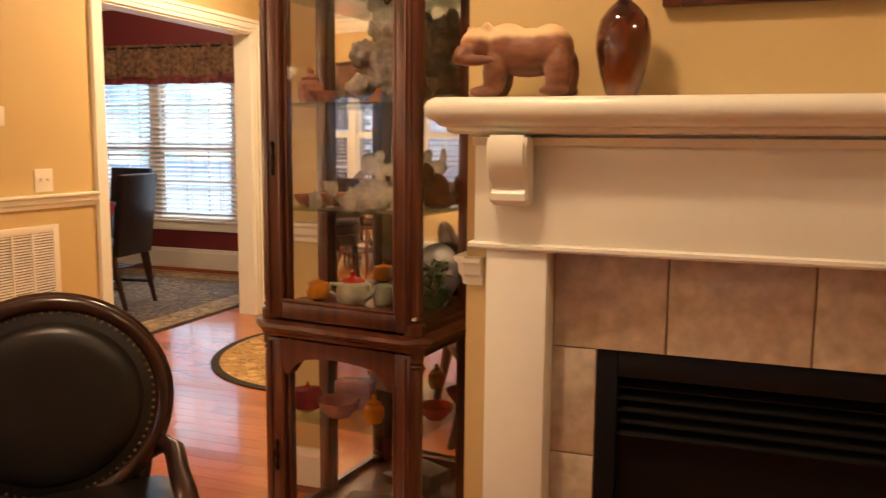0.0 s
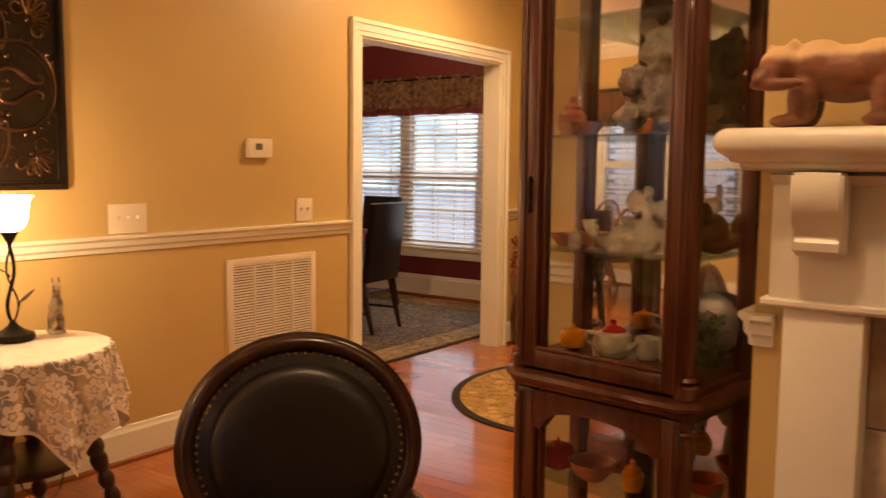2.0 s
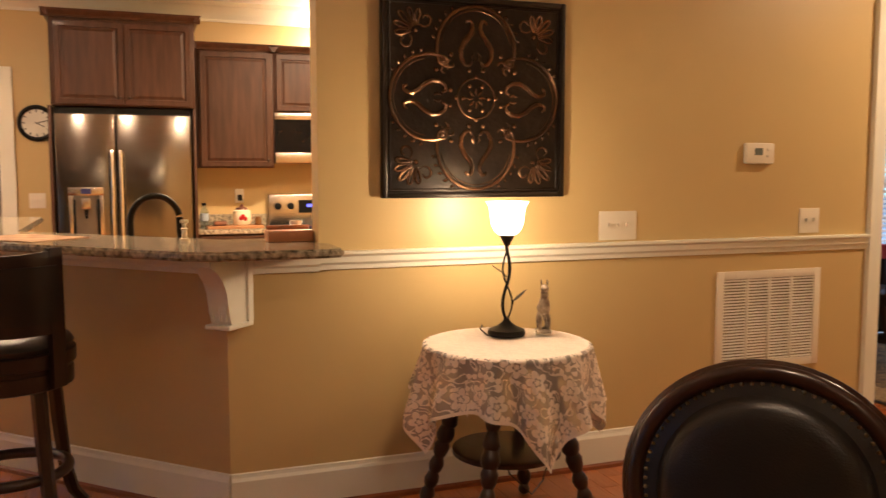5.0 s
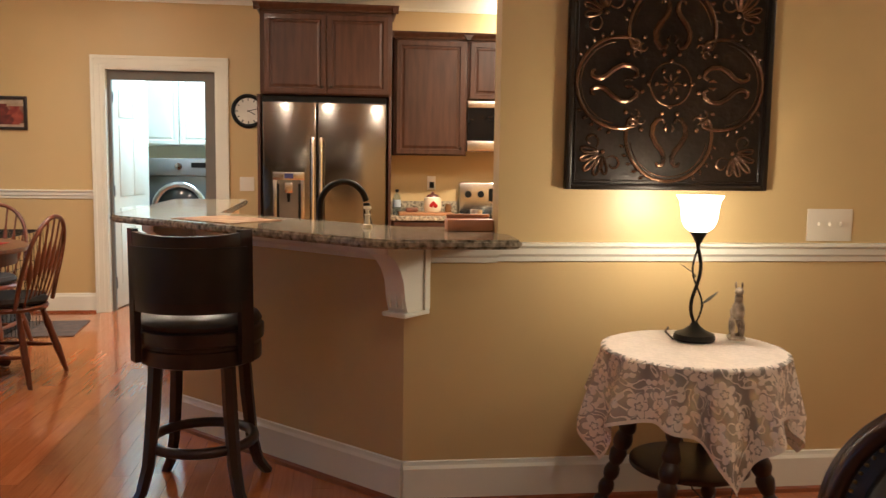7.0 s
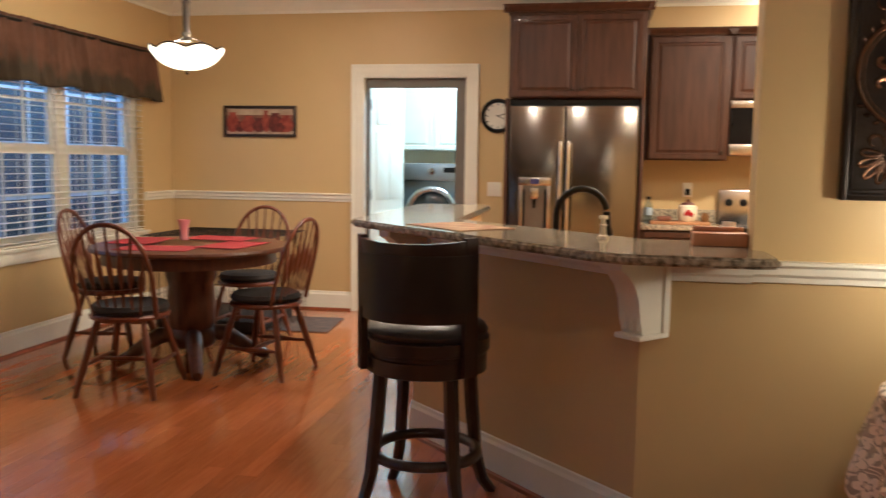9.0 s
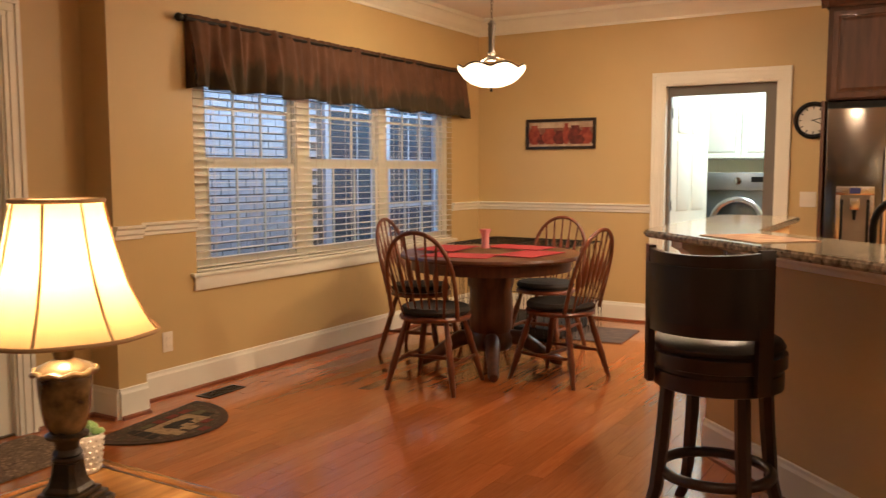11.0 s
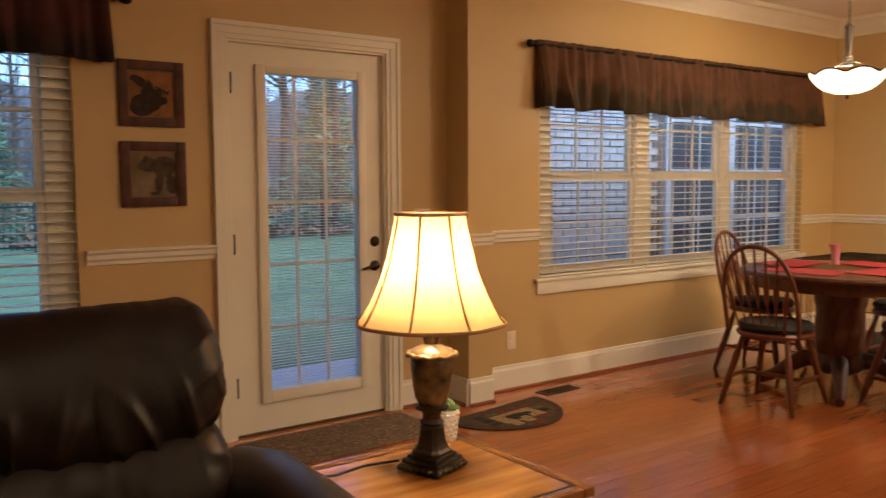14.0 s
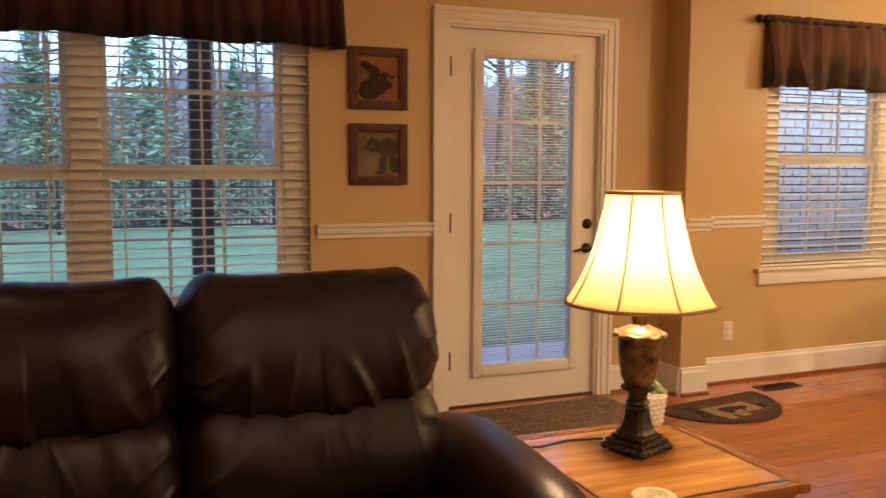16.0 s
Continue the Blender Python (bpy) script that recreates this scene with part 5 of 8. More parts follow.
plate("light_switch", pose(-3.0995, 2.602, 1.075, 0, 0, 90), 0.188, 0.126, 3, "wide white three-gang light switch above the chair rail", "light switch")
plate("light_switch", pose(-3.0995, 3.664, 1.077, 0, 0, 90), 0.118, 0.118, 2, "white double light switch by the cased opening", "light switch")
plate("light_switch", pose(-7.2595, -0.09, 1.085, 0, 0, 90), 0.118, 0.118, 2, "white double light switch beside the refrigerator", "light switch")
plate("wall_outlet", pose(-3.50, -2.9995, 0.322, 0, 0, 180), 0.072, 0.116, 1, "white wall outlet above the baseboard", "outlet", True)
plate("light_switch", pose(-2.86, -3.0545, 1.11, 0, 0, 180), 0.118, 0.118, 2, "white light switch beside the patio door", "light switch")
plate("wall_outlet", pose(-3.95, 0.07, 0.45, 0, 0, 45), 0.072, 0.116, 1, "white wall outlet on the half wall", "outlet", True)
plate("wall_outlet", pose(-7.2595, 1.47, 1.11, 0, 0, 90), 0.072, 0.116, 1, "white wall outlet over the kitchen counter", "outlet", True)
th = thing("thermostat", pose(-3.0995, 3.343, 1.394, 0, 0, 90), "white wall thermostat with a small grey screen", "thermostat")
bm = B()
box(bm, -0.08, 0.08, -0.028, 0, -0.048, 0.048, 0.008)
part("body", bm, PLASTIC, th)
bm = B()
box(bm, -0.035, 0.01, -0.0295, -0.027, -0.008, 0.024)
part("screen", bm, mat("lcd_grey", (0.12, 0.14, 0.13), 0.2), th, "dark grey display")
for z in (-0.012, 0.018):
    bm = B()
    box(bm, 0.035, 0.052, -0.031, -0.027, z - 0.006, z + 0.006, 0.001)
    part("button", bm, PLASTIC, th)
ve = thing("return_air_grille", pose(-3.0995, 3.438, 0.612, 0, 0, 90), "white louvred return air grille in the wall", "vent")
bm = B()
for a, b, c, d in ((-0.302, -0.265, -0.235, 0.235), (0.265, 0.302, -0.235, 0.235), (-0.265, 0.265, 0.198, 0.235), (-0.265, 0.265, -0.235, -0.198), (-0.006 - 0.13, 0.006 - 0.13, -0.198, 0.198), (-0.006, 0.006, -0.198, 0.198), (0.124, 0.136, -0.198, 0.198)):
    box(bm, a, b, -0.012, 0, c, d, 0.001)
part("frame", bm, PLASTIC, ve)
bm = B()
box(bm, -0.265, 0.265, -0.002, 0, -0.198, 0.198)
part("backing", bm, mat("dark_duct", (0.24, 0.18, 0.11), 0.9), ve)
sl = None
for k in range(28):
    if sl is None:
        bm = B()
        box(bm, -0.265, 0.265, -0.005, 0.005, -0.0012, 0.0012, m=Matrix.Rotation(radians(40), 4, "X"))
        sl = part("louver", bm, PLASTIC, ve, smooth=False)
        ob = sl
    else:
        ob = new("louver", sl.data)
        ob.parent = ve
    ob.location = (0, -0.007, -0.19 + k * 0.0141)

# ---- lace table ----
PARLOUR = mat("blackened_mahogany", (0.030, 0.011, 0.007), 0.34, var=0.4, scale=6, stretch=(5, 5, 0.7), coat=0.2)
tb = thing("parlour_table", pose(-2.67, 1.88, 0), "round dark wooden parlour table with turned legs", "table")
bm = B()
lathe(bm, [(0.28, 0.655), (0.30, 0.66), (0.30, 0.680), (0.29, 0.684), (0.01, 0.684)], 40)
part("tabletop", bm, PARLOUR, tb)
bm = B()
lathe(bm, [(0.185, 0.275), (0.20, 0.28), (0.20, 0.295), (0.185, 0.30), (0.01, 0.30)], 40)
part("lower_shelf", bm, PARLOUR, tb)
for k in range(4):
    a = radians(-38 + 90 * k)
    bm = B()
    n = 40
    pts = [Vector((cos(a) * (0.13 + 0.19 * (1 - f)), sin(a) * (0.13 + 0.19 * (1 - f)), 0.05 + 0.61 * f)) for f in [q / n for q in range(n + 1)]]
    tube(bm, pts, [0.018 + 0.011 * abs(sin(q * 0.79)) + (0.006 if 14 < q < 22 else 0) for q in range(n + 1)], 14)
    lg = part("leg", bm, PARLOUR, tb)
    bm = B()
    bmesh.ops.create_icosphere(bm, subdivisions=2, radius=0.024, matrix=Matrix.Translation((cos(a) * 0.315, sin(a) * 0.315, 0.024)))
    tube(bm, [(cos(a) * 0.30, sin(a) * 0.30, 0.06), (cos(a) * 0.345, sin(a) * 0.345, 0.045), (cos(a) * 0.35, sin(a) * 0.35, 0.015)], [0.012, 0.010, 0.006], 8)
    part("claw_foot", bm, PARLOUR, lg)
# white disc added below the lace, for the white of its lamplit top
bm = B()
lathe(bm, [(0.296, 0.6845), (0.298, 0.686), (0.01, 0.687)], 40)
part("added_white_disc", bm, mat("white_disc_under_lace", (0.78, 0.74, 0.66), 0.95, var=0.05, scale=20), tb, "white disc added below the lace to brighten its top")


def lace_material(half):
    """White lace: five-petalled flowers, leaves and scrolls on an open net, a middle made denser for its lamplit white
    look, and a solid hem.
    """
    m = bpy.data.materials.new("white_lace")
    m.use_nodes = True
    nt = m.node_tree
    p = nt.nodes["Principled BSDF"]
    p.inputs["Base Color"].default_value, p.inputs["Roughness"].default_value = (0.92, 0.82, 0.73, 1), 0.9

    def math_(op, a, b=None, c=None):
        n = nt.nodes.new("ShaderNodeMath")
        n.operation = op
        for k, v in enumerate((a, b, c)):
            if v is None:
                continue
            if isinstance(v, (int, float)):
                n.inputs[k].default_value = v
            else:
                nt.links.new(v, n.inputs[k])
        return n.outputs[0]

    def vec(op, a, b):
        n = nt.nodes.new("ShaderNodeVectorMath")
        n.operation = op
        nt.links.new(a, n.inputs[0])
        nt.links.new(b, n.inputs[1])
        return n

    uv = nt.nodes.new("ShaderNodeTexCoord").outputs["UV"]

    def cells(scale, rand):
        v = nt.nodes.new("ShaderNodeTexVoronoi")
        v.voronoi_dimensions = "2D"
        v.inputs["Scale"].default_value, v.inputs["Randomness"].default_value = scale, rand
        nt.links.new(uv, v.inputs["Vector"])
        d = vec("SUBTRACT", uv, v.outputs["Position"])
        q = nt.nodes.new("ShaderNodeSeparateXYZ")
        nt.links.new(d.outputs[0], q.inputs[0])
        ln = nt.nodes.new("ShaderNodeVectorMath")
        ln.operation = "LENGTH"
        nt.links.new(d.outputs[0], ln.inputs[0])
        return ln.outputs["Value"], math_("ARCTAN2", q.outputs[1], q.outputs[0])

    rad, ang = cells(9.0, 0.5)
    petal = math_("MULTIPLY_ADD", math_("ABSOLUTE", math_("COSINE", math_("MULTIPLY", ang, 2.5))), 0.020, 0.021)
    q = math_("DIVIDE", rad, petal)
    flower = math_("MULTIPLY", math_("LESS_THAN", q, 1.0), math_("SUBTRACT", 1.0, math_("MULTIPLY", math_("GREATER_THAN", q, 0.26), math_("LESS_THAN", q, 0.40))))
    rad2, ang2 = cells(16.0, 0.8)
    leaf = math_("MULTIPLY_ADD", math_("COSINE", math_("MULTIPLY", ang2, 2.0)), 0.0105, 0.0125)
    q2 = math_("DIVIDE", rad2, math_("MAXIMUM", leaf, 0.001))
    ring = math_("MULTIPLY", math_("LESS_THAN", q2, 1.0), math_("GREATER_THAN", q, 1.12))
    nz = nt.nodes.new("ShaderNodeTexNoise")
    nz.noise_dimensions = "2D"
    nz.inputs["Scale"].default_value, nz.inputs["Detail"].default_value, nz.inputs["Distortion"].default_value = 13.0, 0.0, 1.8
    nt.links.new(uv, nz.inputs["Vector"])
    scroll = math_("MULTIPLY", math_("LESS_THAN", math_("ABSOLUTE", math_("SUBTRACT", nz.outputs[0], 0.5)), 0.055), math_("GREATER_THAN", q, 1.15))
    ring = math_("MAXIMUM", ring, scroll)
    sep = nt.nodes.new("ShaderNodeSeparateXYZ")
    nt.links.new(uv, sep.inputs[0])
    hem = math_("GREATER_THAN", math_("MAXIMUM", math_("ABSOLUTE", sep.outputs[0]), math_("ABSOLUTE", sep.outputs[1])), half - 0.012)
    solid_ = math_("MAXIMUM", math_("MAXIMUM", flower, ring), hem)
    span = nt.nodes.new("ShaderNodeVectorMath")
    span.operation = "LENGTH"
    nt.links.new(uv, span.inputs[0])
    bright_middle = math_("MULTIPLY", math_("LESS_THAN", span.outputs["Value"], 0.295), 0.86)  # middle made near opaque, to look as bright as under the lamp
    cover = math_("MAXIMUM", math_("MULTIPLY_ADD", solid_, 0.60, 0.32), bright_middle)
    mx, tr = nt.nodes.new("ShaderNodeMixShader"), nt.nodes.new("ShaderNodeBsdfTransparent")
    nt.links.new(cover, mx.inputs[0])
    nt.links.new(tr.outputs[0], mx.inputs[1])
    nt.links.new(p.outputs[0], mx.inputs[2])
    nt.links.new(mx.outputs[0], nt.nodes["Material Output"].inputs[0])
    return m


bm = B()
uvl = bm.loops.layers.uv.new("uv")
n, S, R = 110, 0.98, 0.302
LACE = lace_material(S / 2)
g = []
for i in range(n + 1):
    row = []
    for j in range(n + 1):
        u, v = S * (i / n - 0.5), S * (j / n - 0.5)
        x, y = (u - v) / sqrt(2), (u + v) / sqrt(2)
        d, a = sqrt(x * x + y * y), atan2(y, x)
        if d <= R:
            q = (x, y, 0.0)
        else:
            dr = d - R
            ridge = (0.5 + 0.5 * cos(12 * a + 1.2 + 0.7 * sin(3 * a + 0.5))) ** 1.6
            rr = R + 0.008 + min(dr, 0.26) * (0.02 + 0.30 * ridge + 0.05 * sin(5 * a))
            q = (rr * cos(a + 0.10 * dr * sin(12 * a)), rr * sin(a + 0.10 * dr * sin(12 * a)), -dr * 0.97 - 0.003)
        vert = bm.verts.new((q[0], q[1], q[2] + 0.690))
        row.append((vert, (u, v)))
    g.append(row)
for i in range(n):
    for j in range(n):
        c = (g[i][j], g[i + 1][j], g[i + 1][j + 1], g[i][j + 1])
        f = bm.faces.new([k[0] for k in c])
        for l, k in zip(f.loops, c):
            l[uvl].uv = k[1]
solid("lace_tablecloth", bm, LACE, "white floral lace cloth draped over the round table", "tablecloth", m=pose(-2.67, 1.88, 0, 0, 0, 1))
lp = thing("tulip_lamp", pose(-2.775, 1.925, 0.6935) @ Matrix.Diagonal((1, 1, 0.915, 1)), "small iron vine lamp with a lit tulip glass shade", "table lamp")
bm = B()
lathe(bm, [(0.068, 0), (0.072, 0.008), (0.068, 0.024), (0.05, 0.032), (0.035, 0.04), (0.018, 0.055), (0.010, 0.07)], 28)
part("base", bm, IRON, lp)
bm = B()
tube(bm, [(0.010 * sin(f * 6.0), -0.024 * sin(f * 6.6) * (1 - 0.45 * f), 0.06 + 0.32 * f) for f in [q / 24 for q in range(25)]], 0.0065, 8)
tube(bm, [(-0.012 * sin(f * 6.0), 0.032 * sin(f * 6.6) * (1 - 0.5 * f), 0.06 + 0.32 * f) for f in [q / 24 for q in range(25)]], 0.0036, 8)
lathe(bm, [(0.008, 0.37), (0.016, 0.385), (0.030, 0.415), (0.030, 0.42), (0.01, 0.42)], 20)
part("stem", bm, IRON, lp)
for c, d, root in (((0.006, -0.036, 0.272), (0.010, -0.033, 0.023), (0, -0.004, 0.245)), ((0.006, 0.050, 0.163), (0.008, 0.025, 0.026), (0, 0.026, 0.125))):
    bm = B()
    c, d, root = Vector(c), Vector(d), Vector(root)
    side = Vector((0.45, -d.z, d.y)).normalized() * 0.0165
    edge = []
    for w in (1, -1):
        for k in range(9):
            f = -1 + k / 4 if w > 0 else 1 - k / 4
            if w < 0 and k in (0, 8):
                continue
            edge.append(bm.verts.new(c + d * f + side * (w * max(0.0, (1 - f * f) ** 0.75 * (1 - 0.25 * f)))))
    f = bm.faces.new(edge)
    ext = bmesh.ops.extrude_face_region(bm, geom=[f])
    bmesh.ops.translate(bm, verts=[v for v in ext["geom"] if isinstance(v, bmesh.types.BMVert)], vec=(0.003, 0, 0.001))
    tube(bm, [c - d * 0.9, (c - d + root) * 0.5 + Vector((0, 0, -0.006)), root], 0.0026, 6)
    part("leaf", bm, IRON, lp)
bm = B()
prof = [(0.030, 0.415), (0.048, 0.430), (0.060, 0.46), (0.064, 0.50), (0.068, 0.53), (0.080, 0.550), (0.078, 0.551), (0.065, 0.53), (0.061, 0.50), (0.057, 0.46), (0.045, 0.434), (0.028, 0.42)]
rings = [[bm.verts.new((r * cos(2 * pi * k / 32), r * sin(2 * pi * k / 32), z)) for k in range(32)] for r, z in prof]
for a, b in zip(rings, rings[1:]):
    for k in range(32):
        bm.faces.new((a[k], a[(k + 1) % 32], b[(k + 1) % 32], b[k]))
sh = part("shade", bm, glow("lit_opal_glass", (1.0, 0.80, 0.48), 4.0), lp, "glowing tulip-shaped opal glass shade")
sh.visible_shadow = False
bm = B()
tube(bm, [(-2.78, 1.85, 0.69 + 0.006), (-2.90, 1.87, 0.698), (-3.0, 1.92, 0.694), (-3.05, 1.95, 0.5), (-2.9, 2.0, 0.1), (-2.86, 2.08, 0.02), (-3.0, 2.2, 0.012), (-3.06, 2.3, 0.2)], 0.003, 6)
cd = part("cord", bm, mat("brown_cord", (0.05, 0.03, 0.02), 0.6), lp, "thin brown electric cord")
cd.matrix_parent_inverse = lp.matrix_world.inverted()
organic("horse_figurine", [(0.024, 0.013, 0.05, 0.0085, 0.0075, 0.034), (0.024, -0.013, 0.05, 0.0085, 0.0075, 0.034), (-0.024, 0.013, 0.05, 0.009, 0.008, 0.034), (-0.024, -0.013, 0.05, 0.009, 0.008, 0.034),
                          (0, 0, 0.097, 0.036, 0.021, 0.024), (0.020, 0, 0.110, 0.019, 0.019, 0.032), (0.020, 0, 0.145, 0.014, 0.012, 0.032), (0.030, 0, 0.172, 0.021, 0.013, 0.013), (0.016, 0.009, 0.192, 0.004, 0.0035, 0.013), (0.016, -0.009, 0.192, 0.004, 0.0035, 0.013),
                          (0.004, 0.002, 0.158, 0.007, 0.006, 0.030), (-0.046, 0.012, 0.070, 0.011, 0.012, 0.034), (0, 0.018, 0.014, 0.044, 0.008, 0.007), (0, -0.018, 0.014, 0.044, 0.008, 0.007), (0.026, 0, 0.016, 0.008, 0.024, 0.008), (-0.026, 0, 0.016, 0.008, 0.024, 0.008)],
        mat("painted_pottery", (0.045, 0.022, 0.013), 0.4, color2=(0.60, 0.48, 0.36), scale=26), "small mottled brown pottery horse figurine", "figurine", pose(-2.735, 2.06, 0.6935, 0, 0, -20) @ Matrix.Diagonal((1.1, 1.2, 1.05, 1)), 0.003, 2)
# ---- breakfast bar ----
bm = B()
prism(bm, [(-2.845, 1.318), (-2.825, 1.26), (-2.83, 0.86), (-2.90, 0.76), (-3.98, -0.33), (-4.06, -0.37), (-5.53, -0.37), (-5.62, -0.30), (-5.62, 0.06), (-5.56, 0.10), (-4.22, 0.10), (-3.40, 0.94), (-3.40, 1.275), (-3.098, 1.275), (-3.063, 1.30), (-3.063, 1.318)], 1.003, 1.036)
bmesh.ops.bevel(bm, geom=[e for e in bm.edges if abs(e.verts[0].co.z - e.verts[1].co.z) < 1e-4], offset=0.009, segments=3, affect="EDGES")
solid("granite_countertop", bm, GRANITE, "polished speckled brown and cream granite breakfast bar", "countertop")


def corbel(m):
    t = thing("bar_bracket", m, "white painted wooden bracket under the bar top", "bracket")
    bm = B()
    pr = [(0, 0), (0.235, 0), (0.235, -0.025), (0.20, -0.045), (0.165, -0.085), (0.145, -0.13), (0.135, -0.20), (0.12, -0.245), (0.0, -0.245)]
    ring = [[bm.verts.new((s, -a, b)) for a, b in pr] for s in (-0.045, 0.045)]
    for k in range(len(pr)):
        bm.faces.new((ring[0][k], ring[0][(k + 1) % len(pr)], ring[1][(k + 1) % len(pr)], ring[1][k]))
    bm.faces.new(ring[0][::-1])
    bm.faces.new(ring[1])
    part("scroll", bm, WHITE, t)
    bm = B()
    for k in (-0.028, 0.0, 0.028):
        box(bm, k - 0.006, k + 0.006, -0.139, -0.128, -0.23, -0.10, 0.002)
    part("reed", bm, WHITE, t)
    bm = B()
    box(bm, -0.055, 0.055, -0.148, 0.0, -0.262, -0.2455, 0.004)
    box(bm, -0.055, -0.0455, -0.03, 0.0, -0.245, -0.002)
    box(bm, 0.0455, 0.055, -0.03, 0.0, -0.245, -0.002)
    part("foot_block", bm, WHITE, t)


corbel(pose(-3.112, 0.985, 1.0, 0, 0, 47))
corbel(pose(-4.02, 0.01, 1.0, 0, 0, 45))
fa = thing("kitchen_faucet", pose(-3.93, 0.60, 0.835, 0, 0, 20), "tall black gooseneck pull-down kitchen faucet", "faucet")
bm = B()
lathe(bm, [(0.03, 0), (0.03, 0.01), (0.024, 0.02), (0.022, 0.14), (0.016, 0.15)], 20)
part("base", bm, BLACK, fa)
bm = B()
tube(bm, [(0, 0, 0.14), (0, 0, 0.25)] + [(0, 0.115 - 0.115 * cos(t), 0.25 + 0.115 * sin(t)) for t in [k * pi / 14 for k in range(1, 14)]], 0.015, 14)
part("neck", bm, BLACK, fa)
bm = B()
tube(bm, [(0, 0.229, 0.265), (0, 0.232, 0.20), (0, 0.245, 0.14)], [0.016, 0.018, 0.022], 14)
part("spray_head", bm, BLACK, fa)
bm = B()
tube(bm, [(0.02, 0, 0.10), (0.06, 0, 0.11), (0.09, -0.01, 0.14)], [0.010, 0.008, 0.006], 8)
part("lever", bm, BLACK, fa)
bm = B()
lathe(bm, [(0.02, 0), (0.02, 0.01), (0.012, 0.015), (0.010, 0.045), (0.015, 0.05), (0.008, 0.055), (0.008, 0.07), (0.017, 0.075), (0.015, 0.085)], 18)
solid("soap_dispenser", bm, mat("ivory_enamel", (0.75, 0.68, 0.5), 0.25), "small ivory soap pump on the bar top", "dispenser", m=pose(-3.36, 0.80, 1.036))
nb = thing("napkin_box", pose(-3.23, 1.19, 1.036, 0, 0, 90), "tan leather napkin box on the bar top", "box")
NLE = mat("tan_leather", (0.48, 0.21, 0.10), 0.5, var=0.2)
bm = B()
box(bm, -0.09, 0.09, -0.045, 0.045, 0, 0.045, 0.004)
part("tray", bm, NLE, nb)
bm = B()
box(bm, -0.085, 0.085, 0.03, 0.044, 0.0455, 0.062, 0.003)
part("back_lip", bm, NLE, nb)
bm = B()
lathe(bm, [(0.020, 0), (0.022, 0.004), (0.024, 0.075), (0.021, 0.075), (0.019, 0.006)], 20)
solid("white_cup", bm, mat("white_glaze", (0.78, 0.75, 0.68), 0.25), "small white cup beside the napkin box", "cup", m=pose(-3.335, 1.235, 1.036))
bm = B()
box(bm, -0.2, 0.2, -0.14, 0.14, 0, 0.003)
solid("placemat", bm, mat("russet_print_mat", (0.25, 0.10, 0.05), 0.7, color2=(0.50, 0.34, 0.18), scale=14), "russet printed placemat on the bar top", "placemat", m=pose(-3.74, 0.20, 1.0365, 0, 0, 45))

# ---- bar stool ----
st = thing("bar_stool", pose(-3.288, 0.160, 0, 0, 0, 84) @ Matrix.Diagonal((1.06, 1.06, 1, 1)), "espresso wooden swivel bar stool with black leather", "bar stool")
for sx in (-1, 1):
    for sy in (-1, 1):
        bm = B()
        tube(bm, [(sx * 0.125, sy * 0.125, 0.56), (sx * 0.135, sy * 0.135, 0.36), (sx * 0.15, sy * 0.15, 0.16), (sx * 0.17, sy * 0.17, 0.06), (sx * 0.20, sy * 0.20, 0.0)], [0.026, 0.026, 0.024, 0.022, 0.020], 6)
        part("leg", bm, ESPRESSO, st)
bm = B()
tube(bm, [(0.185 * cos(2 * pi * k / 48), 0.185 * sin(2 * pi * k / 48), 0.215) for k in range(48)], 0.02, 10, True)
part("foot_ring", bm, ESPRESSO, st)
bm = B()
lathe(bm, [(0.205, 0.535), (0.215, 0.54), (0.215, 0.595), (0.21, 0.60), (0.21, 0.615), (0.225, 0.62), (0.225, 0.665), (0.215, 0.67), (0.01, 0.67)], 40)
part("seat_frame", bm, ESPRESSO, st)
bm = B()
lathe(bm, [(0.212, 0.672), (0.218, 0.69), (0.205, 0.712), (0.16, 0.728), (0.05, 0.733), (0.01, 0.733)], 40)
part("seat", bm, LEATHER, st)
for s in (-1, 1):
    bm = B()
    a = radians(-90 + s * 55)
    ring = [[bm.verts.new(((0.222 + q) * cos(a + d) , (0.222 + q) * sin(a + d) - 0.02 * max(0, z - 0.75) - k, z)) for q, d, k in ((0, -0.11, 0), (0.024, -0.11, 0), (0.024, 0.11, 0), (0, 0.11, 0))] for z in (0.55, 0.60, 0.75, 0.90, 1.045)]
    for p_, q_ in zip(ring, ring[1:]):
        for k in range(4):
            bm.faces.new((p_[k], p_[(k + 1) % 4], q_[(k + 1) % 4], q_[k]))
    bm.faces.new(ring[0][::-1])
    bm.faces.new(ring[-1])
    part("back_post", bm, ESPRESSO, st)


def backpanel(z0, z1, r0, r1, span, sag=0.0):
    bm = B()
    n = 24
    vs = []
    for k in range(n + 1):
        a = radians(-90 - span + 2 * span * k / n)
        u = 2 * k / n - 1
        vs.append([bm.verts.new((r * cos(a), r * sin(a) - 0.03 * (z - 0.7), z)) for r, z in ((r0, z0), (r1, z0), (r1, z1 - sag * (1 - u * u)), (r0, z1 - sag * (1 - u * u)))])
    for a, b in zip(vs, vs[1:]):
        for k in range(4):
            bm.faces.new((a[k], a[(k + 1) % 4], b[(k + 1) % 4], b[k]))
    bm.faces.new(vs[0][::-1])
    bm.faces.new(vs[-1])
    return bm


part("back_rail", backpanel(0.745, 0.785, 0.222, 0.242, 58), ESPRESSO, st)
part("top_rail", backpanel(0.985, 1.04, 0.222, 0.242, 58, 0.015), ESPRESSO, st)
part("backrest", backpanel(0.785, 0.985, 0.224, 0.246, 56), LEATHER, st)

# ---- kitchen ----


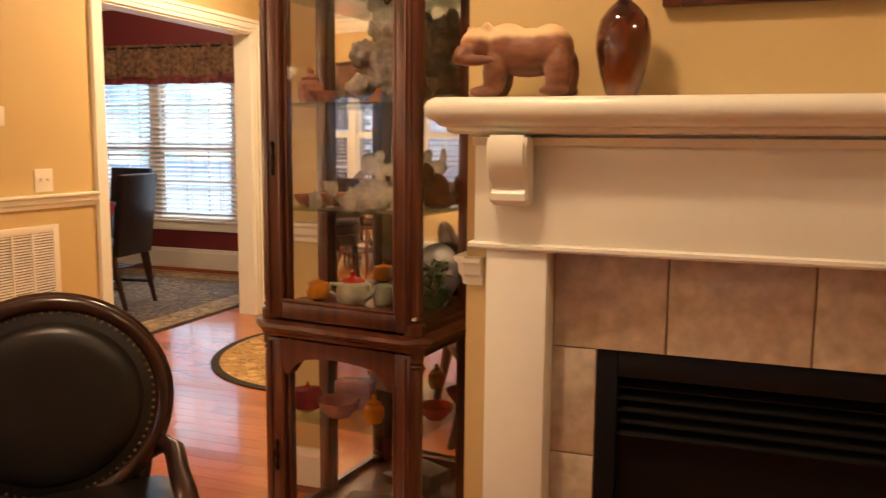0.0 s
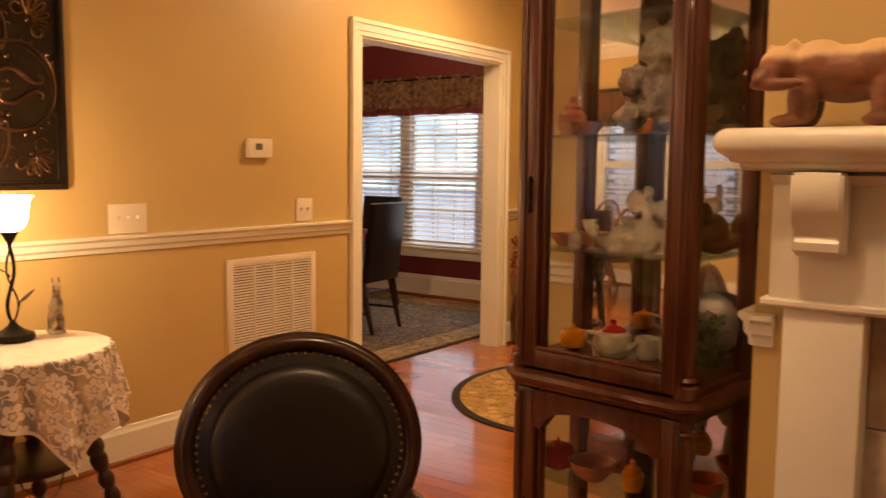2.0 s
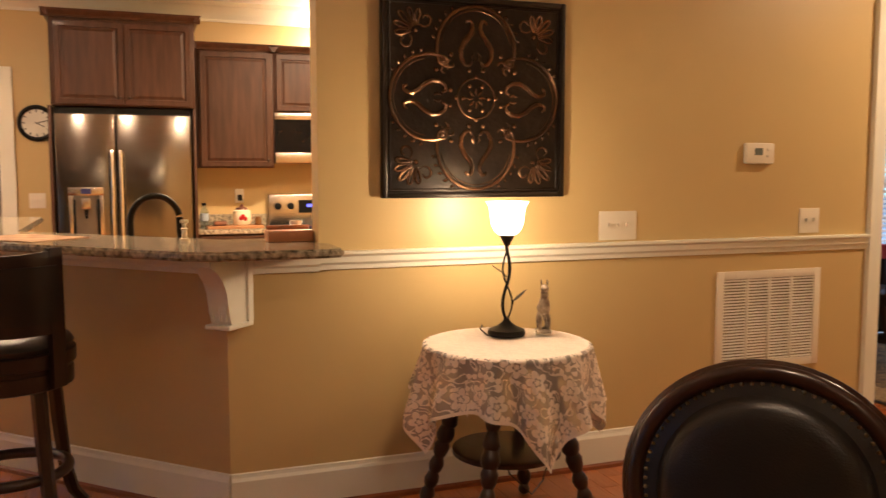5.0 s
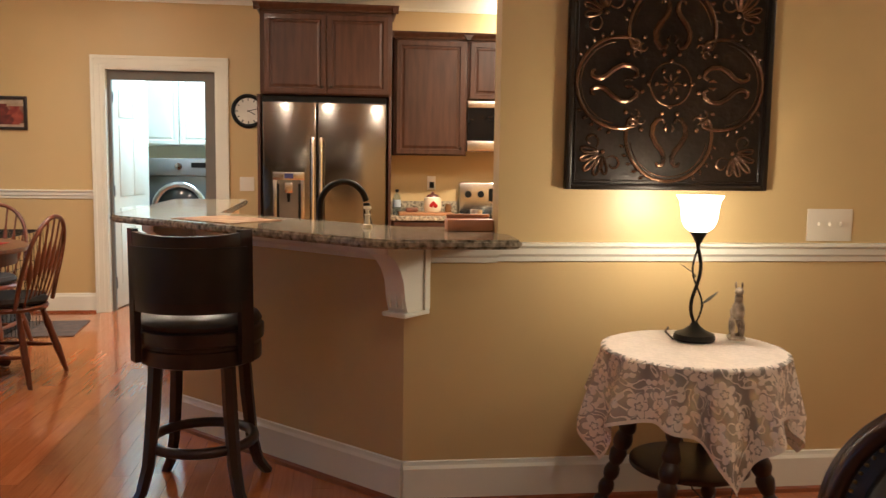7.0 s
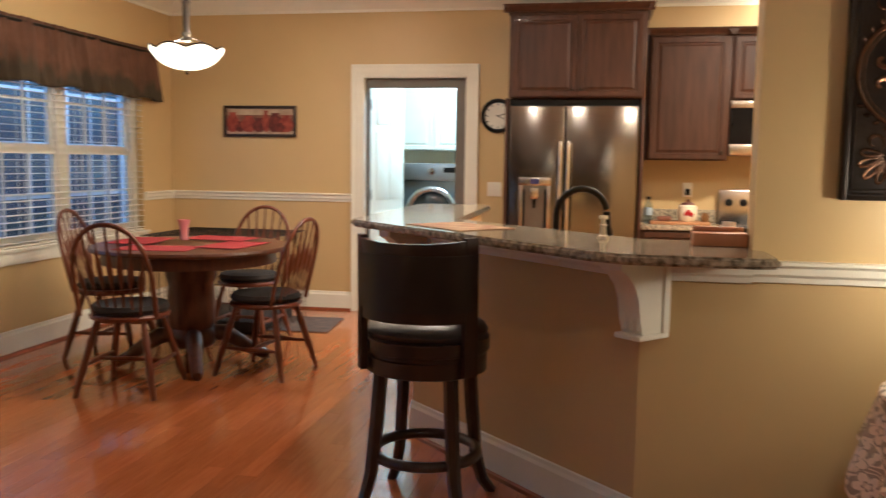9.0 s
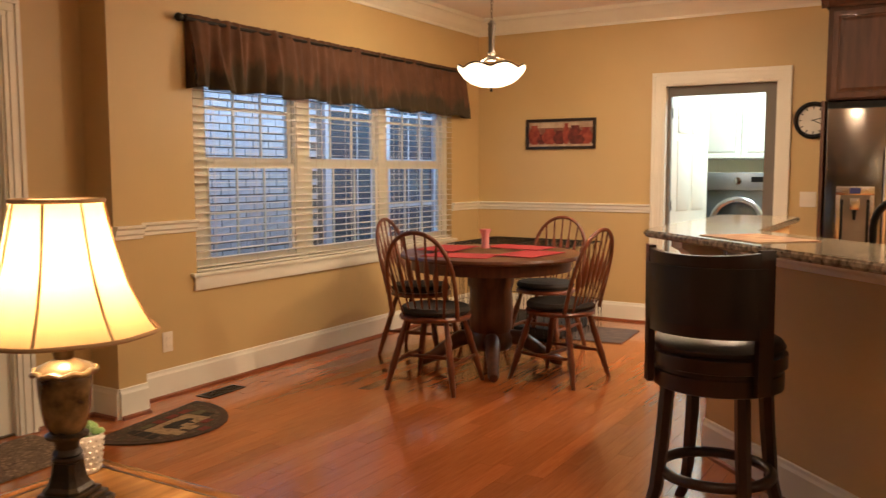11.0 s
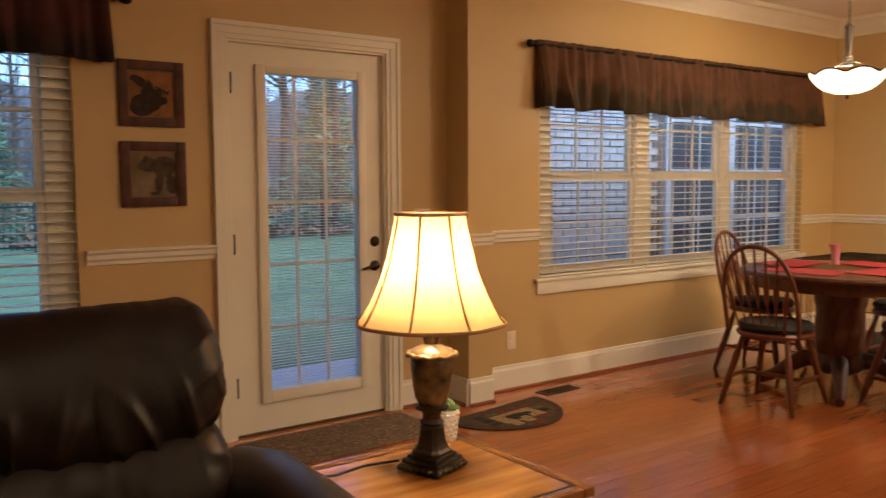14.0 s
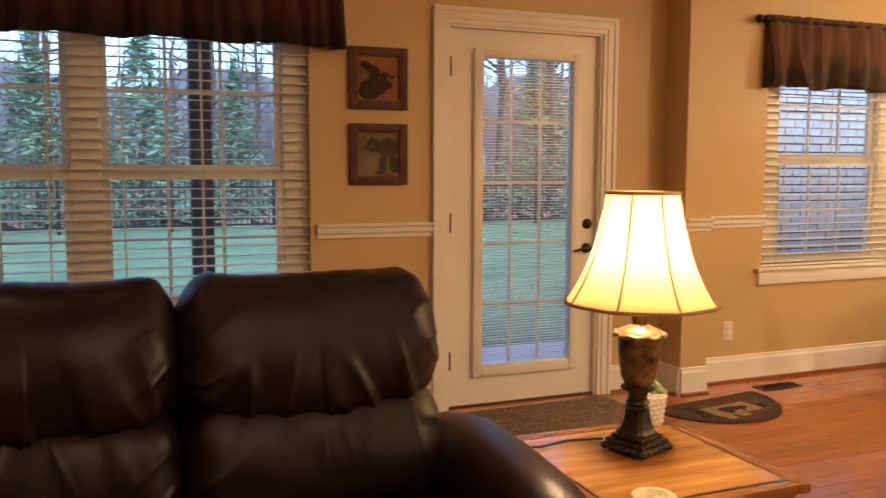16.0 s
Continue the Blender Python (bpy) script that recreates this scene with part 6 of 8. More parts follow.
def panel_door(bm, x0, x1, z0, z1, y, s=0.06):
    """A cabinet door with a raised panel, one piece; it faces -y."""
    vs = box(bm, x0, x1, y - 0.02, y, z0, z1)
    bm.normal_update()
    f = min((f for v in vs for f in v.link_faces), key=lambda f: f.calc_center_median().y)
    for thick, depth in ((0.004, 0.003), (s - 0.010, 0.0), (0.008, -0.011), (0.012, 0.0), (0.022, 0.008)):
        bmesh.ops.inset_region(bm, faces=[f], thickness=thick, depth=depth if f.normal.y < 0 else -depth)


def cabinet(name, m, w, d, h, doors, label, crown=0.0, knobs=True, knob_low=True):
    t = thing(name, m, label, "cabinet")
    bm = B()
    box(bm, 0, w, 0, d, 0, h, 0.002)
    part("body", bm, CABWOOD, t)
    for k, (a, b, c, e) in enumerate(doors):
        bm = B()
        panel_door(bm, a, b, c, e, -0.001)
        dr = part("door", bm, CABWOOD, t, smooth=False)
        if knobs:
            bm = B()
            x = b - 0.03 if k % 2 == 0 else a + 0.03
            lathe(bm, [(0.005, 0), (0.005, 0.012), (0.013, 0.018), (0.012, 0.026), (0.004, 0.028)], 14, m=pose(x, -0.021, (c + 0.05) if knob_low else (e - 0.05), 90))
            part("knob", bm, BRONZE, dr, "small dark bronze knob")
    if crown:
        bm = B()
        pr = [(0, 0), (0.015, 0), (0.02, 0.015), (0.045, 0.04), (0.05, 0.055), (0, 0.055)]
        sweep(bm, pr, (-0.045, 0, h - 0.005), (w + 0.045, 0, h - 0.005), (0, -1, 0))
        sweep(bm, pr, (0, d, h - 0.005), (0, -0.045, h - 0.005), (-1, 0, 0))
        sweep(bm, pr, (w, -0.045, h - 0.005), (w, d, h - 0.005), (1, 0, 0))
        part("cornice", bm, CABWOOD, t, smooth=False)
    return t


cabinet("wall_cabinet", pose(-6.605, 0.085, 1.79, 0, 0, 90), 1.0, 0.645, 0.63, [(0.03, 0.497, 0.01, 0.60), (0.503, 0.97, 0.01, 0.60)], "tall walnut cabinet over the refrigerator with two doors", 1)
for y in (0.060, 1.062):
    bm = B()
    box(bm, -7.255, -6.61, y, y + 0.022, 0, 1.789, 0.002)
    solid("fridge_side_panel", bm, CABWOOD, "walnut side panel beside the refrigerator", "panel")
cabinet("wall_cabinet", pose(-6.94, 1.12, 1.345, 0, 0, 90), 0.60, 0.315, 0.94, [(0.02, 0.58, 0.01, 0.92)], "walnut wall cabinet with one raised panel door", 1)
cabinet("wall_cabinet", pose(-6.94, 1.724, 1.80, 0, 0, 90), 0.76, 0.315, 0.485, [(0.02, 0.377, 0.01, 0.465), (0.383, 0.74, 0.01, 0.465)], "walnut wall cabinet over the microwave", 1)
cabinet("base_cabinet", pose(-6.68, 1.09, 0.0, 0, 0, 90), 0.60, 0.57, 0.825, [(0.02, 0.58, 0.10, 0.64), (0.02, 0.58, 0.66, 0.81)], "walnut base cabinet below the granite counter", 0, True, False)
cabinet("base_cabinet", pose(-6.68, 2.46, 0.0, 0, 0, 90), 0.53, 0.57, 0.825, [(0.02, 0.51, 0.10, 0.81)], "walnut base cabinet beside the range", 0, True, False)
bm = B()
box(bm, -7.255, -6.65, 1.086, 1.695, 0.826, 0.86, 0.006)
box(bm, -7.255, -7.235, 1.086, 1.695, 0.861, 0.955, 0.003)
solid("kitchen_counter", bm, GRANITE, "speckled granite counter with a low backsplash", "worktop")
fr = thing("refrigerator", pose(-6.62, 0.095, 0.0, 0, 0, 90), "stainless steel side-by-side refrigerator with ice dispenser", "refrigerator")
bm = B()
box(bm, 0.0, 0.952, 0.065, 0.62, 0.02, 1.73, 0.004)
part("body", bm, mat("dark_grey_steel", (0.06, 0.06, 0.06), 0.4, 0.5), fr)
doors = []
for a, b in ((0.002, 0.413), (0.419, 0.950)):
    bm = B()
    box(bm, a, b, 0.0, 0.06, 0.06, 1.735, 0.012)
    doors.append(part("door", bm, STEEL, fr))
for k, x in enumerate((0.385, 0.447)):
    bm = B()
    tube(bm, [(x, -0.002, 1.47), (x, -0.045, 1.46), (x, -0.05, 1.43), (x, -0.05, 0.62), (x, -0.045, 0.59), (x, -0.002, 0.58)], 0.013, 10)
    part("handle", bm, mat("polished_steel", (0.75, 0.73, 0.70), 0.15, 1.0), doors[k], "polished tubular handle")
bm = B()
for a, b, c, d in ((0.08, 0.32, 1.14, 1.20), (0.08, 0.11, 0.74, 1.14), (0.29, 0.32, 0.74, 1.14), (0.08, 0.32, 0.70, 0.74)):
    box(bm, a, b, -0.006, 0.001, c, d, 0.002)
TRIMSTEEL = mat("bright_trim_steel", (0.60, 0.56, 0.50), 0.24, 1.0, var=0.06, scale=8, stretch=(1, 1, 30))
disp = part("dispenser", bm, TRIMSTEEL, doors[0], "bright steel dispenser surround")
for x in (0.108, 0.272):
    bm = B()
    box(bm, x, x + 0.020, -0.010, -0.002, 0.76, 1.11, 0.003)
    part("side_bar", bm, BLACK, disp)
bm = B()
box(bm, 0.11, 0.29, -0.0015, 0.002, 0.74, 1.14)
part("recess", bm, mat("grey_recess", (0.16, 0.145, 0.125), 0.3, 0.7), disp)
bm = B()
box(bm, 0.17, 0.23, -0.03, -0.002, 1.04, 1.12, 0.004)
part("spout", bm, TRIMSTEEL, disp)
bm = B()
tube(bm, [(0.2, -0.015, 1.038), (0.2, -0.015, 0.97)], [0.016, 0.010], 10)
part("nozzle", bm, BLACK, disp)
bm = B()
box(bm, 0.165, 0.235, -0.0075, -0.005, 1.15, 1.19)
part("display", bm, glow("blue_display", (0.15, 0.2, 1.0), 0.012, (0.015, 0.015, 0.04)), disp, "small blue lit display")
bm = B()
box(bm, 0.003, 0.949, 0.02, 0.06, 1.737, 1.782)
part("hinge_cover", bm, BLACK, fr)
mw = thing("microwave", pose(-6.93, 1.727, 1.385, 0, 0, 90), "black and stainless over-range microwave", "microwave")
bm = B()
box(bm, 0, 0.755, 0, 0.32, 0, 0.41, 0.004)
part("body", bm, BLACK, mw)
bm = B()
box(bm, 0.0, 0.755, -0.012, -0.0005, 0.355, 0.41, 0.003)
box(bm, 0.0, 0.755, -0.012, -0.0005, 0.0, 0.085, 0.003)
part("steel_trim", bm, TRIMSTEEL, mw)
bm = B()
box(bm, 0.01, 0.56, -0.008, -0.0005, 0.09, 0.35)
part("door_glass", bm, mat("black_glass", (0.004, 0.004, 0.005), 0.12, spec=0.15), mw)
rg = thing("kitchen_range", pose(-6.64, 1.70, 0, 0, 0, 90), "stainless range with black oven and knobs", "range")
bm = B()
box(bm, 0.0, 0.755, 0.0, 0.60, 0, 0.855, 0.004)
part("body", bm, BLACK, rg)
bm = B()
box(bm, 0.005, 0.75, 0.54, 0.61, 0.856, 1.12, 0.01)
bp = part("backguard", bm, TRIMSTEEL, rg)
for x in (0.08, 0.19, 0.56, 0.67):
    bm = B()
    lathe(bm, [(0.03, 0), (0.028, 0.02), (0.01, 0.024)], 18, m=pose(x, 0.539, 1.02, 90))
    part("knob", bm, BLACK, bp)
bm = B()
box(bm, 0.26, 0.48, 0.536, 0.539, 0.96, 1.07)
cp_ = part("clock_panel", bm, BLACK, bp)
bm = B()
box(bm, 0.33, 0.40, 0.5345, 0.5362, 1.01, 1.035)
part("lit_digits", bm, glow("blue_clock_digits", (0.10, 0.12, 1.0), 1.2, (0.01, 0.01, 0.03)), cp_, "small blue lit clock digits")
bm = B()
box(bm, 0.0, 0.755, -0.01, 0.53, 0.8555, 0.866, 0.003)
part("cooktop", bm, mat("black_cooktop_glass", (0.006, 0.006, 0.006), 0.08), rg)
bm = B()
box(bm, 0.03, 0.725, -0.025, -0.0005, 0.2, 0.7, 0.006)
part("oven_door", bm, STEEL, rg)
bm = B()
tube(bm, [(0.06, -0.06, 0.68), (0.69, -0.06, 0.68)], 0.012, 8)
part("oven_handle", bm, STEEL, rg)
cb = pose(-6.85, 1.38, 0.8605, 0, 0, 90)
bm = B()
box(bm, -0.22, 0.22, -0.10, 0.10, 0, 0.022, 0.004)
solid("cutting_board", bm, mat("maple_board", (0.36, 0.17, 0.07), 0.5, var=0.2, stretch=(1, 8, 8)), "wooden cutting board on the granite counter", "cutting board", m=cb)
jar = thing("cookie_jar", pose(-6.86, 1.44, 0.8835), "cream pottery cookie jar with a red apple", "jar")
bm = B()
lathe(bm, [(0.055, 0), (0.07, 0.02), (0.074, 0.07), (0.068, 0.115), (0.05, 0.125)], 28)
body = part("body", bm, mat("cream_pottery", (0.75, 0.68, 0.52), 0.25), jar)
bm = B()
lathe(bm, [(0.052, 0.125), (0.045, 0.14), (0.015, 0.15), (0.012, 0.165), (0.004, 0.17)], 24)
part("lid", bm, mat("brown_lid", (0.10, 0.03, 0.02), 0.3), jar, "dark brown lid")
for y, z in ((-0.016, 0.06), (0.018, 0.055), (0.0, 0.075)):
    bm = B()
    bmesh.ops.create_icosphere(bm, subdivisions=2, radius=1, matrix=Matrix.LocRotScale((0.0725, y, z), None, (0.004, 0.018, 0.018)))
    part("painted_apple", bm, REDGLAZE, body)
wb = thing("water_bottle", pose(-6.90, 1.15, 0.8605), "clear plastic water bottle with a dark cap", "bottle")
bm = B()
lathe(bm, [(0.030, 0), (0.033, 0.008), (0.033, 0.05), (0.031, 0.055), (0.033, 0.06), (0.033, 0.125), (0.024, 0.155), (0.013, 0.172), (0.013, 0.185)], 20)
part("body", bm, glassy("clear_blue_plastic", (0.72, 0.80, 0.86), 0.08), wb)
bm = B()
lathe(bm, [(0.0335, 0.062), (0.0337, 0.063), (0.0337, 0.118), (0.0335, 0.119)], 20)
part("label_band", bm, mat("pale_blue_label", (0.34, 0.42, 0.50), 0.5), wb, "pale blue label band")
bm = B()
lathe(bm, [(0.015, 0.183), (0.015, 0.203), (0.005, 0.205)], 16)
part("cap", bm, BLACK, wb, "dark screw cap")
bm = B()
lathe(bm, [(0.028, 0), (0.03, 0.04), (0.022, 0.055), (0.022, 0.065), (0.005, 0.068)], 16)
solid("spice_jar", bm, mat("brown_jar_glass", (0.14, 0.065, 0.022), 0.15), "small brown glass jar on the cutting board", "jar", m=pose(-6.87, 1.57, 0.8835))
bm = B()
box(bm, -0.04, 0.04, -0.05, 0.05, 0, 0.035, 0.012)
solid("wrapped_loaf", bm, mat("brown_bread", (0.16, 0.06, 0.03), 0.6, var=0.4, scale=20), "small brown wrapped loaf on the cutting board", "food", m=pose(-6.86, 1.27, 0.8835))
plg = thing("plug_adapter", pose(-7.25, 1.47, 1.10, 0, 0, 90), "black plug adapter in the wall outlet", "plug")
bm = B()
box(bm, -0.018, 0.018, -0.04, -0.001, -0.03, 0.02, 0.004)
part("body", bm, BLACK, plg)
ck = thing("wall_clock", pose(-7.2595, -0.072, 1.692, 0, 0, 90), "round black-rimmed wall clock with a white dial", "clock")
bm = B()
tube(bm, [(0.125 * cos(2 * pi * k / 48), -0.015, 0.125 * sin(2 * pi * k / 48)) for k in range(48)], 0.017, 10, True)
part("rim", bm, BLACK, ck)
bm = B()
lathe(bm, [(0.12, 0), (0.12, 0.008), (0.01, 0.008)], 40, m=pose(0, 0, 0, 90))
dial = part("dial", bm, mat("white_dial", (0.72, 0.69, 0.60), 0.4), ck)
for k in range(12):
    bm = B()
    t = k * pi / 6
    box(bm, -0.004, 0.004, -0.0095, -0.0075, 0.085, 0.105, m=Matrix.Rotation(t, 4, "Y"))
    part("hour_mark", bm, BLACK, dial)
for nm, t, ln in (("hour_hand", radians(118), 0.06), ("minute_hand", radians(75), 0.095)):
    bm = B()
    box(bm, -0.003, 0.003, -0.012, -0.010, -0.012, ln, m=Matrix.Rotation(t, 4, "Y"))
    part(nm, bm, BLACK, dial)

# ---- laundry room ----
ld = thing("door_2", pose(-7.39, -1.215, 0.01, 0, 0, 172), "open white panelled laundry door", "door")
ld["kind"] = "structure"
bm = B()
box(bm, 0, 0.80, -0.018, 0.018, 0, 1.98, 0.002)
part("door_slab", bm, WHITE, ld)
for s in (-1, 1):
    for a, b in ((0.12, 0.37), (0.43, 0.68)):
        for c, d in ((0.2, 0.85), (0.95, 1.55), (1.62, 1.85)):
            bm = B()
            y = sorted((s * 0.0185, s * 0.024))
            box(bm, a, b, y[0], y[1], c, d, 0.002)
            part("door_panel", bm, WHITE, ld)
for z in (0.22, 1.0, 1.78):
    bm = B()
    box(bm, -0.012, 0.006, -0.024, -0.0185, z - 0.045, z + 0.045)
    part("hinge", bm, BLACK, ld)
wa = thing("washing_machine", pose(-8.55, -1.22, 0, 0, 0, 90), "grey front-loading washing machine with a glass porthole", "washing machine")
WASH = mat("graphite_enamel", (0.10, 0.12, 0.13), 0.3, 0.3, var=0.05)
bm = B()
box(bm, 0, 0.68, 0, 0.7, 0, 1.16, 0.02)
part("body", bm, WASH, wa)
bm = B()
box(bm, 0.01, 0.67, -0.03, -0.0005, 1.12, 1.29, 0.01)
cpn = part("control_panel", bm, mat("silver_panel", (0.24, 0.26, 0.28), 0.3, 0.4), wa)
bm = B()
lathe(bm, [(0.035, 0), (0.033, 0.025), (0.01, 0.03)], 24, m=pose(0.34, -0.031, 1.21, 90))
part("dial", bm, STEEL, cpn)
bm = B()
box(bm, 0.46, 0.60, -0.033, -0.0305, 1.20, 1.25)
part("display", bm, BLACK, cpn)
bm = B()
tube(bm, [(0.34 + 0.235 * cos(2 * pi * k / 48), -0.02, 0.80 + 0.235 * sin(2 * pi * k / 48)) for k in range(48)], 0.035, 12, True)
ring_ = part("porthole_ring", bm, mat("chrome_ring", (0.5, 0.52, 0.55), 0.2, 0.9), wa)
bm = B()
lathe(bm, [(0.21, 0), (0.18, 0.02), (0.01, 0.03)], 40, m=pose(0.34, -0.001, 0.80, 90))
part("porthole_glass", bm, mat("dark_porthole", (0.02, 0.025, 0.03), 0.05), ring_)
wc = thing("laundry_cabinet", pose(-8.9, -1.40, 1.42, 0, 0, 90), "white wall cabinet above the washing machine", "cabinet")
bm = B()
box(bm, 0, 1.4, 0, 0.502, 0, 0.72, 0.002)
part("body", bm, WHITE, wc)
for k in range(3):
    bm = B()
    panel_door(bm, 0.01 + k * 0.463, 0.455 + k * 0.463, 0.01, 0.71, -0.001)
    part("door", bm, WHITE, wc, smooth=False)

# ---- dinette ----
dt = thing("dining_table", pose(-5.15, -1.75, 0), "round golden oak pedestal dining table", "table")
bm = B()
lathe(bm, [(0.57, 0.735), (0.60, 0.74), (0.605, 0.752), (0.60, 0.766), (0.59, 0.77), (0.01, 0.77)], 64)
part("tabletop", bm, OAK, dt)
bm = B()
lathe(bm, [(0.52, 0.66), (0.535, 0.662), (0.535, 0.735), (0.52, 0.735)], 56)
part("apron", bm, OAK, dt)
bm = B()
lathe(bm, [(0.13, 0.12), (0.15, 0.14), (0.155, 0.20), (0.135, 0.24), (0.145, 0.27), (0.15, 0.40), (0.14, 0.52), (0.155, 0.56), (0.16, 0.66)], 12)
part("pedestal", bm, OAK, dt)
for k in range(4):
    a = radians(30 + 90 * k)
    bm = B()
    tube(bm, [(cos(a) * r, sin(a) * r, z) for r, z in ((0.11, 0.20), (0.20, 0.19), (0.30, 0.13), (0.38, 0.07), (0.45, 0.04), (0.48, 0.03))], [0.05, 0.055, 0.045, 0.038, 0.036, 0.028], 10)
    part("foot", bm, OAK, dt)
CUSH = mat("dark_seat_cushion", (0.018, 0.014, 0.012), 0.85, var=0.3, scale=20, bump=0.3, bscale=100)
WINDSOR = mat("warm_oak_chair", (0.135, 0.036, 0.013), 0.33, var=0.3, scale=7, stretch=(5, 5, 1), coat=0.2)
wd = thing("windsor_chair", pose(-4.52, -1.80, 0, 0, 0, 97), "oak bow-back chair with a dark seat cushion", "chair", "chairs round the dinette table")
bm = B()
lathe(bm, [(0.19, 0.415), (0.215, 0.42), (0.22, 0.435), (0.21, 0.448), (0.01, 0.44)], 32)
part("seat", bm, WINDSOR, wd)
bm = B()
lathe(bm, [(0.17, 0.449), (0.205, 0.455), (0.215, 0.475), (0.20, 0.497), (0.1, 0.505), (0.01, 0.503)], 28)
part("cushion", bm, CUSH, wd)
for sx in (-1, 1):
    for sy in (-1, 1):
        bm = B()
        n = 14
        tube(bm, [(sx * (0.13 + 0.09 * f), sy * (0.13 + 0.10 * f), 0.42 * (1 - f)) for f in [q / n for q in range(n + 1)]], [0.013 + 0.007 * sin(q / n * pi) + (0.004 if q in (4, 9) else 0) for q in range(n + 1)], 10)
        part("leg", bm, WINDSOR, wd)
    bm = B()
    tube(bm, [(sx * 0.185, -0.19, 0.17), (sx * 0.19, 0, 0.17), (sx * 0.185, 0.19, 0.17)], [0.009, 0.015, 0.009], 8)
    part("stretcher", bm, WINDSOR, wd)
bm = B()
tube(bm, [(-0.19, 0, 0.17), (0, 0, 0.172), (0.19, 0, 0.17)], [0.009, 0.014, 0.009], 8)
part("stretcher", bm, WINDSOR, wd)
bow = lambda t: Vector((-0.215 * cos(t) * (1 + 0.16 * sin(t)), -0.155 - 0.14 * sin(t) ** 0.7 if t not in (0, pi) else -0.155, 0.43 + 0.525 * sin(t) ** 0.62))
bm = B()
tube(bm, [bow(pi * (0.001 + 0.998 * k / 36)) for k in range(37)], 0.013, 10)
part("bow", bm, WINDSOR, wd)
for k in range(7):
    x = (k - 3) * 0.050
    t = math.acos(max(-1, min(1, -x * 1.22 / 0.225)))
    e = bow(t)
    s = Vector((x * 0.85, -0.16, 0.43))
    bm = B()
    n = 12
    tube(bm, [s.lerp(e, q / n) + Vector((0, -0.012 * sin(pi * q / n), 0)) for q in range(n + 1)], [(0.008 + (0.012 * sin((q / n - 0.35) / 0.4 * pi) if 0.35 < q / n < 0.75 else 0)) for q in range(n + 1)], 8, flat=0.5)
    part("spindle", bm, WINDSOR, wd)
copy_thing(wd, pose(-5.08, -1.22, 0, 0, 0, 172))
copy_thing(wd, pose(-5.88, -1.68, 0, 0, 0, 268))
copy_thing(wd, pose(-5.30, -2.40, 0, 0, 0, 8))
REDMAT = mat("red_woven_mat", (0.30, 0.018, 0.022), 0.85, var=0.2, scale=40, bump=0.3, bscale=200)
for k, (x, y, rz) in enumerate(((-4.83, -1.80, 97), (-5.12, -1.45, 175), (-5.48, -1.70, 265), (-5.14, -2.08, 5))):
    bm = B()
    prism(bm, [(-0.22, -0.14), (0.22, -0.14), (0.22, 0.14), (-0.22, 0.14)], 0, 0.003)
    tagged(solid("placemat", bm, REDMAT, "red woven placemat on the oak table", "placemat", m=pose(x, y, 0.7705 + 0.0035 * k, 0, 0, rz)), group="red placemats")
bm = B()
lathe(bm, [(0.028, 0), (0.03, 0.01), (0.024, 0.03), (0.028, 0.09), (0.040, 0.13), (0.036, 0.13), (0.024, 0.09), (0.02, 0.03)], 20)
solid("pink_tumbler", bm, mat("pink_glass", (0.75, 0.30, 0.32), 0.15, var=0.15), "pink glass footed tumbler on the table", "tumbler", m=pose(-5.20, -1.82, 0.788))
pe = thing("pendant_light", pose(-5.2, -1.78, 0), "lit scalloped glass bowl pendant with iron rim", "pendant light")
bm = B()
n, rr = 64, []
for f, z in ((0.06, 1.858), (0.35, 1.866), (0.62, 1.888), (0.82, 1.920), (0.95, 1.953), (1.0, 1.968)):
    rr.append([bm.verts.new((0.222 * f * cos(2 * pi * k / n), 0.222 * f * sin(2 * pi * k / n), z + 0.030 * f ** 6 * abs(cos(3.5 * 2 * pi * k / n)))) for k in range(n)])
for a, b in zip(rr, rr[1:]):
    for k in range(n):
        bm.faces.new((a[k], a[(k + 1) % n], b[(k + 1) % n], b[k]))
bm.faces.new(rr[0])
sh = part("glass_bowl", bm, glow("lit_pendant_glass", (1.0, 0.82, 0.52), 1.25), pe, "glowing cream glass bowl")
sh.visible_shadow = False
so = sh.modifiers.new("thick", "SOLIDIFY")
so.thickness = 0.004
bm = B()
tube(bm, [(0.223 * cos(2 * pi * k / n), 0.223 * sin(2 * pi * k / n), 1.970 + 0.030 * abs(cos(3.5 * 2 * pi * k / n))) for k in range(n)], 0.006, 8, True)
part("rim", bm, BRONZE, pe)
bm = B()
lathe(bm, [(0.003, 1.825), (0.012, 1.838), (0.006, 1.848), (0.016, 1.860)], 14)
part("finial", bm, BRONZE, pe)
PEW = mat("aged_pewter", (0.13, 0.115, 0.10), 0.4, 0.8, var=0.2)
bm = B()
lathe(bm, [(0.03, 2.03), (0.032, 2.05), (0.024, 2.06), (0.030, 2.08), (0.018, 2.10), (0.020, 2.12), (0.024, 2.24), (0.022, 2.26), (0.028, 2.27), (0.01, 2.29)], 20)
part("stem", bm, PEW, pe)
for k in range(3):
    a = 2 * pi * k / 3
    bm = B()
    tube(bm, [(0.02 * cos(a), 0.02 * sin(a), 2.06), (0.1 * cos(a), 0.1 * sin(a), 2.03), (0.218 * cos(a), 0.218 * sin(a), 1.982)], 0.004, 6)
    part("arm", bm, BRONZE, pe)
bm = B()
for k in range(14):
    z = 2.30 + k * 0.026
    tube(bm, [(0.008 * cos(t) * (1 if k % 2 else 0), 0.008 * cos(t) * (0 if k % 2 else 1), z + 0.017 * sin(t)) for t in [q * pi / 5 for q in range(10)]], 0.0022, 5, True)
part("chain", bm, PEW, pe)
bm = B()
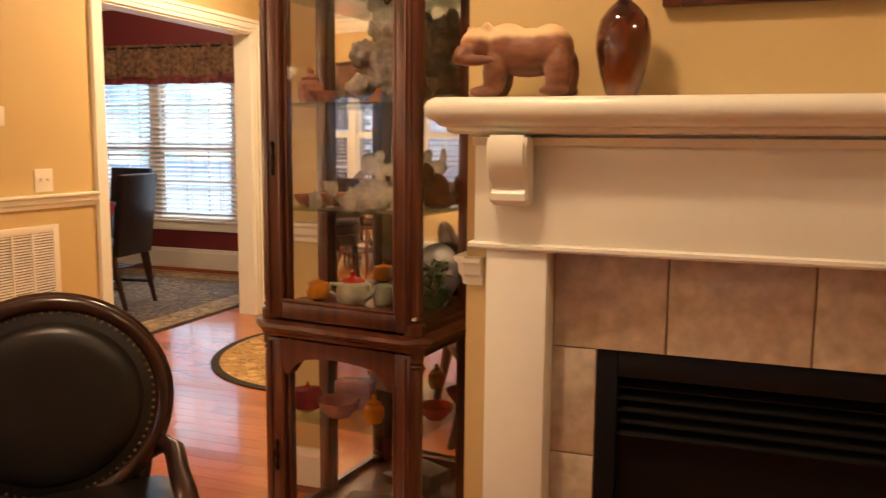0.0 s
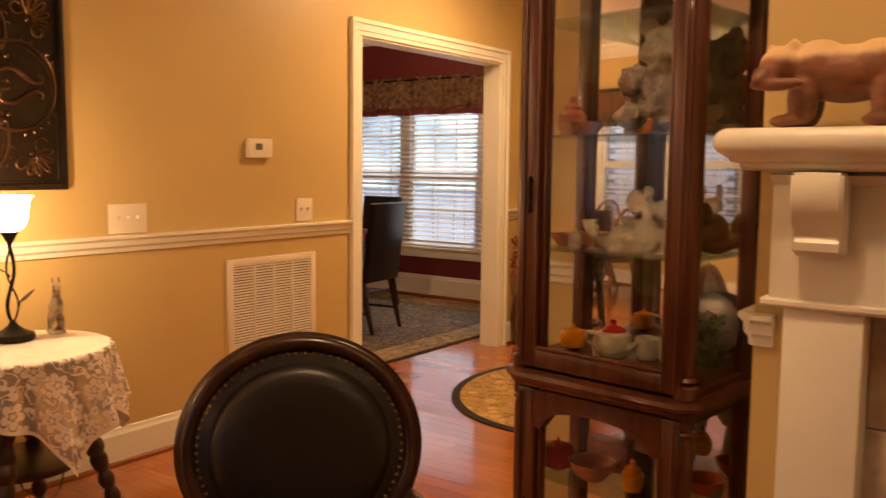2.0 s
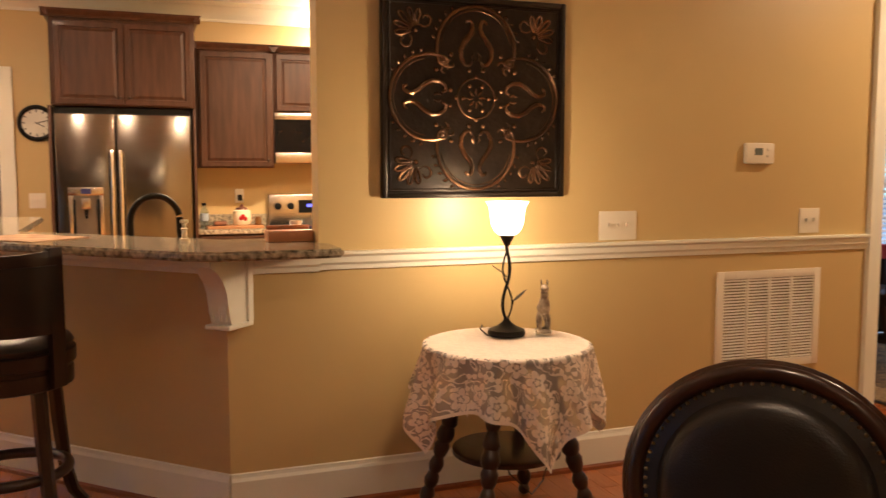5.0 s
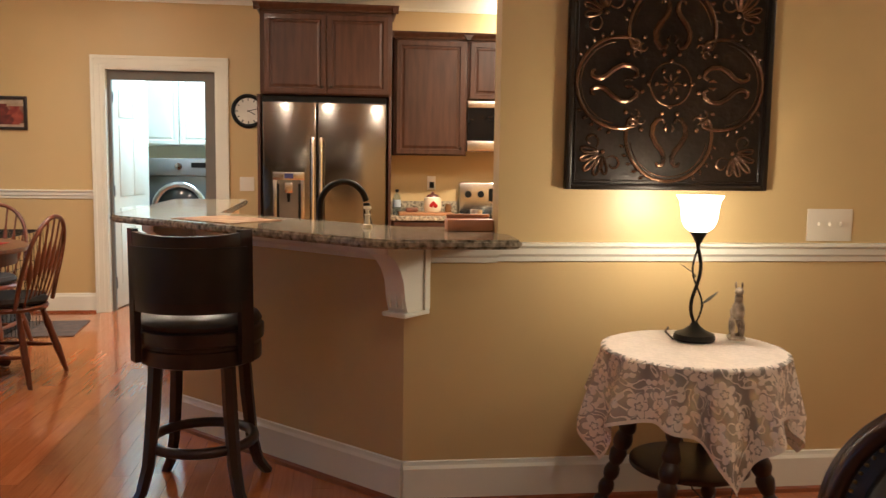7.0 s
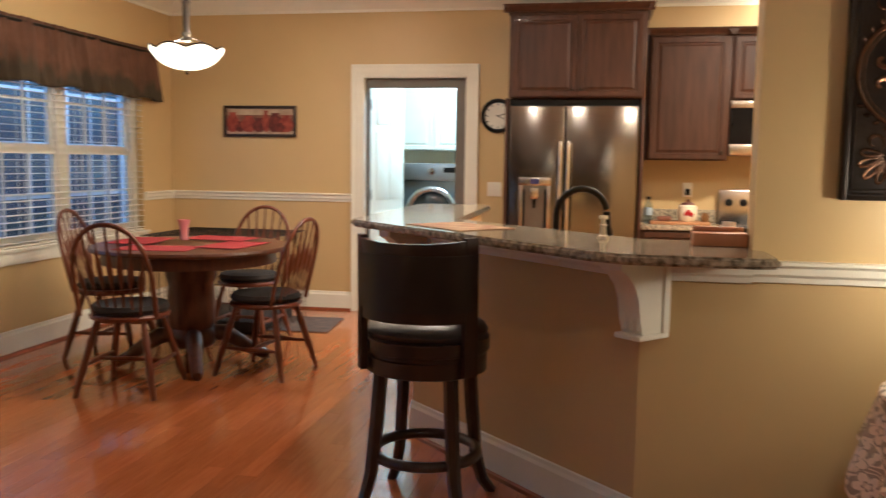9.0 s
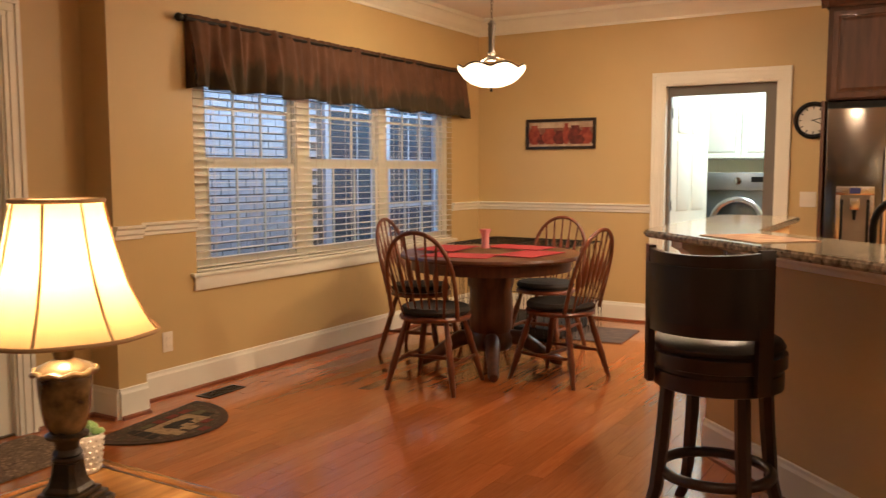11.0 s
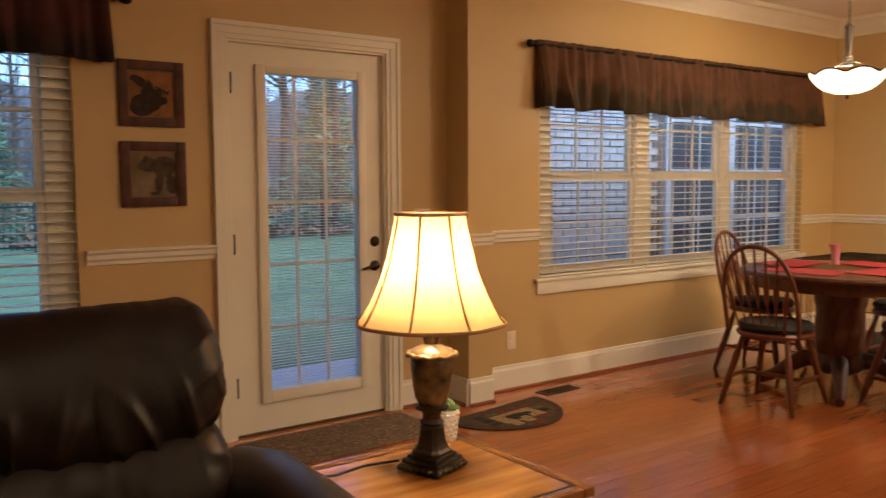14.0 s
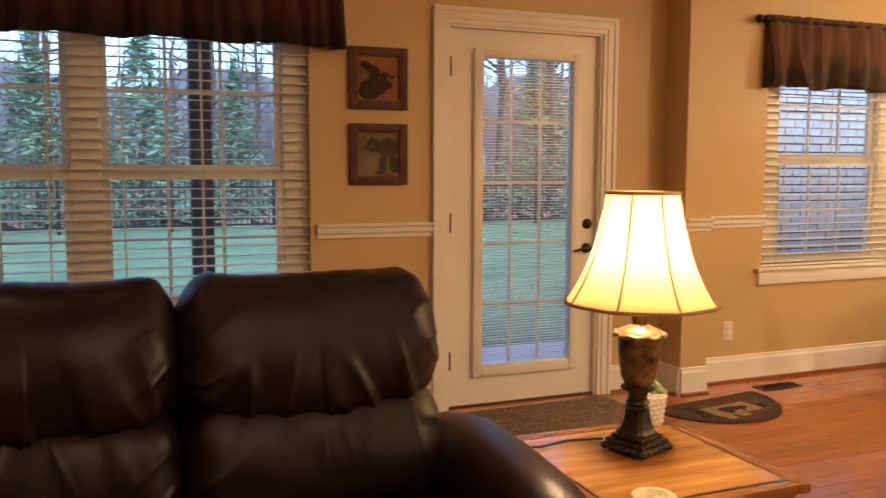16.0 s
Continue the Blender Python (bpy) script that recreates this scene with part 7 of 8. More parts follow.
lathe(bm, [(0.01, 2.65), (0.03, 2.66), (0.06, 2.69), (0.06, 2.699)], 24)
part("canopy", bm, PEW, pe)
pic = thing("pottery_picture", pose(-7.2595, -2.16, 1.637, 0, 0, 90), "long dark framed picture of red clay pots", "picture")
bm = B()
for a, b, c, d in ((-0.335, -0.31, -0.135, 0.135), (0.31, 0.335, -0.135, 0.135), (-0.31, 0.31, -0.135, -0.11), (-0.31, 0.31, 0.11, 0.135)):
    box(bm, a, b, -0.025, 0, c, d, 0.004)
part("frame", bm, ESPRESSO, pic)
bm = B()
box(bm, -0.31, 0.31, -0.006, 0, -0.11, 0.11)
part("canvas", bm, mat("cream_canvas", (0.58, 0.47, 0.34), 0.7, color2=(0.30, 0.20, 0.13), scale=9), pic)
bm = B()
box(bm, -0.31, 0.31, -0.0066, -0.001, -0.082, 0.055)
part("painted_shadow", bm, mat("painted_dark_ground", (0.10, 0.035, 0.022), 0.7, color2=(0.28, 0.13, 0.08), scale=12), pic)
CLAYS = [mat("painted_clay_" + nm, c, 0.7, color2=d, scale=22) for nm, c, d in (("red", (0.17, 0.018, 0.014), (0.34, 0.07, 0.04)), ("dark", (0.06, 0.010, 0.010), (0.18, 0.03, 0.02)))]
for k, (x, w, h) in enumerate(((-0.255, 0.058, 0.170), (-0.185, 0.045, 0.090), (-0.105, 0.075, 0.140), (-0.010, 0.060, 0.120), (0.055, 0.032, 0.185), (0.140, 0.072, 0.165), (0.240, 0.066, 0.145), (0.190, 0.040, 0.080))):
    bm = B()
    outl = [(w * f, h * g - 0.092) for f, g in ((0.5, 0.0), (0.95, 0.30), (1.0, 0.55), (0.6, 0.82), (0.45, 0.86), (0.6, 1.0))]
    vs = [bm.verts.new((x + a, -0.0075 - 0.0004 * k, b)) for a, b in outl] + [bm.verts.new((x - a, -0.0075 - 0.0004 * k, b)) for a, b in outl[::-1]]
    f = bm.faces.new(vs)
    part("painted_pot", bm, CLAYS[k % 2], pic)
# wire crate with its mat
cr8 = thing("wire_dog_crate", pose(-6.42, -2.10, 0.006), "black folding wire dog crate behind the table", "crate")
WIRE = mat("black_wire", (0.012, 0.012, 0.012), 0.4, 0.5)
L, D_, HH = 0.42, 0.5, 0.72
for nm, pts in (("side", [((-L, s * D_, 0), (L, s * D_, HH)) for s in (-1, 1)]), ("end", [((s * L, -D_, 0), (s * L, D_, HH)) for s in (-1, 1)]), ("roof", [((-L, -D_, HH), (L, D_, HH))])):
    for a, b in pts:
        bm = B()
        a, b = Vector(a), Vector(b)
        ax = [k for k in range(3) if abs(a[k] - b[k]) > 1e-6]
        for u, v, st_ in ((ax[0], ax[1], 0.07), (ax[1], ax[0], 0.24)):
            n = max(1, round(abs(b[u] - a[u]) / st_))
            for q in range(n + 1):
                p0, p1 = a.copy(), a.copy()
                p0[u] = p1[u] = a[u] + (b[u] - a[u]) * q / n
                p1[v] = b[v]
                tube(bm, [p0, p1], 0.003, 4)
        part(nm, bm, WIRE, cr8, smooth=False)
bm = B()
box(bm, -0.36, 0.36, -0.42, 0.42, 0.0, 0.09, 0.03)
solid("pet_bed", bm, CUSH, "dark padded pet bed inside the crate", "pet bed", m=pose(-6.42, -2.10, 0.012))
bm = B()
box(bm, -0.3, 0.3, -0.3, 0.3, 0, 0.006)
solid("floor_mat", bm, mat("brown_floor_mat", (0.10, 0.06, 0.04), 0.95, var=0.3, scale=15), "thin brown mat beside the crate", "mat", m=pose(-6.55, -1.55, 0.001, 0, 0, 5))


# ---- curtains ----
def cloth_mat(name, top, low, zc, soft, spot):
    m = mat(name, top, 0.9, var=0.25, scale=8, bump=0.3, bscale=300)
    nt = m.node_tree
    p = nt.nodes["Principled BSDF"]
    old = p.inputs["Base Color"].links[0].from_socket
    tc = next(n for n in nt.nodes if n.type == "TEX_COORD")
    sep, nz, ma, cr, mix, mp = (nt.nodes.new(k) for k in ("ShaderNodeSeparateXYZ", "ShaderNodeTexNoise", "ShaderNodeMath", "ShaderNodeMapRange", "ShaderNodeMix", "ShaderNodeMapping"))
    mp.inputs["Scale"].default_value = (1, 1, 0.35)
    nt.links.new(tc.outputs["Object"], mp.inputs[0])
    nz.inputs["Scale"].default_value, nz.inputs["Detail"].default_value = spot, 5
    nt.links.new(tc.outputs["Object"], sep.inputs[0])
    nt.links.new(mp.outputs[0], nz.inputs["Vector"])
    ma.operation, ma.inputs[1].default_value = "MULTIPLY_ADD", soft
    nt.links.new(nz.outputs[0], ma.inputs[0])
    nt.links.new(sep.outputs[2], ma.inputs[2])
    cr.inputs["From Min"].default_value, cr.inputs["From Max"].default_value = zc, zc + 0.09
    nt.links.new(ma.outputs[0], cr.inputs["Value"])
    mix.data_type = "RGBA"
    mix.inputs[6].default_value = (*low, 1)
    nt.links.new(cr.outputs[0], mix.inputs[0])
    nt.links.new(old, mix.inputs[7])
    nt.links.new(mix.outputs[2], p.inputs["Base Color"])
    return m


def valance(name, m, w, h, material, label, seed, ruffle=0.0, rod=True, trim=None):
    t = thing(name, m, label, "valance")
    rnd = random.Random(seed)
    ph = [rnd.uniform(0, 6) for _ in range(6)]
    bm = B()
    n, r = int(w / 0.012), 14
    vs = []
    for i in range(n + 1):
        x = w * i / n
        row = []
        for j in range(r + 1):
            v = j / r
            fold = 1.3 * noise.noise(Vector((x * 9 + ph[0] * 7, v * 0.9, ph[1]))) + 0.9 * noise.noise(Vector((x * 21, v * 0.6, ph[2]))) + (1 - v) * 0.3 * sin(x * 75 + ph[0])
            y = 0.045 + 0.030 * v + (0.016 + 0.040 * v) * fold
            z = -h * v * (1 + 0.025 * sin(x * 13 + ph[3])) + (0.002 * sin(x * 90) if j == 0 else 0)
            row.append(bm.verts.new((x + 0.006 * v * sin(x * 25 + ph[4]), y, z)))
        vs.append(row)
    for i in range(n):
        for j in range(r):
            bm.faces.new((vs[i][j], vs[i + 1][j], vs[i + 1][j + 1], vs[i][j + 1]))
    for e in (0, n):
        x = w * e / n
        bm.faces.new([vs[e][0], vs[e][r], bm.verts.new((x, 0.004, -h)), bm.verts.new((x, 0.004, 0))])
    cl = part("fabric", bm, material, t)
    so = cl.modifiers.new("thick", "SOLIDIFY")
    so.thickness = 0.003
    if rod:
        bm = B()
        tube(bm, [(-0.06, 0.045, -0.03), (w + 0.06, 0.045, -0.03)], 0.012, 10)
        part("rod", bm, IRON, t)
        for s in (-0.08, w + 0.08):
            bm = B()
            bmesh.ops.create_icosphere(bm, subdivisions=2, radius=0.026, matrix=Matrix.Translation((s, 0.045, -0.03)))
            lathe(bm, [(0.02, -0.02), (0.022, -0.012), (0.02, -0.004)], 14, m=pose(s + (0.03 if s < 0 else -0.03), 0.045, -0.03, 0, 90))
            part("finial", bm, IRON, t)
        for s in (-0.03, w + 0.03):
            bm = B()
            box(bm, s - 0.008, s + 0.008, 0.0, 0.045, -0.04, -0.02, 0.002)
            part("bracket", bm, IRON, t)
    return t


PINE = cloth_mat("rust_pine_print_cloth", (0.118, 0.056, 0.031), (0.050, 0.036, 0.018), -0.13, 0.40, 11)
valance("window_valance", pose(-6.93, -3.0, 2.213), 3.235, 0.425, PINE, "gathered rust valance with dark pine tree border", 1)
PLAID = cloth_mat("burgundy_lodge_cloth", (0.060, 0.016, 0.014), (0.016, 0.010, 0.008), -0.16, 0.22, 13)
valance("window_valance", pose(-1.11, -3.055, 2.20), 2.4, 0.32, PLAID, "gathered dark burgundy lodge print valance", 2)
DAMASK = mat("brown_damask_cloth", (0.05, 0.015, 0.012), 0.8, color2=(0.25, 0.15, 0.08), scale=22, bump=0.2, bscale=200)
valance("window_valance", pose(-3.45, 7.25, 2.20, 0, 0, 180), 2.85, 0.32, DAMASK, "gathered brown and gold damask valance", 3)
valance("valance_border", pose(-3.45, 7.247, 1.905, 0, 0, 180), 2.85, 0.085, RED, "burgundy ruffled border of the damask valance", 3, rod=False)

# ---- moose and bear pictures ----
def lodge_picture(z, nm, ground, ink, shapes):
    """A framed print: shapes are the flat ellipses of the animal (x, z, half width, half height, turn)."""
    t = thing("lodge_picture", pose(-1.301, -3.0545, z, 0, 0, 180), "square wooden framed picture of a %s" % nm, "picture")
    bm = B()
    s, q = 0.154, 0.110
    for a, b, c, d in ((-s, -q, -s, s), (q, s, -s, s), (-q, q, -s, -q), (-q, q, q, s)):
        box(bm, a, b, -0.02, 0, c, d, 0.003)
    part("frame", bm, mat("reddish_rough_wood", (0.075, 0.022, 0.014), 0.6, var=0.5, scale=14), t)
    bm = B()
    for a, b, c, d in ((-q, -q + 0.005, -q, q), (q - 0.005, q, -q, q), (-q + 0.005, q - 0.005, -q, -q + 0.005), (-q + 0.005, q - 0.005, q - 0.005, q)):
        box(bm, a, b, -0.012, 0, c, d)
    part("fillet", bm, mat("tan_fillet", (0.20, 0.10, 0.05), 0.6), t)
    bm = B()
    box(bm, -q, q, -0.006, 0, -q, q)
    part("print", bm, mat(nm + "_print_ground", ground, 0.8, var=0.45, scale=9), t)
    for k, (x, y, a, b, turn) in enumerate(shapes):
        bm = B()
        bmesh.ops.create_circle(bm, cap_ends=True, segments=22, radius=1, matrix=Matrix.LocRotScale((x, -0.0072 - 0.0003 * k, y), Euler((radians(90), radians(turn), 0)), (a, b, 1)))
        part("silhouette", bm, ink, t)


lodge_picture(1.749, "moose", (0.27, 0.12, 0.045), mat("moose_ink", (0.030, 0.016, 0.010), 0.8, var=0.5, scale=30), (
    (-0.046, -0.066, 0.058, 0.040, 0), (-0.050, -0.040, 0.046, 0.036, -10), (0.000, -0.044, 0.050, 0.040, -20), (0.034, -0.030, 0.032, 0.024, 10), (0.058, -0.030, 0.017, 0.017, 0),
    (0.020, 0.002, 0.030, 0.022, 10), (-0.008, -0.004, 0.044, 0.036, 25), (-0.050, 0.054, 0.048, 0.021, 32), (-0.084, 0.070, 0.016, 0.010, -20), (-0.004, 0.044, 0.026, 0.007, 62), (0.050, 0.018, 0.040, 0.007, 28), (0.076, 0.010, 0.014, 0.005, -40)))
lodge_picture(1.371, "bear", (0.17, 0.13, 0.075), mat("bear_ink", (0.060, 0.044, 0.028), 0.8, var=0.5, scale=30), (
    (0.050, 0.036, 0.058, 0.050, 0), (-0.024, 0.044, 0.042, 0.034, 0), (-0.056, 0.034, 0.022, 0.013, 0), (-0.035, 0.078, 0.011, 0.011, 0),
    (0.024, -0.040, 0.020, 0.052, 4), (0.082, -0.050, 0.026, 0.046, -8), (0.004, -0.092, 0.026, 0.008, 0)))

# ---- rugs and mats ----


def rug_mat(name, a, b, c, scale):
    m = mat(name, a, 0.95, color2=b, scale=scale, bump=0.4, bscale=400)
    nt = m.node_tree
    p = nt.nodes["Principled BSDF"]
    old = p.inputs["Base Color"].links[0].from_socket
    tc = next(n for n in nt.nodes if n.type == "TEX_COORD")
    # curling vines where a swirled field crosses its middle value, with scattered blossoms
    nz, vo = nt.nodes.new("ShaderNodeTexNoise"), nt.nodes.new("ShaderNodeTexVoronoi")
    nz.inputs["Scale"].default_value, nz.inputs["Detail"].default_value, nz.inputs["Distortion"].default_value = scale * 0.8, 1.0, 1.6
    vo.inputs["Scale"].default_value = scale * 0.7
    last = old
    for src, stops, colour in ((nz, ((0.455, 0), (0.475, 1), (0.520, 1), (0.540, 0)), c), (vo, ((0.10, 0), (0.13, 1), (0.27, 1), (0.31, 0)), [min(1, v * 1.25) for v in b])):
        nt.links.new(tc.outputs["Object"], src.inputs["Vector"])
        cr, mix = nt.nodes.new("ShaderNodeValToRGB"), nt.nodes.new("ShaderNodeMix")
        e = cr.color_ramp.elements
        e[0].position, e[1].position = stops[0][0], stops[-1][0]
        e[0].color = e[1].color = (0, 0, 0, 1)
        for at, v in stops[1:-1]:
            e.new(at).color = (v, v, v, 1)
        nt.links.new(src.outputs[0], cr.inputs[0])
        mix.data_type = "RGBA"
        nt.links.new(cr.outputs[0], mix.inputs[0])
        nt.links.new(last, mix.inputs[6])
        mix.inputs[7].default_value = (*colour, 1)
        last = mix.outputs[2]
    nt.links.new(last, p.inputs["Base Color"])
    return m


def oval_rug(name, m, rx, ry, bands, label, half=False):
    t = thing(name, m, label, "rug")
    for k, (nm, f, material) in enumerate(bands):
        bm = B()
        n = 64
        pts = [(rx * f * cos(pi * q / (n - 1)) if half else rx * f * cos(2 * pi * q / n), (ry * f * sin(pi * q / (n - 1)) + ry * (1 - f) * 0.3) if half else ry * f * sin(2 * pi * q / n)) for q in range(n)]
        prism(bm, pts, 0.0005 + 0.001 * k, 0.007 + 0.001 * k)
        part(nm, bm, material, t)
    return t


BLKRUG = mat("black_wool", (0.02, 0.018, 0.015), 0.95, var=0.3, scale=40, bump=0.4, bscale=300)
GOLDRUG = rug_mat("gold_floral_wool", (0.36, 0.21, 0.075), (0.44, 0.28, 0.115), (0.23, 0.125, 0.04), 13)
MEDAL = rug_mat("black_scroll_medallion", (0.02, 0.016, 0.013), (0.035, 0.026, 0.017), (0.36, 0.24, 0.10), 12)
oval_rug("oval_rug", pose(-1.96, 4.85, 0, 0, 0, 2), 0.785, 0.88, [("border", 1.0, BLKRUG), ("field", 0.94, GOLDRUG), ("medallion_rim", 0.47, BLKRUG), ("medallion", 0.44, MEDAL)], "oval gold and black floral foyer rug")
hr = oval_rug("half_round_rug", pose(-3.10, -2.715, 0, 0, 0, 8), 0.40, 0.43, [("border", 1.0, mat("brown_rug_border", (0.06, 0.035, 0.022), 0.95, var=0.3, scale=30)), ("field", 0.88, rug_mat("lodge_patchwork_wool", (0.07, 0.035, 0.022), (0.05, 0.045, 0.025), (0.12, 0.08, 0.045), 22))], "half-round brown lodge rug with patchwork", True)
PATCH = [mat("rug_patch_" + nm, c, 0.95, var=0.35, scale=50, bump=0.4, bscale=300) for nm, c in (("maroon", (0.17, 0.030, 0.022)), ("olive", (0.11, 0.10, 0.045)), ("tan", (0.34, 0.24, 0.13)), ("black", (0.018, 0.015, 0.012)))]
rnd = random.Random(21)
for i in range(7):
    for j in range(5):
        x, y = -0.30 + 0.10 * i + rnd.uniform(-0.012, 0.012), 0.095 + 0.072 * j
        if ((abs(x) + 0.045) / 0.34) ** 2 + ((y - 0.01) / 0.385) ** 2 < 1 and not (abs(x) < 0.19 and 0.12 < y < 0.30):
            bm = B()
            box(bm, x - rnd.uniform(0.025, 0.046), x + rnd.uniform(0.025, 0.046), y - rnd.uniform(0.018, 0.032), y + rnd.uniform(0.018, 0.032), 0.002, 0.0088 + 0.0002 * ((i + j) % 3))
            part("patch", bm, rnd.choice(PATCH), hr, smooth=False)
bm = B()
box(bm, -0.165, 0.165, 0.13, 0.285, 0.002, 0.0090)
part("centre", bm, PATCH[2], hr, "tan centre panel", smooth=False)
bm = B()
for k, (x, y, a, b) in enumerate(((0, 0.205, 0.075, 0.034), (-0.078, 0.212, 0.030, 0.024), (0.05, 0.205, 0.04, 0.034), (-0.045, 0.245, 0.014, 0.032), (0.062, 0.245, 0.015, 0.032), (0.035, 0.245, 0.012, 0.028))):
    bmesh.ops.create_circle(bm, cap_ends=True, segments=20, radius=1, matrix=Matrix.LocRotScale((x, y, 0.0096 + 0.0002 * k), None, (a, b, 1)))
part("bear_shape", bm, PATCH[3], hr, "black woven bear shape", smooth=False)
bm = B()
box(bm, -0.50, 0.50, -0.235, 0.235, 0.0, 0.010, 0.003)
solid("door_mat", bm, rug_mat("brown_scroll_mat", (0.15, 0.10, 0.058), (0.27, 0.19, 0.12), (0.10, 0.065, 0.038), 44), "brown scroll-patterned mat at the patio door", "door mat", m=pose(-2.14, -2.74, 0.0005, 0, 0, 2))
ru = thing("dining_rug", pose(-4.75, 5.8, 0), "dark floral dining rug with a tan border", "rug")
bm = B()
box(bm, -1.36, 1.36, -1.25, 1.25, 0.0005, 0.008)
part("edge", bm, BLKRUG, ru)
bm = B()
box(bm, -1.33, 1.33, -1.22, 1.22, 0.0005, 0.010)
part("border", bm, rug_mat("tan_border_wool", (0.27, 0.18, 0.080), (0.34, 0.235, 0.115), (0.13, 0.08, 0.042), 13), ru)
bm = B()
box(bm, -1.08, 1.08, -0.97, 0.97, 0.0005, 0.0115)
part("field", bm, rug_mat("dark_floral_wool", (0.056, 0.036, 0.019), (0.095, 0.062, 0.034), (0.24, 0.16, 0.075), 12), ru)
fv = thing("floor_register", pose(-3.73, -2.81, 0.0, 0, 0, 2), "dark metal floor register by the baseboard", "vent")
bm = B()
for a, b, c, d in ((-0.15, -0.135, -0.055, 0.055), (0.135, 0.15, -0.055, 0.055), (-0.135, 0.135, -0.055, -0.042), (-0.135, 0.135, 0.042, 0.055)):
    box(bm, a, b, c, d, 0.0005, 0.005)
part("frame", bm, BRONZE, fv)
for k in range(14):
    bm = B()
    box(bm, -0.125 + k * 0.019, -0.117 + k * 0.019, -0.042, 0.042, 0.0005, 0.0035)
    part("bar", bm, BRONZE, fv)

# ---- dining room ----
dc = thing("parsons_chair", pose(-4.36, 5.485, 0.0115, 0, 0, 98), "tall dark leather dining chair with wooden legs", "chair", "dining room chairs")
bm = B()
box(bm, -0.23, 0.23, -0.24, 0.22, 0.40, 0.49, 0.02)
part("seat", bm, LEATHER, dc)
bm = B()
box(bm, -0.23, 0.23, -0.03, 0.03, 0, 0.62, 0.015, m=pose(0, -0.235, 0.40, 7))
part("backrest", bm, LEATHER, dc)
for sx in (-1, 1):
    for sy in (-1, 1):
        bm = B()
        tube(bm, [(sx * 0.20, sy * 0.20, 0.42), (sx * 0.205, sy * 0.205 - (0.04 if sy < 0 else 0), 0.2), (sx * 0.205, sy * 0.205 - (0.09 if sy < 0 else 0), 0.0)], [0.028, 0.024, 0.018], 6)
        part("leg", bm, ESPRESSO, dc)
    bm = B()
    tube(bm, [(sx * 0.20, -0.25, 0.16), (sx * 0.20, 0.2, 0.16)], 0.012, 6)
    part("stretcher", bm, ESPRESSO, dc)
bm = B()
tube(bm, [(-0.2, 0.0, 0.16), (0.2, 0.0, 0.16)], 0.012, 6)
part("stretcher", bm, ESPRESSO, dc)
copy_thing(dc, pose(-5.03, 6.29, 0.0115, 0, 0, 176))
dtb = thing("dining_room_table", pose(-5.23, 5.15, 0.0115), "dark dining room table with red runner", "table")
bm = B()
box(bm, -0.55, 0.55, -0.9, 0.9, 0.71, 0.75, 0.008)
part("tabletop", bm, ESPRESSO, dtb)
for sx in (-1, 1):
    for sy in (-1, 1):
        bm = B()
        box(bm, sx * 0.48 - 0.035, sx * 0.48 + 0.035, sy * 0.82 - 0.035, sy * 0.82 + 0.035, 0, 0.71, 0.004)
        part("leg", bm, ESPRESSO, dtb)
bm = B()
box(bm, -0.56, 0.56, -0.3, 0.3, 0.0, 0.004)
box(bm, 0.556, 0.56, -0.3, 0.3, -0.10, 0.0)
solid("table_runner", bm, REDMAT, "red cloth runner across the dining table", "table runner", m=pose(-5.23, 5.66, 0.762))
fvz = thing("floor_vase", pose(-2.98, 5.84, 0), "tall dark red floor vase with red stems", "vase")
bm = B()
lathe(bm, [(0.07, 0), (0.10, 0.03), (0.12, 0.2), (0.10, 0.35), (0.05, 0.43), (0.06, 0.46), (0.05, 0.46), (0.04, 0.42)], 28)
part("body", bm, mat("dark_red_pottery", (0.10, 0.015, 0.012), 0.3), fvz)
rnd = random.Random(4)
bm = B()
for k in range(16):
    a, s = rnd.uniform(0, 6.3), rnd.uniform(0.05, 0.14)
    e = Vector((s * cos(a), s * sin(a), rnd.uniform(0.65, 0.95)))
    tube(bm, [(0, 0, 0.4), e * 0.6 + Vector((0, 0, 0.12)), e], 0.003, 4)
    for q in range(14):
        c = e * rnd.uniform(0.75, 1.05)
        bmesh.ops.create_icosphere(bm, subdivisions=1, radius=0.011, matrix=Matrix.Translation(c + Vector((rnd.uniform(-0.03, 0.03), rnd.uniform(-0.03, 0.03), 0))))
part("berry_stems", bm, mat("red_berries", (0.22, 0.012, 0.015), 0.5), fvz, "red berry stems")

# ---- lamp table and lamp ----
WAL = mat("figured_cherry_veneer", (0.22, 0.082, 0.016), 0.18, color2=(0.54, 0.27, 0.07), scale=2.2, stretch=(1.0, 9, 1), coat=0.4)
WALB = mat("cherry_edge_wood", (0.26, 0.105, 0.027), 0.25, var=0.25, scale=6, coat=0.3)
lt = thing("lamp_table", pose(-1.315, -0.76, 0), "square cherry lamp table with an inlaid veneer top", "side table")
bm = B()
box(bm, -0.25, 0.25, -0.255, 0.255, 0.522, 0.540)
part("veneer_top", bm, WAL, lt, "streaked glossy cherry veneer", smooth=False)
bm = B()
for a, b, c, d in ((-0.2522, -0.246, -0.257, 0.257), (0.246, 0.2522, -0.257, 0.257), (-0.246, 0.246, -0.257, -0.251), (-0.246, 0.246, 0.251, 0.257)):
    box(bm, a, b, c, d, 0.53, 0.5408)
part("inlay_line", bm, ESPRESSO, lt, smooth=False)
bm = B()
for a, b, c, d in ((-0.29, -0.252, -0.295, 0.295), (0.252, 0.29, -0.295, 0.295), (-0.252, 0.252, -0.295, -0.257), (-0.252, 0.252, 0.257, 0.295)):
    box(bm, a, b, c, d, 0.514, 0.542, 0.006)
part("top_border", bm, WALB, lt)
bm = B()
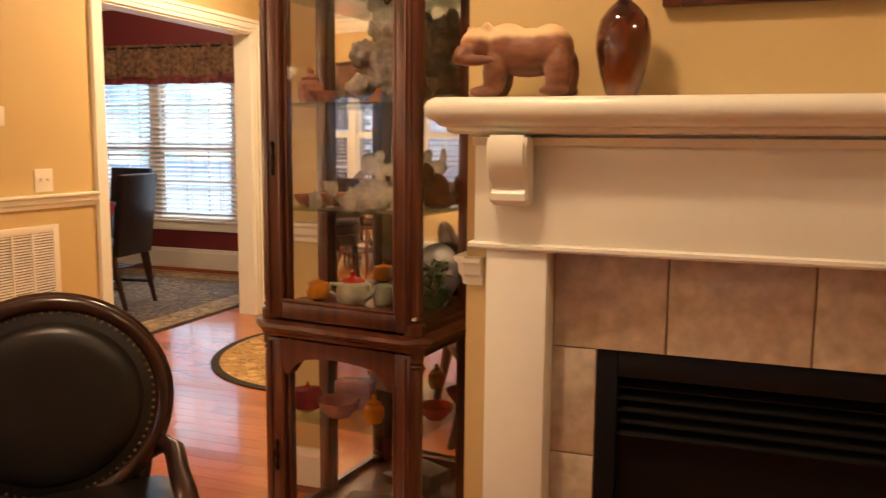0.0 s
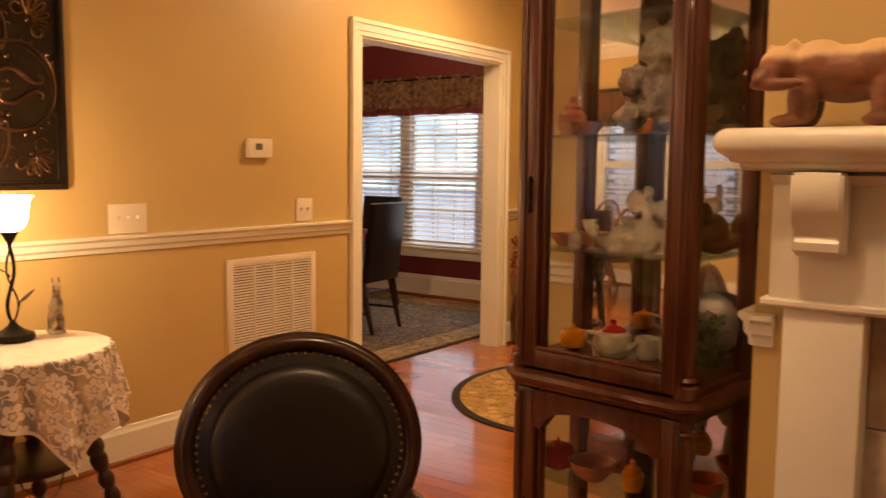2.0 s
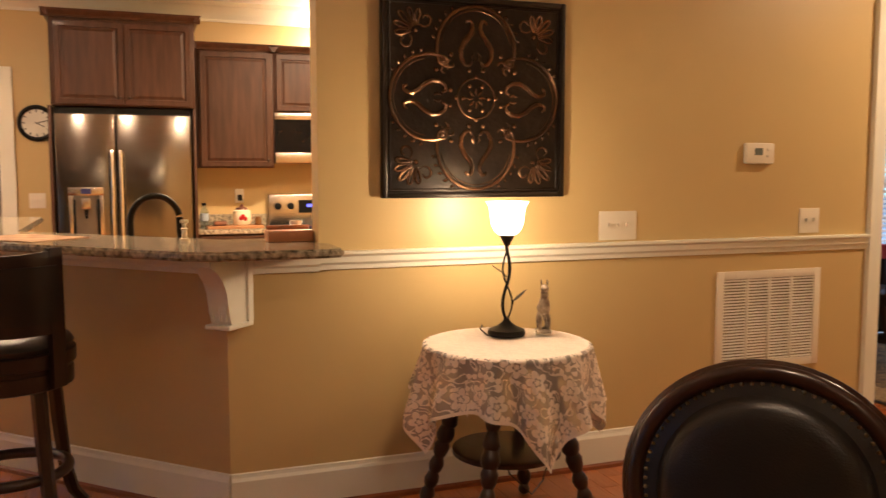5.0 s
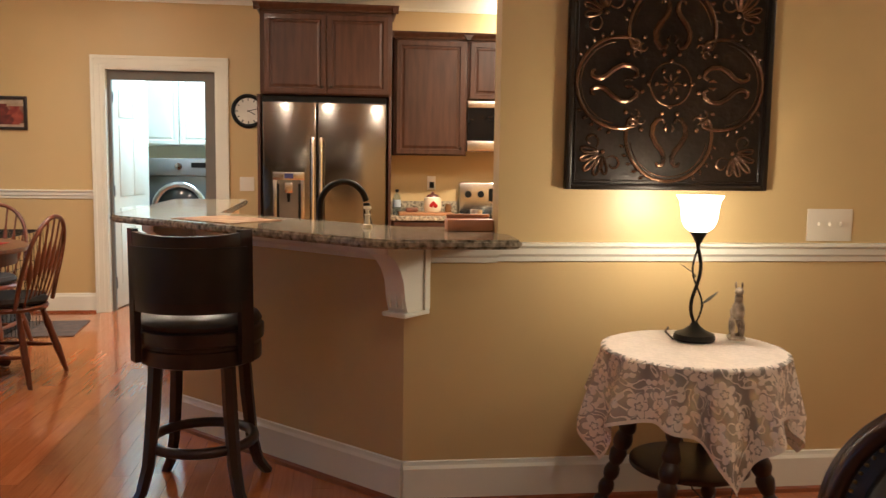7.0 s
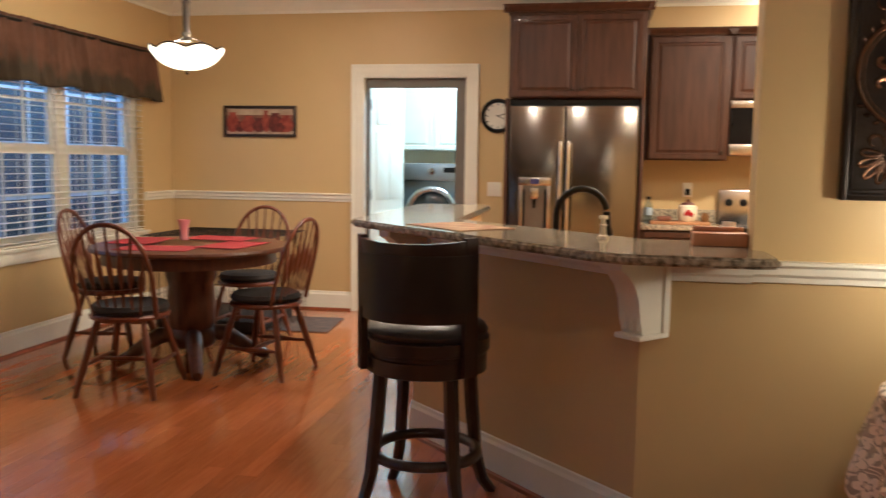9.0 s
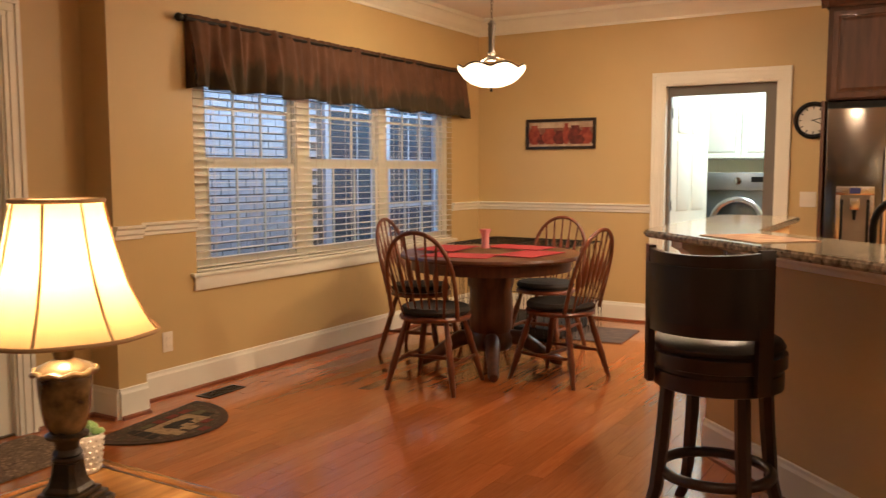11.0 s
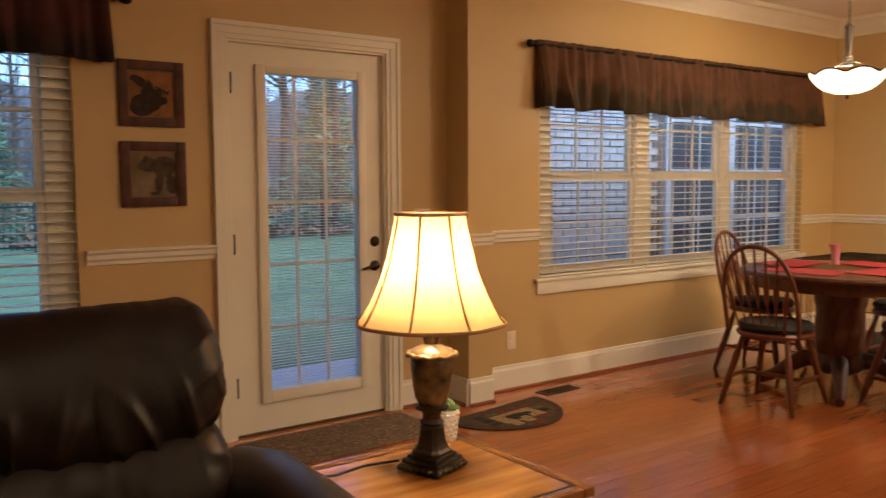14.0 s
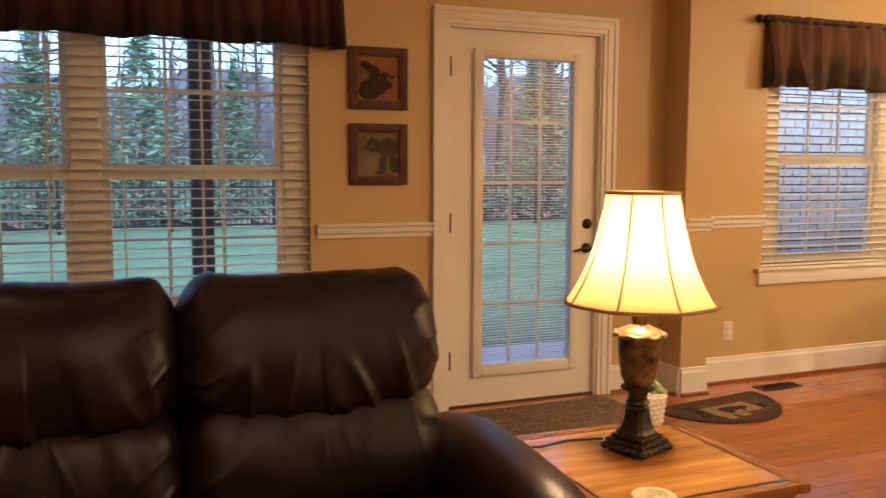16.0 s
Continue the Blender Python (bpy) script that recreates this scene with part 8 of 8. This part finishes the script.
for a, b, c, d in ((-0.26, -0.24, -0.265, 0.265), (0.24, 0.26, -0.265, 0.265), (-0.24, 0.24, -0.265, -0.245), (-0.24, 0.24, 0.245, 0.265)):
    box(bm, a, b, c, d, 0.40, 0.513)
part("apron", bm, WALB, lt)
for sx in (-1, 1):
    for sy in (-1, 1):
        bm = B()
        box(bm, sx * 0.24 - 0.025, sx * 0.24 + 0.025, sy * 0.245 - 0.025, sy * 0.245 + 0.025, 0, 0.512, 0.004)
        part("leg", bm, WALB, lt)
tl = thing("table_lamp", pose(-1.345, -0.83, 0.542, 0, 0, 20), "lit bell-shaped lamp on a bronze urn base", "table lamp")
URN = mat("antiqued_bronze_urn", (0.014, 0.010, 0.006), 0.38, 0.4, color2=(0.05, 0.034, 0.016), scale=16, bump=0.3, bscale=50)
bm = B()
for w, z0, z1 in ((0.066, 0.006, 0.022), (0.061, 0.022, 0.034), (0.050, 0.034, 0.046)):
    box(bm, -w, w, -w, w, z0, z1, 0.005)
for sx in (-1, 1):
    for sy in (-1, 1):
        bmesh.ops.create_icosphere(bm, subdivisions=2, radius=1, matrix=Matrix.LocRotScale((sx * 0.060, sy * 0.060, 0.010), None, (0.014, 0.014, 0.010)))
for k in range(4):  # scalloped apron
    for q in range(4):
        bmesh.ops.create_icosphere(bm, subdivisions=2, radius=1, matrix=Matrix.Rotation(pi / 2 * k, 4, "Z") @ Matrix.LocRotScale((-0.036 + 0.024 * q, -0.066, 0.012), None, (0.012, 0.006, 0.008)))
part("base", bm, URN, tl)
bm = B()
rings = []
for w, z in ((0.046, 0.046), (0.045, 0.052), (0.038, 0.060), (0.033, 0.074), (0.029, 0.092), (0.027, 0.112)):
    c = w * 0.68
    rings.append([bm.verts.new((x, y, z)) for x, y in ((w, -c), (w, c), (c, w), (-c, w), (-w, c), (-w, -c), (-c, -w), (c, -w))])
for a, b in zip(rings, rings[1:]):
    for k in range(8):
        bm.faces.new((a[k], a[(k + 1) % 8], b[(k + 1) % 8], b[k]))
bm.faces.new(rings[-1])
part("pedestal", bm, URN, tl, smooth=False)
bm = B()
lathe(bm, [(0.026, 0.112), (0.033, 0.115), (0.034, 0.120), (0.028, 0.125), (0.033, 0.131), (0.030, 0.138), (0.025, 0.143), (0.026, 0.156), (0.032, 0.166), (0.046, 0.170), (0.047, 0.176), (0.036, 0.182)], 28)
part("neck", bm, URN, tl)
bm = B()
lathe(bm, [(0.036, 0.182), (0.046, 0.201), (0.053, 0.236), (0.057, 0.276), (0.058, 0.308), (0.055, 0.316)], 28)
part("urn", bm, mat("marbled_urn", (0.016, 0.010, 0.006), 0.22, color2=(0.20, 0.125, 0.05), scale=24, coat=0.3), tl, "marbled dark urn body")
bm = B()
tube(bm, [((0.064 + 0.003 * cos(9 * t)) * cos(t), (0.064 + 0.003 * cos(9 * t)) * sin(t), 0.320 + 0.003 * sin(9 * t)) for t in [2 * pi * k / 54 for k in range(54)]], 0.007, 8, True)
lathe(bm, [(0.062, 0.322), (0.056, 0.332), (0.03, 0.344), (0.02, 0.349), (0.023, 0.364), (0.024, 0.372), (0.016, 0.380), (0.012, 0.41)], 28)
part("collar", bm, mat("antique_gold_metal", (0.24, 0.18, 0.10), 0.33, 0.7, var=0.4, scale=30), tl)
bm = B()
tube(bm, [(0, 0, 0.41), (0, 0, 0.70)], 0.004, 6)
part("harp", bm, BRONZE, tl)
SHADE = bpy.data.materials.new("lit_cream_silk")
SHADE.use_nodes = True
nt = SHADE.node_tree
p = nt.nodes["Principled BSDF"]
p.inputs["Base Color"].default_value, p.inputs["Roughness"].default_value = (0.80, 0.62, 0.36, 1), 0.9
ts, ms = nt.nodes.new("ShaderNodeBsdfTranslucent"), nt.nodes.new("ShaderNodeMixShader")
ts.inputs[0].default_value = (0.80, 0.55, 0.24, 1)
ms.inputs[0].default_value = 0.6
nt.links.new(p.outputs[0], ms.inputs[1])
nt.links.new(ts.outputs[0], ms.inputs[2])
nt.links.new(ms.outputs[0], nt.nodes["Material Output"].inputs[0])
prof = [(0.204, 0.408), (0.190, 0.425), (0.167, 0.464), (0.144, 0.515), (0.125, 0.57), (0.112, 0.626), (0.102, 0.672), (0.096, 0.702)]
RIB = radians(19)
octa = lambda a: 1.0 - 0.035 * (1 - abs(cos(4 * (a - RIB))))
bm = B()
n = 64
rr = [[bm.verts.new((r * octa(2 * pi * k / n) * cos(2 * pi * k / n), r * octa(2 * pi * k / n) * sin(2 * pi * k / n), z)) for k in range(n)] for r, z in prof]
for a, b in zip(rr, rr[1:]):
    for k in range(n):
        bm.faces.new((a[k], a[(k + 1) % n], b[(k + 1) % n], b[k]))
shd = part("shade", bm, SHADE, tl, "glowing cream silk bell shade")
PIPE = mat("tan_piping", (0.42, 0.27, 0.14), 0.8)
for k in range(8):
    bm = B()
    a = pi / 4 * k + RIB
    tube(bm, [(r * 1.008 * cos(a), r * 1.008 * sin(a), z) for r, z in prof], 0.0035, 6)
    part("piping", bm, PIPE, shd)
for r, z in ((0.205, 0.408), (0.098, 0.702)):
    bm = B()
    tube(bm, [(r * octa(2 * pi * k / n) * cos(2 * pi * k / n), r * octa(2 * pi * k / n) * sin(2 * pi * k / n), z) for k in range(n)], 0.005, 6, True)
    part("rim_tape", bm, PIPE, shd)
bm = B()
tube(bm, [(-1.30, -0.93, 0.546), (-1.2, -0.95, 0.546), (-1.1, -0.93, 0.546), (-1.02, -0.96, 0.545)], 0.0035, 6)
cd = part("cord", bm, mat("dark_cord", (0.02, 0.015, 0.012), 0.6), tl, "dark electric cord")
cd.matrix_parent_inverse = tl.matrix_world.inverted()
pl = thing("succulent_pot", pose(-1.52, -1.005, 0.542), "white hobnail pot with a small green succulent", "potted plant")
bm = B()
lathe(bm, [(0.026, 0), (0.030, 0.005), (0.040, 0.09), (0.041, 0.10), (0.036, 0.10), (0.034, 0.09)], 28)
for k in range(6):
    for q in range(14):
        a, z = 2 * pi * (q + 0.5 * (k % 2)) / 14, 0.012 + k * 0.015
        r = 0.030 + 0.010 * z / 0.09
        bmesh.ops.create_icosphere(bm, subdivisions=1, radius=0.005, matrix=Matrix.Translation((r * cos(a), r * sin(a), z)))
part("pot", bm, mat("white_ceramic", (0.78, 0.74, 0.66), 0.3), pl)
bm = B()
rnd = random.Random(9)
for k in range(22):
    a, f = k * 2.4, k / 22
    c = Vector((0.034 * (1 - f) * cos(a), 0.034 * (1 - f) * sin(a), 0.10 + 0.03 * f))
    bmesh.ops.create_icosphere(bm, subdivisions=1, radius=1, matrix=Matrix.LocRotScale(c, Euler((0.6 * cos(a), 0.6 * sin(a), a)), (0.012, 0.007, 0.013)))
part("succulent", bm, mat("pale_green_leaf", (0.14, 0.22, 0.07), 0.5, var=0.4), pl)
co = thing("coaster", pose(-1.18, -0.52, 0.541), "round cream stone coaster on the table", "coaster")
bm = B()
lathe(bm, [(0.048, 0), (0.052, 0.003), (0.052, 0.009), (0.049, 0.011), (0.01, 0.011)], 32)
part("disc", bm, mat("cream_stone", (0.55, 0.45, 0.28), 0.6), co)
bm = B()
lathe(bm, [(0.033, 0.0112), (0.033, 0.012), (0.01, 0.012)], 28)
part("printed_centre", bm, mat("faded_print", (0.38, 0.34, 0.20), 0.6, var=0.3, scale=40), co)

# ---- sofa ----
sf = thing("leather_sofa", pose(0.45, -1.0, 0), "dark brown leather reclining sofa with padded back", "sofa")


def crease(x, y, z, sharp=5.0):
    """Sharp ridges along the zero lines of a noise."""
    return max(0.0, 1 - sharp * abs(noise.noise(Vector((x, y, z))))) ** 1.4


def pillow(name, x0, x1, prof, seed, parent, seam, pleat=0.085, sag=0.0, material=SOFALEATHER, nx=120):
    """A stuffed leather panel: prof is a closed outline (y, z) swept in x with rounded, puckered ends and pleats along the height of its seam."""
    cy, cz = sum(p[0] for p in prof) / len(prof), sum(p[1] for p in prof) / len(prof)
    top = max(p[1] for p in prof)
    bm = B()
    rings = []
    m_ = []
    for k in range(len(prof)):
        a, b = Vector(prof[k]), Vector(prof[(k + 1) % len(prof)])
        m_ += [a.lerp(b, q / 12) for q in range(12)]
    for _ in range(40):
        m_ = [(m_[k - 1] + 2 * m_[k] + m_[(k + 1) % len(m_)]) / 4 for k in range(len(m_))]
    for i in range(nx + 1):
        u = i / nx
        e = min(u, 1 - u) * (x1 - x0)
        side = -1 if u < 0.5 else 1
        f = 1 - (max(0, 1 - e / 0.085)) ** 2.4 * 0.42
        ring = []
        for p_ in m_:
            y, z = p_
            near = max(0, 1 - abs(z - seam) / 0.17)
            ends = max(0, 1 - e / 0.17)
            w = pleat * near * crease(u * 6.5 + side * (z - seam) * 3.2, (z - seam) * 1.6, seed * 1.7)
            w += 0.100 * ends ** 1.2 * crease(u * 2.5, z * 9 - side * e * 5, seed * 2.3 + 4)
            w += 0.016 * max(0, (z - top + 0.045) / 0.045) * abs(sin(u * 30 + 3 * noise.noise(Vector((u * 7, seed, 0)))))
            w += 0.055 * noise.noise(Vector((u * 2.6 + seed, y * 4, z * 4))) + 0.020 * noise.noise(Vector((u * 9, y * 9 + seed, z * 12)))
            g = f * (1 + w - 0.03)
            drop = sag * (0.35 - (2 * u - 1) ** 2) * max(0, (cz + 0.02 - z) / 0.2)
            ring.append(bm.verts.new((x0 + (x1 - x0) * u, cy + (y - cy) * g, cz + (z - cz) * g - drop)))
        rings.append(ring)
    n = len(m_)
    for a, b in zip(rings, rings[1:]):
        for k in range(n):
            bm.faces.new((a[k], a[(k + 1) % n], b[(k + 1) % n], b[k]))
    bm.faces.new(rings[0][::-1])
    bm.faces.new(rings[-1])
    return part(name, bm, material, parent)


UP = [(-0.03, 1.03), (-0.14, 1.05), (-0.26, 0.99), (-0.30, 0.80), (-0.20, 0.68), (-0.03, 0.66), (0.065, 0.705), (0.075, 0.80), (0.04, 0.94)]
LOW = [(0.0, 0.76), (-0.16, 0.76), (-0.25, 0.6), (-0.2, 0.44), (0.02, 0.42), (0.13, 0.48), (0.115, 0.60), (0.075, 0.70)]
SEAT = [(0.04, 0.50), (0.4, 0.515), (0.56, 0.48), (0.59, 0.36), (0.52, 0.26), (0.04, 0.28)]
for k in range(3):
    x0 = -1.275 + k * 0.66
    pillow("back_cushion", x0 + 0.002, x0 + 0.658, UP, 10 + k, sf, 0.74, 0.10, 0.07)
    pillow("lumbar_cushion", x0 + 0.004, x0 + 0.656, LOW, 20 + k, sf, 0.72, 0.035)
    pillow("seat_cushion", x0 + 0.004, x0 + 0.656, SEAT, 30 + k, sf, 0.60, 0.03)
for x0 in (-1.48, 0.71):
    bm = B()
    pts = [(-0.16, 0.60), (0.0, 0.635), (0.2, 0.635), (0.42, 0.62), (0.58, 0.575), (0.66, 0.48), (0.67, 0.3), (0.66, 0.08)]
    rings = []
    for i, (y, z) in enumerate(pts):
        w = 0.125
        rings.append([bm.verts.new((x0 + 0.125 + w * cos(pi * q / 10) * (1.0), y + (0.02 if i > 5 else 0) * sin(pi * q / 10), z - 0.10 + 0.10 * sin(pi * q / 10) + 0.004 * sin(3 * y * 9 + q))) for q in range(11)] + [bm.verts.new((x0 + 0.0, y, 0.06)), bm.verts.new((x0 + 0.25, y, 0.06))])
    for a, b in zip(rings, rings[1:]):
        for q in range(13):
            bm.faces.new((a[q], a[(q + 1) % 13], b[(q + 1) % 13], b[q]))
    bm.faces.new(rings[0][::-1])
    bm.faces.new(rings[-1])
    part("arm", bm, SOFALEATHER, sf)
bm = B()
box(bm, -1.46, 0.94, -0.24, 0.55, 0.04, 0.27, 0.03)
part("base", bm, SOFALEATHER, sf)
bm = B()
box(bm, -1.24, 0.70, -0.29, -0.10, 0.20, 0.90, 0.05)
part("back_shell", bm, SOFALEATHER, sf)

# ---- floor planks ----
PLANK = mat("oak_plank_varnish", (0.37, 0.103, 0.029), 0.17, color2=(0.45, 0.142, 0.040), scale=5, stretch=(1, 14, 1), coat=0.4)
nt = PLANK.node_tree
p = nt.nodes["Principled BSDF"]
old = p.inputs["Base Color"].links[0].from_socket
oi, ge, ad, fr_, mr, hs_ = (nt.nodes.new(k) for k in ("ShaderNodeObjectInfo", "ShaderNodeNewGeometry", "ShaderNodeMath", "ShaderNodeMath", "ShaderNodeMapRange", "ShaderNodeHueSaturation"))
ad.operation, fr_.operation = "ADD", "FRACT"
nt.links.new(oi.outputs["Random"], ad.inputs[0])
nt.links.new(ge.outputs["Random Per Island"], ad.inputs[1])
nt.links.new(ad.outputs[0], fr_.inputs[0])
mr.inputs["To Min"].default_value, mr.inputs["To Max"].default_value = 0.84, 1.12
nt.links.new(fr_.outputs[0], mr.inputs["Value"])
nt.links.new(mr.outputs[0], hs_.inputs["Value"])
nt.links.new(old, hs_.inputs["Color"])
nt.links.new(hs_.outputs[0], p.inputs["Base Color"])
floor_ = bpy.data.objects["floor"]
rnd = random.Random(21)
PW = 0.083
kinds = {}
rest = []
for r in range(int(10.6 / PW)):
    y = -3.15 + r * PW
    x = -7.3 - rnd.uniform(0, 1)
    while x < 2.9:
        ln = rnd.choice((0.7, 0.95, 1.2, 1.45))
        near = (-5.6 < x < -2.2 and -2.75 < y < -0.35) or (-3.1 < x < -1.9 and 3.2 < y < 5.2)
        if near and sum(kinds.values()) < 290 if kinds else near:
            if ("p%s" % ln) not in bpy.data.meshes:
                bm = B()
                box(bm, 0.0008, ln - 0.0008, 0.0006, PW - 0.0006, -0.012, 0.0)
                ob = part("plank", bm, PLANK, floor_, smooth=False)
                ob.data.name = "p%s" % ln
            else:
                ob = new("plank", bpy.data.meshes["p%s" % ln])
                ob.parent = floor_
            ob.location = (x, y, 0)
            kinds[ln] = kinds.get(ln, 0) + 1
        else:
            rest.append((x + 0.0008, x + ln - 0.0008, y + 0.0006, y + PW - 0.0006))
        x += ln
verts, faces = [], []
for a, b, c, d in rest:
    i = len(verts)
    verts += [(a, c, 0), (b, c, 0), (b, d, 0), (a, d, 0), (a, c, -0.012), (b, c, -0.012), (b, d, -0.012), (a, d, -0.012)]
    faces += [(i, i + 1, i + 2, i + 3), (i, i + 4, i + 5, i + 1), (i + 1, i + 5, i + 6, i + 2), (i + 2, i + 6, i + 7, i + 3), (i + 3, i + 7, i + 4, i)]
me = bpy.data.meshes.new("planking")
me.from_pydata(verts, [], faces)
me.materials.append(PLANK)
ob = new("planking", me)
ob.parent = floor_
tagged(ob, kind="stuff")
